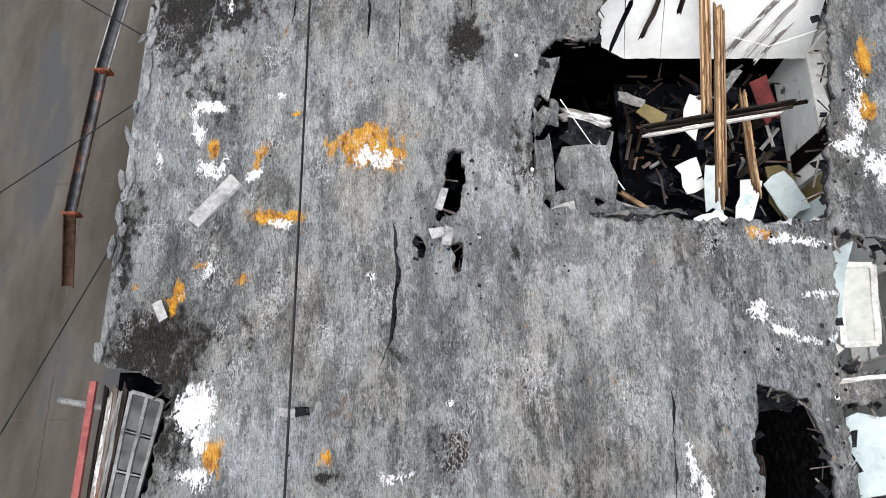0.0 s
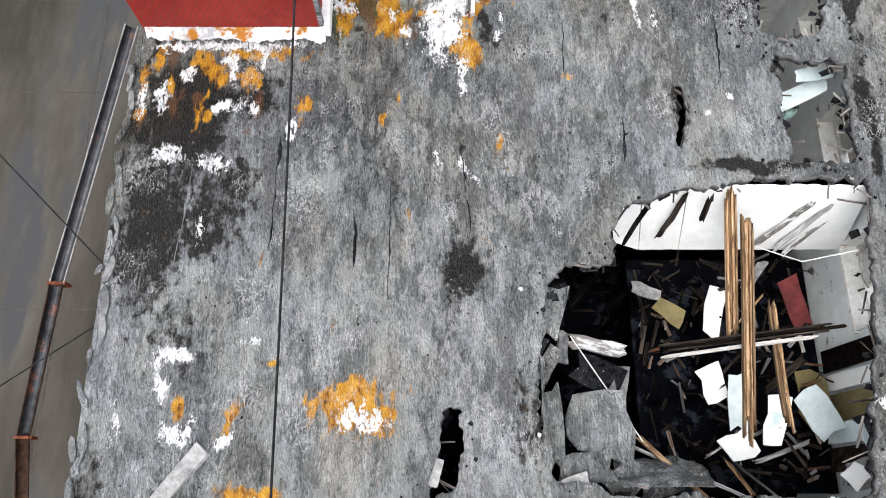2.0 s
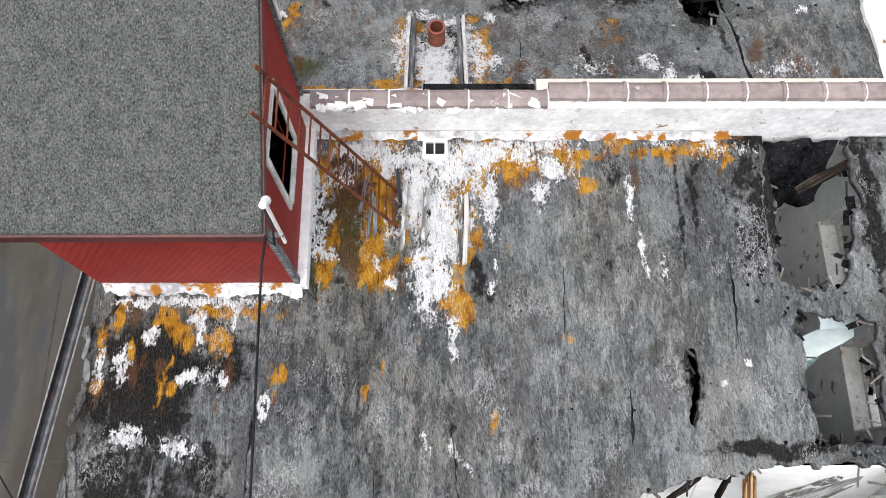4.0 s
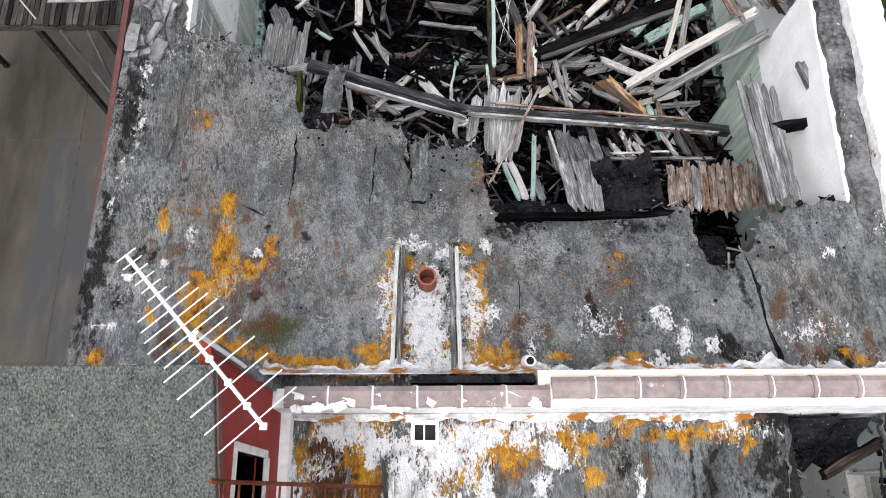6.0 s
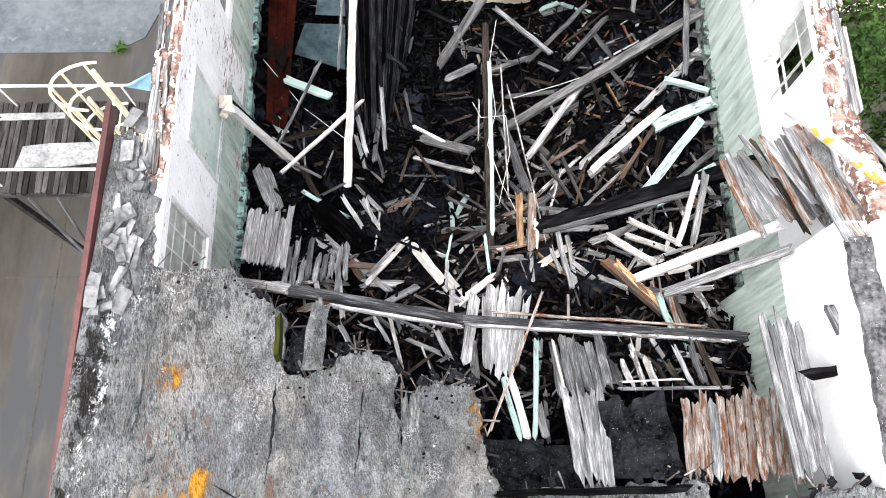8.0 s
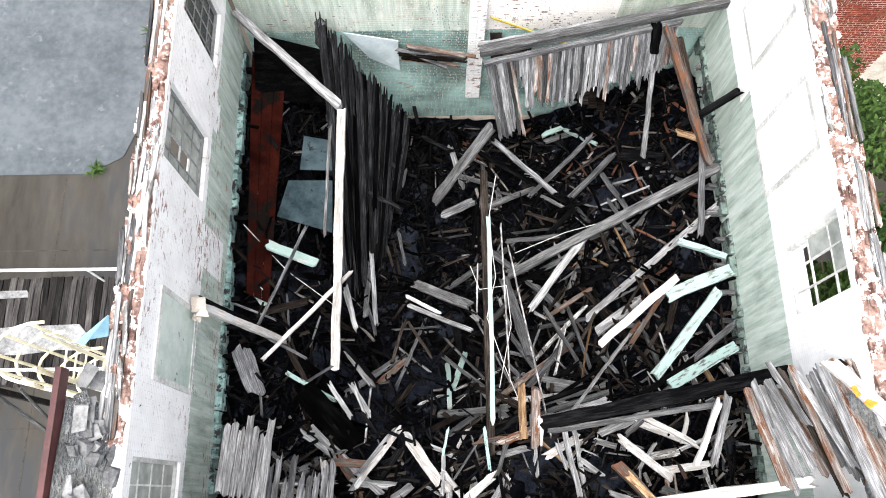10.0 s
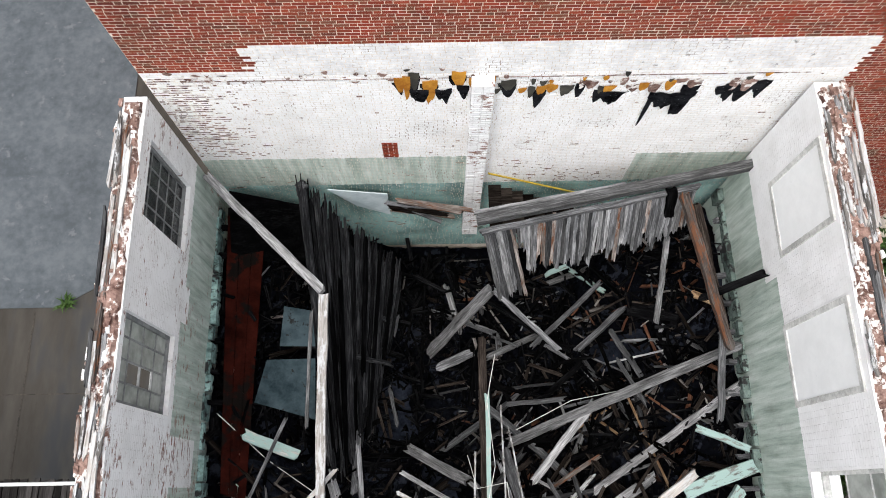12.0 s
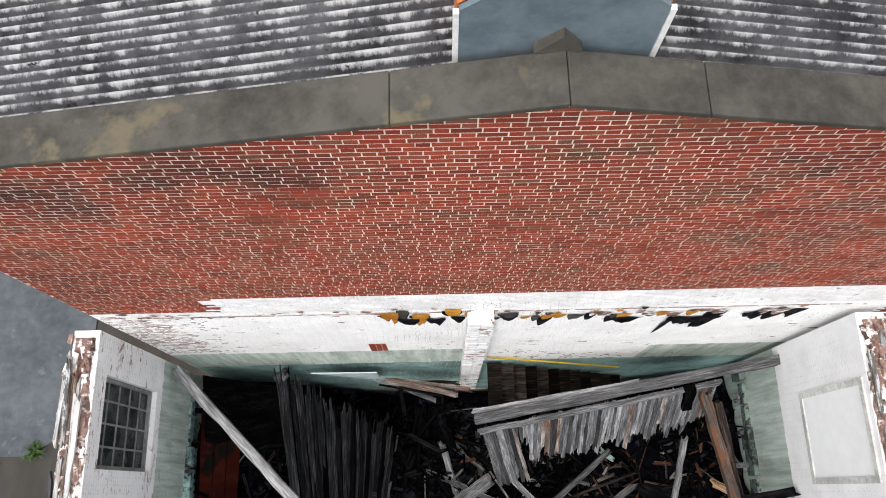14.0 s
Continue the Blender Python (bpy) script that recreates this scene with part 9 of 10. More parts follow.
x = 0.1
while x < 5.75:
    w = brng.uniform(0.1, 0.24)
    left = x < 1.55
    mat = brng.choice((M_ORANGEWASH, M_ORANGEWASH, M_ORANGEWASH, M_COPING) if left else (M_COPING, M_RUBBLE, M_ORANGEWASH, M_COPING, M_RUBBLE))
    head = (8.78 if left else 8.52) + brng.uniform(-0.14, 0.12)
    if brng.random() < 0.94:
        scrap(x, x + w, head, brng.uniform(0.4, 0.75) if left else brng.uniform(0.22, 0.5), mat, 0.006, x)
    if brng.random() < (0.6 if left else 0.35):
        scrap(x - 0.04, x + w * 1.05, head - 0.12, brng.uniform(0.35, 0.6), M_TORN, 0.0, x + 3)
    if brng.random() < 0.5:
        scrap(x + 0.03, x + 0.03 + brng.uniform(0.05, 0.12), head + brng.uniform(0.05, 0.25), brng.uniform(0.08, 0.2), brng.choice((M_ORANGEWASH, M_RUBBLE, M_COPING)), 0.008, x + 5)
    x += w * brng.uniform(0.8, 1.3)
for x0, x1, z, drop in ((0.32, 0.62, 8.4, 0.45), (0.72, 0.98, 8.42, 0.5), (1.05, 1.25, 8.5, 0.4), (3.3, 3.75, 8.25, 0.45), (4.1, 4.85, 8.2, 0.62), (4.12, 4.2, 8.0, 1.2), (4.5, 4.8, 8.1, 0.7), (1.36, 1.42, 8.3, 0.9), (5.1, 5.35, 8.35, 0.3)):
    scrap(x0, x1, z, drop, M_TORN, 0.012)
for i in range(26):
    x = brng.uniform(-3.3, 0.2)
    scrap(x, x + brng.uniform(0.04, 0.16), 8.72 + brng.uniform(-0.06, 0.25), brng.uniform(0.03, 0.1), M_RUBBLE, 0.004, x)
part("roof_chase", Geo().box(-3.1, 6.4, 28.684, 28.69, 8.7, 8.715), M_RUBBLE, strip)

# stair behind the pier
stair = thing("stair", "narrow dark timber stair along the brick wall", "stair", base=(3, 28.2, 3))
for i in range(12):
    xa = 1.75 + 0.24 * i
    part("tread", Geo().box(xa, xa + 0.26, 27.75, 28.66, 4.55 - 0.18 * i, 4.59 - 0.18 * i), M_BROWN, stair)
    part("riser", Geo().box(xa + 0.24, xa + 0.26, 27.75, 28.66, 4.41 - 0.18 * i, 4.55 - 0.18 * i), M_CHAR, stair)
part("stringer", Geo().add([(xx, yy, zz + dz) for dz in (0, 0.035) for yy in (28.66, 28.688) for xx, zz in ((1.72, 5.12), (4.4, 3.6))], BOX_FACES), M_YELLOW, stair, "yellow painted skirting edge")

# red-brown boarding and sheets along the west side of the hall
def sheet(name, label, corners, mat, category="board", t=0.02, group=""):
    """A thin board through four corners."""
    a, b, c, d = (Vector(p) for p in corners)
    nrm = (b - a).cross(d - a).normalized() * t
    g = Geo().add([tuple(p) for p in (a, b, c, d)] + [tuple(p + nrm) for p in (a, b, c, d)], [(3, 2, 1, 0), (4, 5, 6, 7), (0, 1, 5, 4), (1, 2, 6, 5), (2, 3, 7, 6), (3, 0, 4, 7)])
    return thing(name, label, category, (a + b + c + d) / 4, g, mat, group)


for k in range(3):
    u0, u1 = k / 4 + 0.006, (k + 1) / 4 - 0.006
    P, Q, R, S = Vector((-3.52, 28.3, 4.5)), Vector((-2.55, 28.0, 4.2)), Vector((-3.3, 22.8, 4.42)), Vector((-2.75, 22.6, 4.12))
    sheet("fallen_board", "dark red painted boarding slumped beside the wall", [R.lerp(S, u0), R.lerp(S, u1), P.lerp(Q, u1), P.lerp(Q, u0)], M_REDWOOD, group="red boarding")
for ring in ([(-2.29, 26.24, 4.45), (-1.69, 26.14, 4.4), (-1.67, 25.45, 4.4), (-2.34, 25.46, 4.45)], [(-2.56, 25.19, 4.5), (-1.66, 25.22, 4.4), (-1.63, 24.08, 4.35), (-2.75, 24.4, 4.5)]):
    sheet("fallen_board", "dull blue-grey board lying on the rubbish", ring[::-1], M_BLUEPANEL, group="blue panels")
sheet("fallen_board", "charred boarding leaning at the wall corner", [(-3.4, 27.2, 4.4), (-1.7, 27.4, 3.6), (-1.9, 28.3, 4.5), (-3.4, 28.5, 4.9)], M_CHAR)
sheet("wall_board", "pale grey board leaning against the brick wall", [(-1.45, 28.5, 4.9), (-1.0, 28.6, 3.75), (-0.32, 28.6, 3.2), (-0.3, 28.55, 4.5)], M_BOARD)
for i in range(9):
    a = Vector((-0.3 + brng.uniform(-0.05, 0.4), 28.4, 4.55 - 0.07 * i))
    b = a + Vector((brng.uniform(0.7, 1.5), brng.uniform(-0.4, 0.1), brng.uniform(-0.25, 0.2)))
    timber(a, b, 0.09, 0.04, brng.choice(("pale", "grey", "rusty", "brown")), "broken_lath", group="laths by the wall")
# joist stubs along both walls at the lost floor
for k, (xw, d, kind) in enumerate(((-3.7, 1, "char"), (6.5, -1, "grey"))):
    for i in range(15):
        yy = 19.8 + 0.58 * i
        timber((xw, yy, 4.3 + brng.uniform(-0.05, 0.05)), (xw + d * brng.uniform(0.15, 0.45), yy + brng.uniform(-0.03, 0.03), 4.3), 0.09, 0.16, kind, "joist_stub", jag=0.05, group="joist stubs")
    g = Geo()
    y0 = 19.0
    while y0 < 28.3:
        n = brng.uniform(0.15, 0.5)
        g.box(*sorted((xw, xw + d * brng.uniform(0.03, 0.14))), y0, y0 + n, 4.35 + brng.uniform(-0.2, 0.05), 4.55 + brng.uniform(-0.05, 0.05))
        y0 += n + brng.uniform(0.0, 0.1)
    thing("floor_ledge", "broken turquoise plaster ledge where the floor met the wall", "ledge", geo=g, material=M_AQUAWALL if xw < 0 else M_DAMPWALL, kind="structure")

# broken boards at the east wall below the main hole
for k, (ya, w, za, zb, mat) in enumerate(((4.0, 0.35, 6.5, 8.5, M_BROWN), (4.4, 0.3, 6.7, 8.7, M_BOARD), (4.75, 0.4, 6.4, 8.2, M_OLIVE), (5.2, 0.25, 6.6, 8.8, M_WHITEBOARD), (5.5, 0.35, 6.5, 8.4, M_BROWN))):
    lean = brng.uniform(0.1, 0.35)
    sheet("wall_board", "broken board leaning on the wall below the roof", [(6.22 - lean, ya, za), (6.22 - lean, ya + w, za + brng.uniform(-0.1, 0.1)), (6.2, ya + w + brng.uniform(-0.08, 0.08), zb), (6.2, ya, zb + brng.uniform(-0.2, 0.1))], mat, group="east wall boards")

# plaster lump still clinging to the leaning post
lump = Geo()
for dx, dy, dz, size in ((0.0, 0.0, 0.08, 0.2), (0.02, -0.14, 0.0, 0.17), (-0.06, -0.2, -0.06, 0.12)):
    lump.block((size, size * 0.9, size * 0.8), pose(-3.5 + dx, 22.05 + dy, 6.5 + dz, 20 * dx, 35, 40 * dy), rough=size * 0.22)
thing("plaster_lump", "cream lump of plaster clinging to the leaning post", "plaster", (-3.5, 22.0, 6.5), lump, M_BED)
timber((-3.55, 22.17, 6.5), (-3.0, 22.1, 4.9), 0.08, 0.06, "char", "charred_lath")


def weed(x, y, z, r, count):
    """A tuft of narrow arching blades."""
    g = Geo()
    for i in range(count):
        a, ln, w = brng.uniform(0, math.tau), r * brng.uniform(0.5, 1.1), 0.02
        px, py = x + brng.uniform(-0.3, 0.3) * r, y + brng.uniform(-0.3, 0.3) * r
        c, d = math.cos(a), math.sin(a)
        g.add([(px - d * w, py + c * w, z), (px + d * w, py - c * w, z), (px + c * ln * 0.5 + d * w, py + d * ln * 0.5 - c * w, z + ln * 0.5), (px + c * ln * 0.5 - d * w, py + d * ln * 0.5 + c * w, z + ln * 0.5), (px + c * ln, py + d * ln, z + ln * 0.45)], [(0, 1, 2, 3), (3, 2, 4)])
    thing("weed_tuft", "green weeds growing from a joint beside the slab", "weeds", (x, y, z), g, M_LEAF, "weeds")


for x, y, r in ((-8.75, 27.5, 0.32), (-7.68, 31.4, 0.3), (-7.6, 31.9, 0.42), (-7.55, 32.6, 0.35)):
    weed(x, y, 0.0, r, 34)

# ---- slates along the west edge of the south roof ----
def shard(name, label, category, x, y, z, ln, w, turn, mat, group, t=0.025):
    """A flat broken piece with an irregular outline."""
    n = 7
    ring = []
    for i in range(n):
        a = math.tau * (i + brng.uniform(-0.25, 0.25)) / n
        r = brng.uniform(0.75, 1.1)
        ring.append((r * ln / 2 * math.cos(a), r * w / 2 * math.sin(a)))
    m = pose(x, y, z, brng.uniform(-8, 8), brng.uniform(-8, 8), turn)
    vs = [(u, v, -t / 2) for u, v in ring] + [(u * 0.93, v * 0.93, t / 2) for u, v in ring]
    g = Geo().add(vs, [tuple(range(n - 1, -1, -1)), tuple(range(n, 2 * n))] + [(i, (i + 1) % n, n + (i + 1) % n, n + i) for i in range(n)], m)
    return thing(name, label, category, (x, y, z), g, mat, group)


for i in range(38):
    yy = 1.75 + 0.205 * i + brng.uniform(-0.15, 0.15)
    shard("edge_slate", "loose grey slate on the crumbling roof edge", "slate", -4.27 + brng.uniform(-0.06, 0.1), yy, 9.215 + brng.uniform(0, 0.03), brng.uniform(0.16, 0.55), brng.uniform(0.05, 0.14), 90 + brng.gauss(0, 12), M_ROOF if brng.random() < 0.75 else M_SLATE, "edge slates")
for i in range(46):
    yy = brng.uniform(17.4, 20.9)
    xx = -4.12 + brng.uniform(-0.22, 0.28)
    m = Matrix.Translation((xx, yy, north_roof_z(xx, yy) + brng.uniform(0.02, 0.08))) @ Euler((brng.uniform(-0.15, 0.15), brng.uniform(-0.15, 0.15), 1.57 + brng.gauss(0, 0.35))).to_matrix().to_4x4()
    thing("edge_slate", "loose dark slate on the broken roof edge", "slate", tuple(m.translation), Geo().block((brng.uniform(0.1, 0.4), brng.uniform(0.06, 0.2), 0.04), m, rough=0.03), brng.choice((M_SLATE, M_SLATE, M_STONE, M_ROOF)), "edge slates")
for x, yy, ln, w, turn, mat in ((-3.03, 3.86, 0.8, 0.2, 52, M_STONE), (-3.58, 2.36, 0.24, 0.11, -62, M_STONE), (0.08, 3.38, 0.24, 0.13, 80, M_STONE), (-0.08, 3.42, 0.18, 0.14, 10, M_STONE), (0.2, 3.42, 0.2, 0.1, 95, M_SLATE), (-0.02, 3.9, 0.3, 0.1, 75, M_STONE), (-1.9, 1.08, 0.22, 0.1, -8, M_STONE), (-1.72, 1.1, 0.16, 0.09, 0, M_TORN)):
    m = pose(x, yy, south_roof_z(x, yy) + 0.025, 3, 2, turn)
    thing("loose_slate", "pale broken slate lying on the felt", "slate", (x, yy, 9.22), Geo().block((ln, w, 0.03), m, rough=0.02), mat, "loose slates")

# ---- cracks, lifted laps and torn flaps of felt ----
def lap(points, w, lift, height, label="curled torn lap of roofing felt"):
    """A lifted, ragged edge of felt that follows points."""
    vs, fs = [], []
    pts = []
    for a, b in zip(points, points[1:]):
        n = max(2, int(math.hypot(b[0] - a[0], b[1] - a[1]) / 0.08))
        pts += [(a[0] + (b[0] - a[0]) * i / n, a[1] + (b[1] - a[1]) * i / n) for i in range(n)]
    pts.append(points[-1])
    for x, y in pts:
        step = len(vs) // 3
        k = max(0.02, min(1.0, 0.35 + 1.4 * smooth_noise(x, y, 2.3, 31) + brng.uniform(-0.25, 0.25))) * min(1, step / 2, (len(pts) - 1 - step) / 2)
        z0 = height(x, y)
        jx, jy = 0.025 * smooth_noise(x, y, 4, 33) + brng.uniform(-0.006, 0.006), 0.0
        vs += [(x + jx, y + jy, z0 + 0.006), (x + jx + w * k * 0.5, y + jy, z0 + lift * k), (x + jx + w * k, y + jy, z0 + lift * k * 0.8)]
    for i in range(len(pts) - 1):
        fs += [(3 * i, 3 * i + 1, 3 * i + 4, 3 * i + 3), (3 * i + 1, 3 * i + 2, 3 * i + 5, 3 * i + 4)]
    base = (points[0][0], points[0][1], height(*points[0]))
    ob = thing("torn_felt", label, "roofing felt", base, Geo().add(vs, fs), M_TORN if lift < 0.03 else M_ROOF, "torn felt laps")
    ob.modifiers.new("thickness", "SOLIDIFY").thickness = 0.008
    return ob


for pts, w, lift in (
    ([(-0.66, 3.6), (-0.6, 2.9), (-0.67, 2.0), (-0.8, 1.6)], 0.06, 0.02),
    ([(-0.85, 1.75), (-1.14, 1.37)], 0.08, 0.03), ([(1.27, 3.9), (1.25, 5.4)], 0.1, 0.05), ([(1.2, 3.1), (1.15, 3.7)], 0.09, 0.04),
    ([(2.25, 2.6), (2.2, 3.6)], 0.08, 0.04), ([(2.75, 0.1), (2.8, 1.4)], 0.05, 0.02), ([(3.95, 3.1), (3.9, 3.6)], 0.08, 0.04)):
    lap(pts, w, lift, south_roof_z)
for pts, w, lift in (
    ([(0.95, 6.1), (1.0, 6.5)], 0.12, 0.06), ([(-0.65, 6.0), (-0.62, 7.6)], 0.04, 0.015), ([(-1.1, 6.4), (-1.12, 7.2)], 0.04, 0.015),
    ([(0.42, 6.9), (0.3, 8.1)], 0.04, 0.02), ([(3.55, 10.2), (3.5, 11.9)], 0.07, 0.03), ([(3.95, 9.2), (3.98, 10.3)], 0.05, 0.02),
    ([(3.0, 11.0), (3.05, 12.0)], 0.06, 0.03), ([(1.75, 9.3), (1.8, 10.2)], 0.04, 0.015), ([(2.5, 7.9), (2.55, 8.6)], 0.05, 0.02),
    ([(-2.2, 6.7), (-2.15, 8.3)], 0.05, 0.015), ([(-3.4, 6.5), (-3.3, 7.8)], 0.08, 0.03), ([(4.5, 10.0), (4.6, 12.0)], 0.1, 0.05)):
    lap(pts, w, lift, south_roof_z)
for pts, w, lift in (([(-0.75, 15.3), (-0.72, 16.6)], 0.05, 0.02), ([(-0.25, 15.0), (-0.22, 16.2)], 0.08, 0.04), ([(4.6, 12.6), (4.55, 14.3)], 0.07, 0.02), ([(1.35, 13.2), (1.4, 14.0)], 0.05, 0.02), ([(-3.6, 13.4), (-3.4, 15.4)], 0.08, 0.03), ([(-3.7, 15.6), (-3.6, 17.8)], 0.09, 0.04), ([(-2.6, 15.2), (-2.2, 15.0)], 0.03, 0.02), ([(5.7, 14.4), (5.6, 15.0)], 0.08, 0.04), ([(-1.9, 15.2), (-1.95, 16.6)], 0.06, 0.02)):
    lap(pts, w, lift, north_roof_z)


def flap(x0, x1, y0, y1, za, zb, mat, label, curl=0.15, height=None):
    """Felt hanging or lying ragged from y0 to y1, crumpled."""
    nx, ny = 12, 10
    vs = []
    for j in range(ny + 1):
        for i in range(nx + 1):
            u, v = i / nx, j / ny
            x = x0 + (x1 - x0) * u + 0.05 * smooth_noise(u * 3, v * 3, 1, x0)
            y = y0 + (y1 - y0) * v * (1 + 0.25 * smooth_noise(u * 5, 0, 1, y0))
            z = za + (zb - za) * v + curl * smooth_noise(u * 4 + x0, v * 4, 1, y1) + 0.3 * curl * smooth_noise(u * 11, v * 11, 1, y1)
            vs.append((x, y, z))
    fs = [(j * (nx + 1) + i, j * (nx + 1) + i + 1, (j + 1) * (nx + 1) + i + 1, (j + 1) * (nx + 1) + i) for j in range(ny) for i in range(nx)]
    ob = thing("felt_flap", label, "roofing felt", ((x0 + x1) / 2, (y0 + y1) / 2, (za + zb) / 2), Geo().add(vs, fs), mat, "felt flaps")
    ob.modifiers.new("thickness", "SOLIDIFY").thickness = 0.012
    return ob


flap(1.1, 2.0, 15.85, 15.0, 7.1, 8.05, M_TORN, "black torn felt crumpled at the broken roof edge", 0.25)
flap(1.9, 2.55, 15.75, 15.02, 7.2, 8.1, M_TORN, "black torn felt crumpled at the broken roof edge", 0.2)
flap(2.78, 3.74, 15.25, 16.42, 8.3, 7.55, M_TORN, "black felt sheet hanging into the ruined hall", 0.2)
flap(3.95, 4.6, 14.9, 14.1, 8.0, 8.6, M_TORN, "black torn felt fallen into the small roof hole", 0.2)
flap(-0.13, 0.13, 15.3, 16.4, 8.5, 8.25, M_ROOF, "grey felt strip sunk between roof boards", 0.03)
timber((-1.9, 17.5, 8.3), (-1.86, 16.82, 8.45), 0.07, 0.25, "moss", "roof_board", jag=0.1)
flap(-1.85, -1.45, 16.8, 17.5, 7.9, 7.5, M_TORN, "torn felt hanging in the roof gap", 0.1)
flap(-1.5, -1.22, 16.7, 17.8, 8.62, 8.05, M_ROOF, "grey felt tongue lying over the roof beam", 0.03)
flap(2.2, 3.3, 3.75, 4.1, 9.1, 8.4, M_ROOF, "torn grey felt hanging into the roof hole", 0.15)
flap(4.7, 5.75, 12.06, 11.5, 9.12, 8.2, M_TORN, "black crumpled felt sagging into the roof hole", 0.2)
flap(4.6, 5.0, 9.9, 9.6, 9.1, 8.75, M_TARFELT, "grey torn felt at the roof hole", 0.1)
flap(3.75, 4.5, 1.45, 1.2, 9.15, 8.6, M_TORN, "torn felt hanging into the roof hole", 0.1)

def burnt_sheet(x, y, ln, w, turn, lift, label="burnt black felt sheet crumpled on the heap"):
    """A crumpled sheet laid over the heap."""
    n = 9
    m = pose(x, y, 0, 0, 0, turn)
    vs = []
    for j in range(n + 1):
        for i in range(n + 1):
            u, v = i / n - 0.5, j / n - 0.5
            p = m @ Vector((u * ln * (1 + 0.3 * smooth_noise(v * 4, x, 1, y)), v * w * (1 + 0.35 * smooth_noise(u * 4, y, 1, x)), 0))
            vs.append((p.x, p.y, heap_z(p.x, p.y) + lift + 0.12 * smooth_noise(p.x, p.y, 2.4, x) + 0.05 * smooth_noise(p.x, p.y, 7.0, y)))
    fs = [(j * (n + 1) + i, j * (n + 1) + i + 1, (j + 1) * (n + 1) + i + 1, (j + 1) * (n + 1) + i) for j in range(n) for i in range(n)]
    ob = thing("burnt_felt_sheet", label, "roofing felt", (x, y, heap_z(x, y)), Geo().add(vs, fs), M_BURNTFELT, "burnt felt sheets")
    ob.modifiers.new("thickness", "SOLIDIFY").thickness = 0.02


for x, y, ln, w, turn in ((-0.7, 20.9, 1.5, 0.9, 60), (0.3, 21.4, 1.1, 0.9, 20), (-1.6, 21.3, 1.3, 0.6, -50), (2.9, 20.4, 0.9, 0.8, 10), (2.4, 19.5, 1.0, 0.7, 40), (0.6, 22.8, 0.9, 0.7, -20), (-0.3, 24.4, 0.8, 1.2, 10), (4.6, 25.6, 0.9, 0.6, 15), (-2.3, 23.2, 1.0, 0.8, 30), (3.6, 19.2, 0.8, 0.6, -30)):
    burnt_sheet(x, y, ln, w, turn, 0.16)

# ---- south-west corner: leaning sash and red boarding below the edge ----
corner = thing("leaning_sash", "old steel window sash leaning at the roof edge", "window sash", base=(-3.95, 0.7, 9.0))
A, B = Vector((-3.9, 1.38, 9.0)), Vector((-3.5, 1.26, 8.98))
C, D = Vector((-4.09, -1.0, 9.0)), Vector((-3.85, -1.0, 8.98))
for p, q in ((A, B), (A, C), (B, D), (C, D), (A.lerp(B, 0.5), C.lerp(D, 0.5))):
    part("frame_bar", plank_geo(Geo(), p, q, 0.045, 0.05, 0, 0.0), M_SLATE, corner)
for i in range(1, 5):
    u = i / 5
    part("glazing_bar", plank_geo(Geo(), A.lerp(C, u), B.lerp(D, u), 0.02, 0.03, 0, 0.0), M_SLATE, corner)
for i in range(5):
    for k in (0, 1):
        u0, u1 = i / 5 + 0.012, (i + 1) / 5 - 0.012
        ring = [A.lerp(B, (k + s) / 2).lerp(C.lerp(D, (k + s) / 2), u) for s, u in ((0.06, u0), (0.94, u0), (0.94, u1), (0.06, u1))]
        part("pane", Geo().add([tuple(p + Vector((0, 0, d))) for d in (-0.006, 0.0) for p in ring], [(3, 2, 1, 0), (4, 5, 6, 7), (0, 1, 5, 4), (1, 2, 6, 5), (2, 3, 7, 6), (3, 0, 4, 7)]), M_DARKGLASS, corner)
sheet("red_side_board", "faded red board along the roof edge", [(-4.42, 1.5, 9.0), (-4.34, 1.5, 9.0), (-4.36, -1.2, 9.0), (-4.45, -1.2, 9.0)], M_FADEDRED, t=-0.06)
# Black sheet added under the opening; the shade inside is its colour.
thing("floor_corner", "added black sheet for the shade inside the open roof corner", "floor", geo=Geo().box(-4.34, -3.3, -1.8, 1.72, 8.3, 8.4), material=M_ASH, kind="structure")
for k in range(5):
    timber((-4.28 + 0.075 * k, 1.5 - 0.1 * (k % 2), 8.86 + 0.03 * k), (-4.33 + 0.06 * k, -1.0, 8.86 + 0.03 * k), 0.06, 0.04, ("brown", "white", "rusty", "pale", "brown")[k], "edge_board", group="edge boards", tone=0.3)
thing("wall_bracket", "grey metal bracket sticking out of the wall", "bracket", (-5.0, 1.3, 8.5), Geo().tube((-5.0, 1.33, 8.6), (-4.3, 1.22, 8.6), 0.045), M_SLATE)

# splinters, laths and felt scraps along the torn edges
edge_bits, edge_felt = Geo(), Geo()
def fringe(points, height, count):
    total = list(zip(points, points[1:]))
    for i in range(count):
        (xa, ya), (xb, yb) = brng.choice(total)
        u = brng.random()
        x, y = xa + (xb - xa) * u, ya + (yb - ya) * u
        if not (-4.2 < x < 6.4):
            continue
        z = height(x, y) - brng.uniform(0.04, 0.35)
        ang, ln = brng.uniform(0, math.tau), brng.uniform(0.1, 0.5)
        m = Matrix.Translation((x + brng.uniform(-0.08, 0.08), y + brng.uniform(-0.05, 0.15), z)) @ Euler((brng.uniform(-0.6, 0.6), brng.uniform(-0.3, 0.5), ang)).to_matrix().to_4x4()
        if brng.random() < 0.45:
            edge_felt.block((ln * 0.4, brng.uniform(0.04, 0.12), 0.012), m, rough=0.02)
        else:
            edge_bits.block((ln, brng.uniform(0.01, 0.032), 0.014), m, rough=0.006)


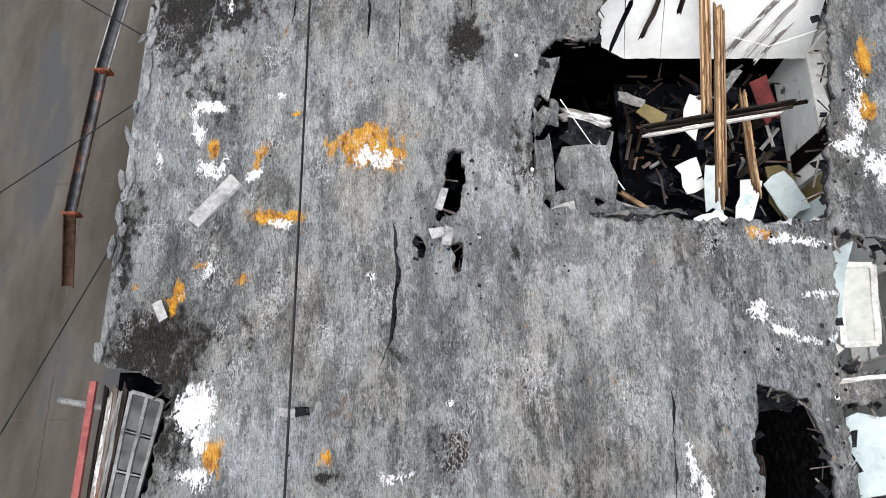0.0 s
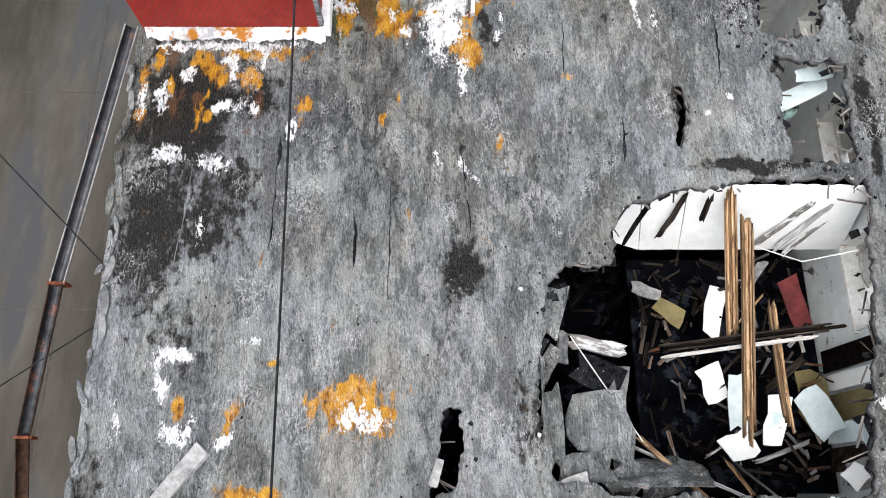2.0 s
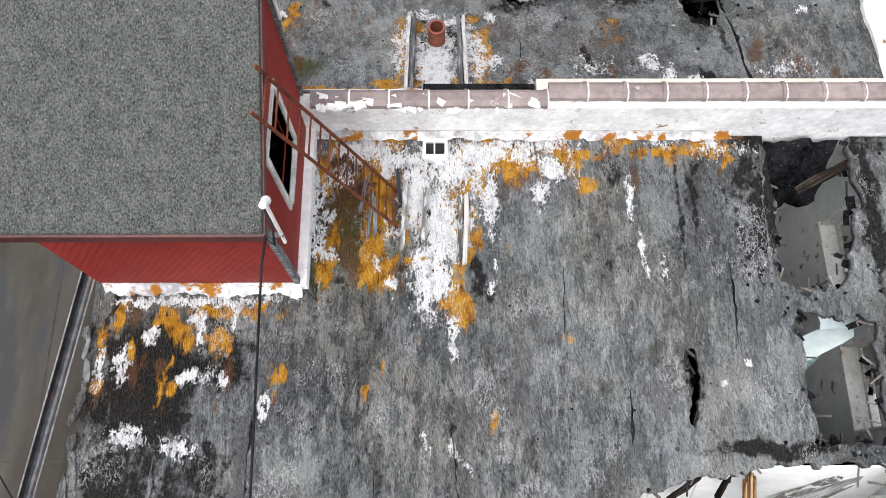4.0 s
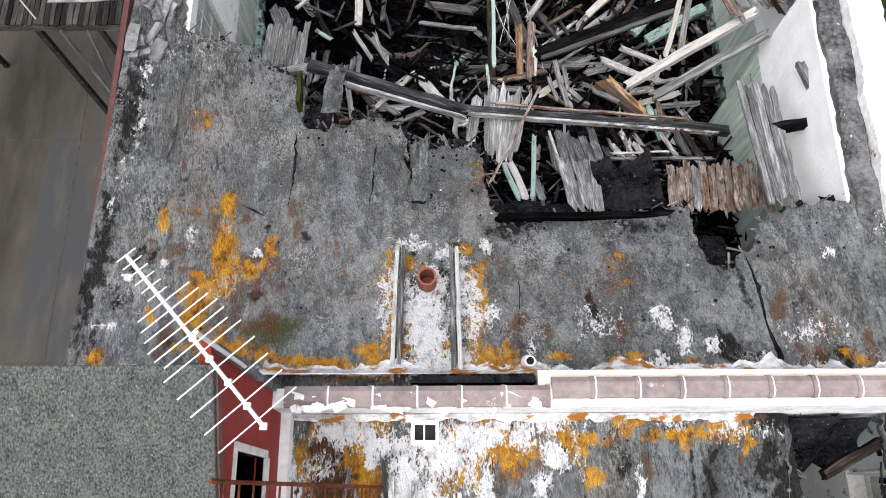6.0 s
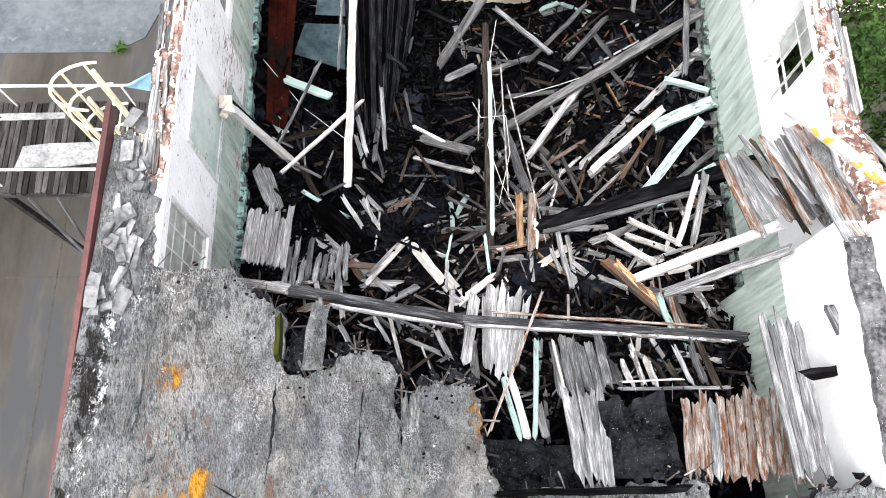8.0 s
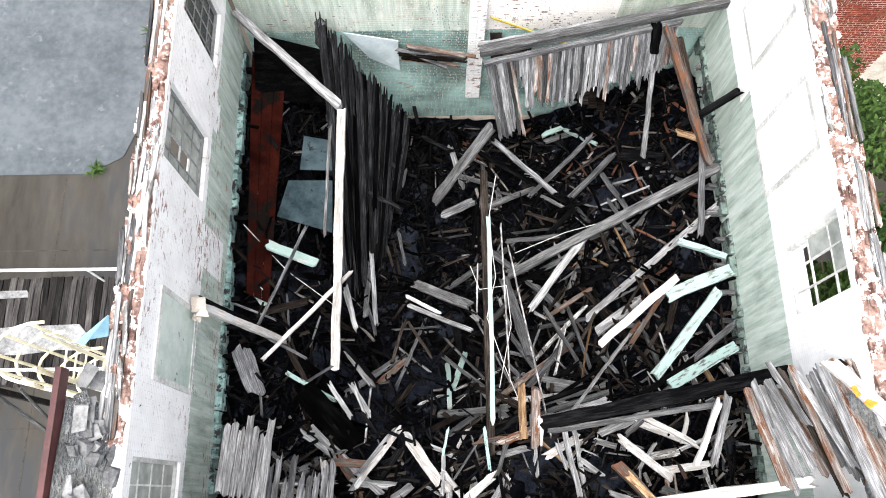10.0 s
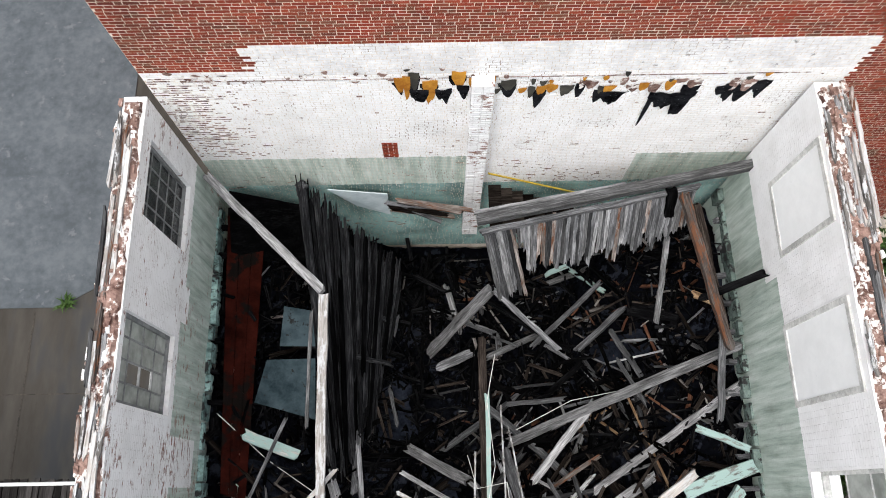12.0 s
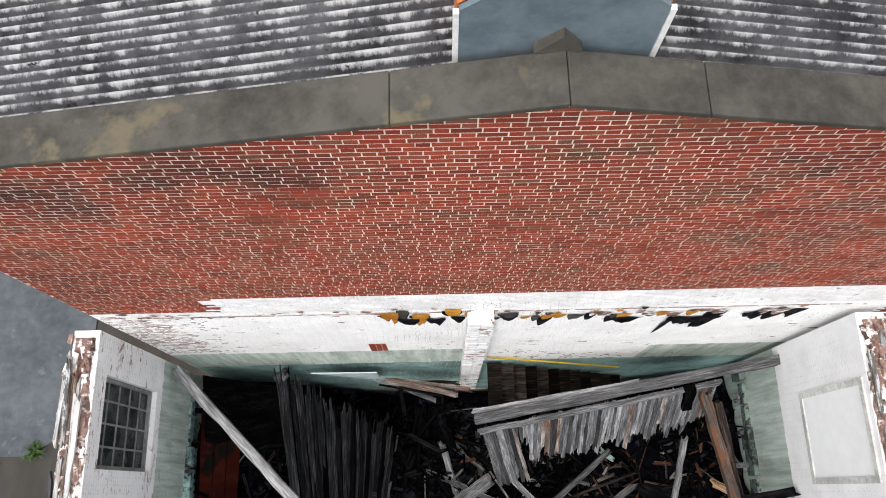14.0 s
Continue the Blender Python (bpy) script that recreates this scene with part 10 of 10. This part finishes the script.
fringe(NORTH_EDGE[1:-1], north_roof_z, 260)
for hole in SOUTH_HOLES[:6]:
    fringe(hole + hole[:1], south_roof_z, 80)
for hole in SOUTH_HOLES[6:]:
    fringe(hole + hole[:1], south_roof_z, 12)
thing("edge_splinters", "splintered roof boards along the torn edges", "splinters", geo=edge_bits, material=M_CHIPS, kind="stuff")
thing("edge_felt_scraps", "black felt scraps along the torn edges", "felt scraps", geo=edge_felt, material=M_TORN, kind="stuff")

# crumbs of felt, mortar and slate lying on the roofs
crng = random.Random(41)
crumbs = {"grey": Geo(), "black": Geo(), "white": Geo()}


def on_roof(x, y):
    if y < 12.1:
        return not any(inside(h, x, y) for h in SOUTH_HOLES) and not (x < -1.3 and 9.7 < y)
    return y > 12.55 and not inside(NORTH_EDGE, x, y)


def crumb(x, y, size):
    height = south_roof_z if y < 12.3 else north_roof_z
    n = crng.randint(4, 6)
    ring = [(size * crng.uniform(0.5, 1.0) * math.cos(i * math.tau / n), size * crng.uniform(0.5, 1.0) * math.sin(i * math.tau / n)) for i in range(n)]
    t = crng.uniform(0.006, 0.025)
    vs = [(u, v, 0.0) for u, v in ring] + [(u * 0.85, v * 0.85, t) for u, v in ring]
    m = Matrix.Translation((x, y, height(x, y))) @ Euler((crng.uniform(-0.15, 0.15), crng.uniform(-0.15, 0.15), crng.uniform(0, 6))).to_matrix().to_4x4()
    r = crng.random()
    crumbs["grey" if r < 0.6 else "black" if r < 0.985 else "white"].add(vs, [tuple(range(n, 2 * n))] + [(i, (i + 1) % n, n + (i + 1) % n, n + i) for i in range(n)], m)


for hole in SOUTH_HOLES[:9] + [NORTH_EDGE[1:-1]]:
    ring = hole + hole[:1] if hole is not NORTH_EDGE else hole
    for (xa, ya), (xb, yb) in zip(ring, ring[1:]):
        for i in range(int(16 * math.hypot(xb - xa, yb - ya))):
            u = crng.random()
            x, y = xa + (xb - xa) * u + crng.gauss(0, 0.25), ya + (yb - ya) * u + crng.gauss(0, 0.25)
            if -4.2 < x < 6.3 and on_roof(x, y):
                crumb(x, y, crng.uniform(0.012, 0.045))
for i in range(700):
    x, y = crng.uniform(-4.2, 6.2), crng.uniform(-1.4, 17.5)
    if on_roof(x, y):
        crumb(x, y, crng.uniform(0.008, 0.022))
for key, mat, words in (("grey", M_SLATE, "grey crumbs of mineral felt and mortar on the roof"), ("black", M_TORN, "black flakes of tarred felt on the roof"), ("white", M_FRAME, "white flakes of coating on the roof")):
    thing("roof_crumbs", words, "crumbs", geo=crumbs[key], material=mat, kind="stuff")

# thin wires hanging in the hall
for pts in ([(1.75, 25.2, 4.6), (1.6, 24.4, 4.1), (1.72, 23.2, 4.0), (1.5, 22.3, 4.2), (1.8, 21.4, 4.1), (2.1, 20.4, 4.6)], [(1.2, 23.4, 4.1), (1.35, 22.8, 4.5), (1.9, 22.9, 4.4), (2.0, 22.2, 4.0), (1.7, 20.9, 4.2)], [(2.2, 23.9, 3.4), (3.4, 24.5, 3.0), (4.8, 24.7, 3.6), (6.2, 25.3, 4.6)], [(-3.4, 24.2, 4.6), (-2.6, 23.4, 3.9), (-1.6, 22.7, 3.6)], [(4.3, 7.0, 8.5), (5.0, 6.7, 8.6), (5.6, 6.75, 8.95)], [(1.7, 5.6, 8.9), (2.2, 4.9, 8.7), (2.6, 4.3, 8.6)]):
    thing("hanging_wire", "thin pale wire dangling in the ruin", "wire", pts[0], Geo().path(pts, 0.008, 5), M_FRAME, "hanging wires")
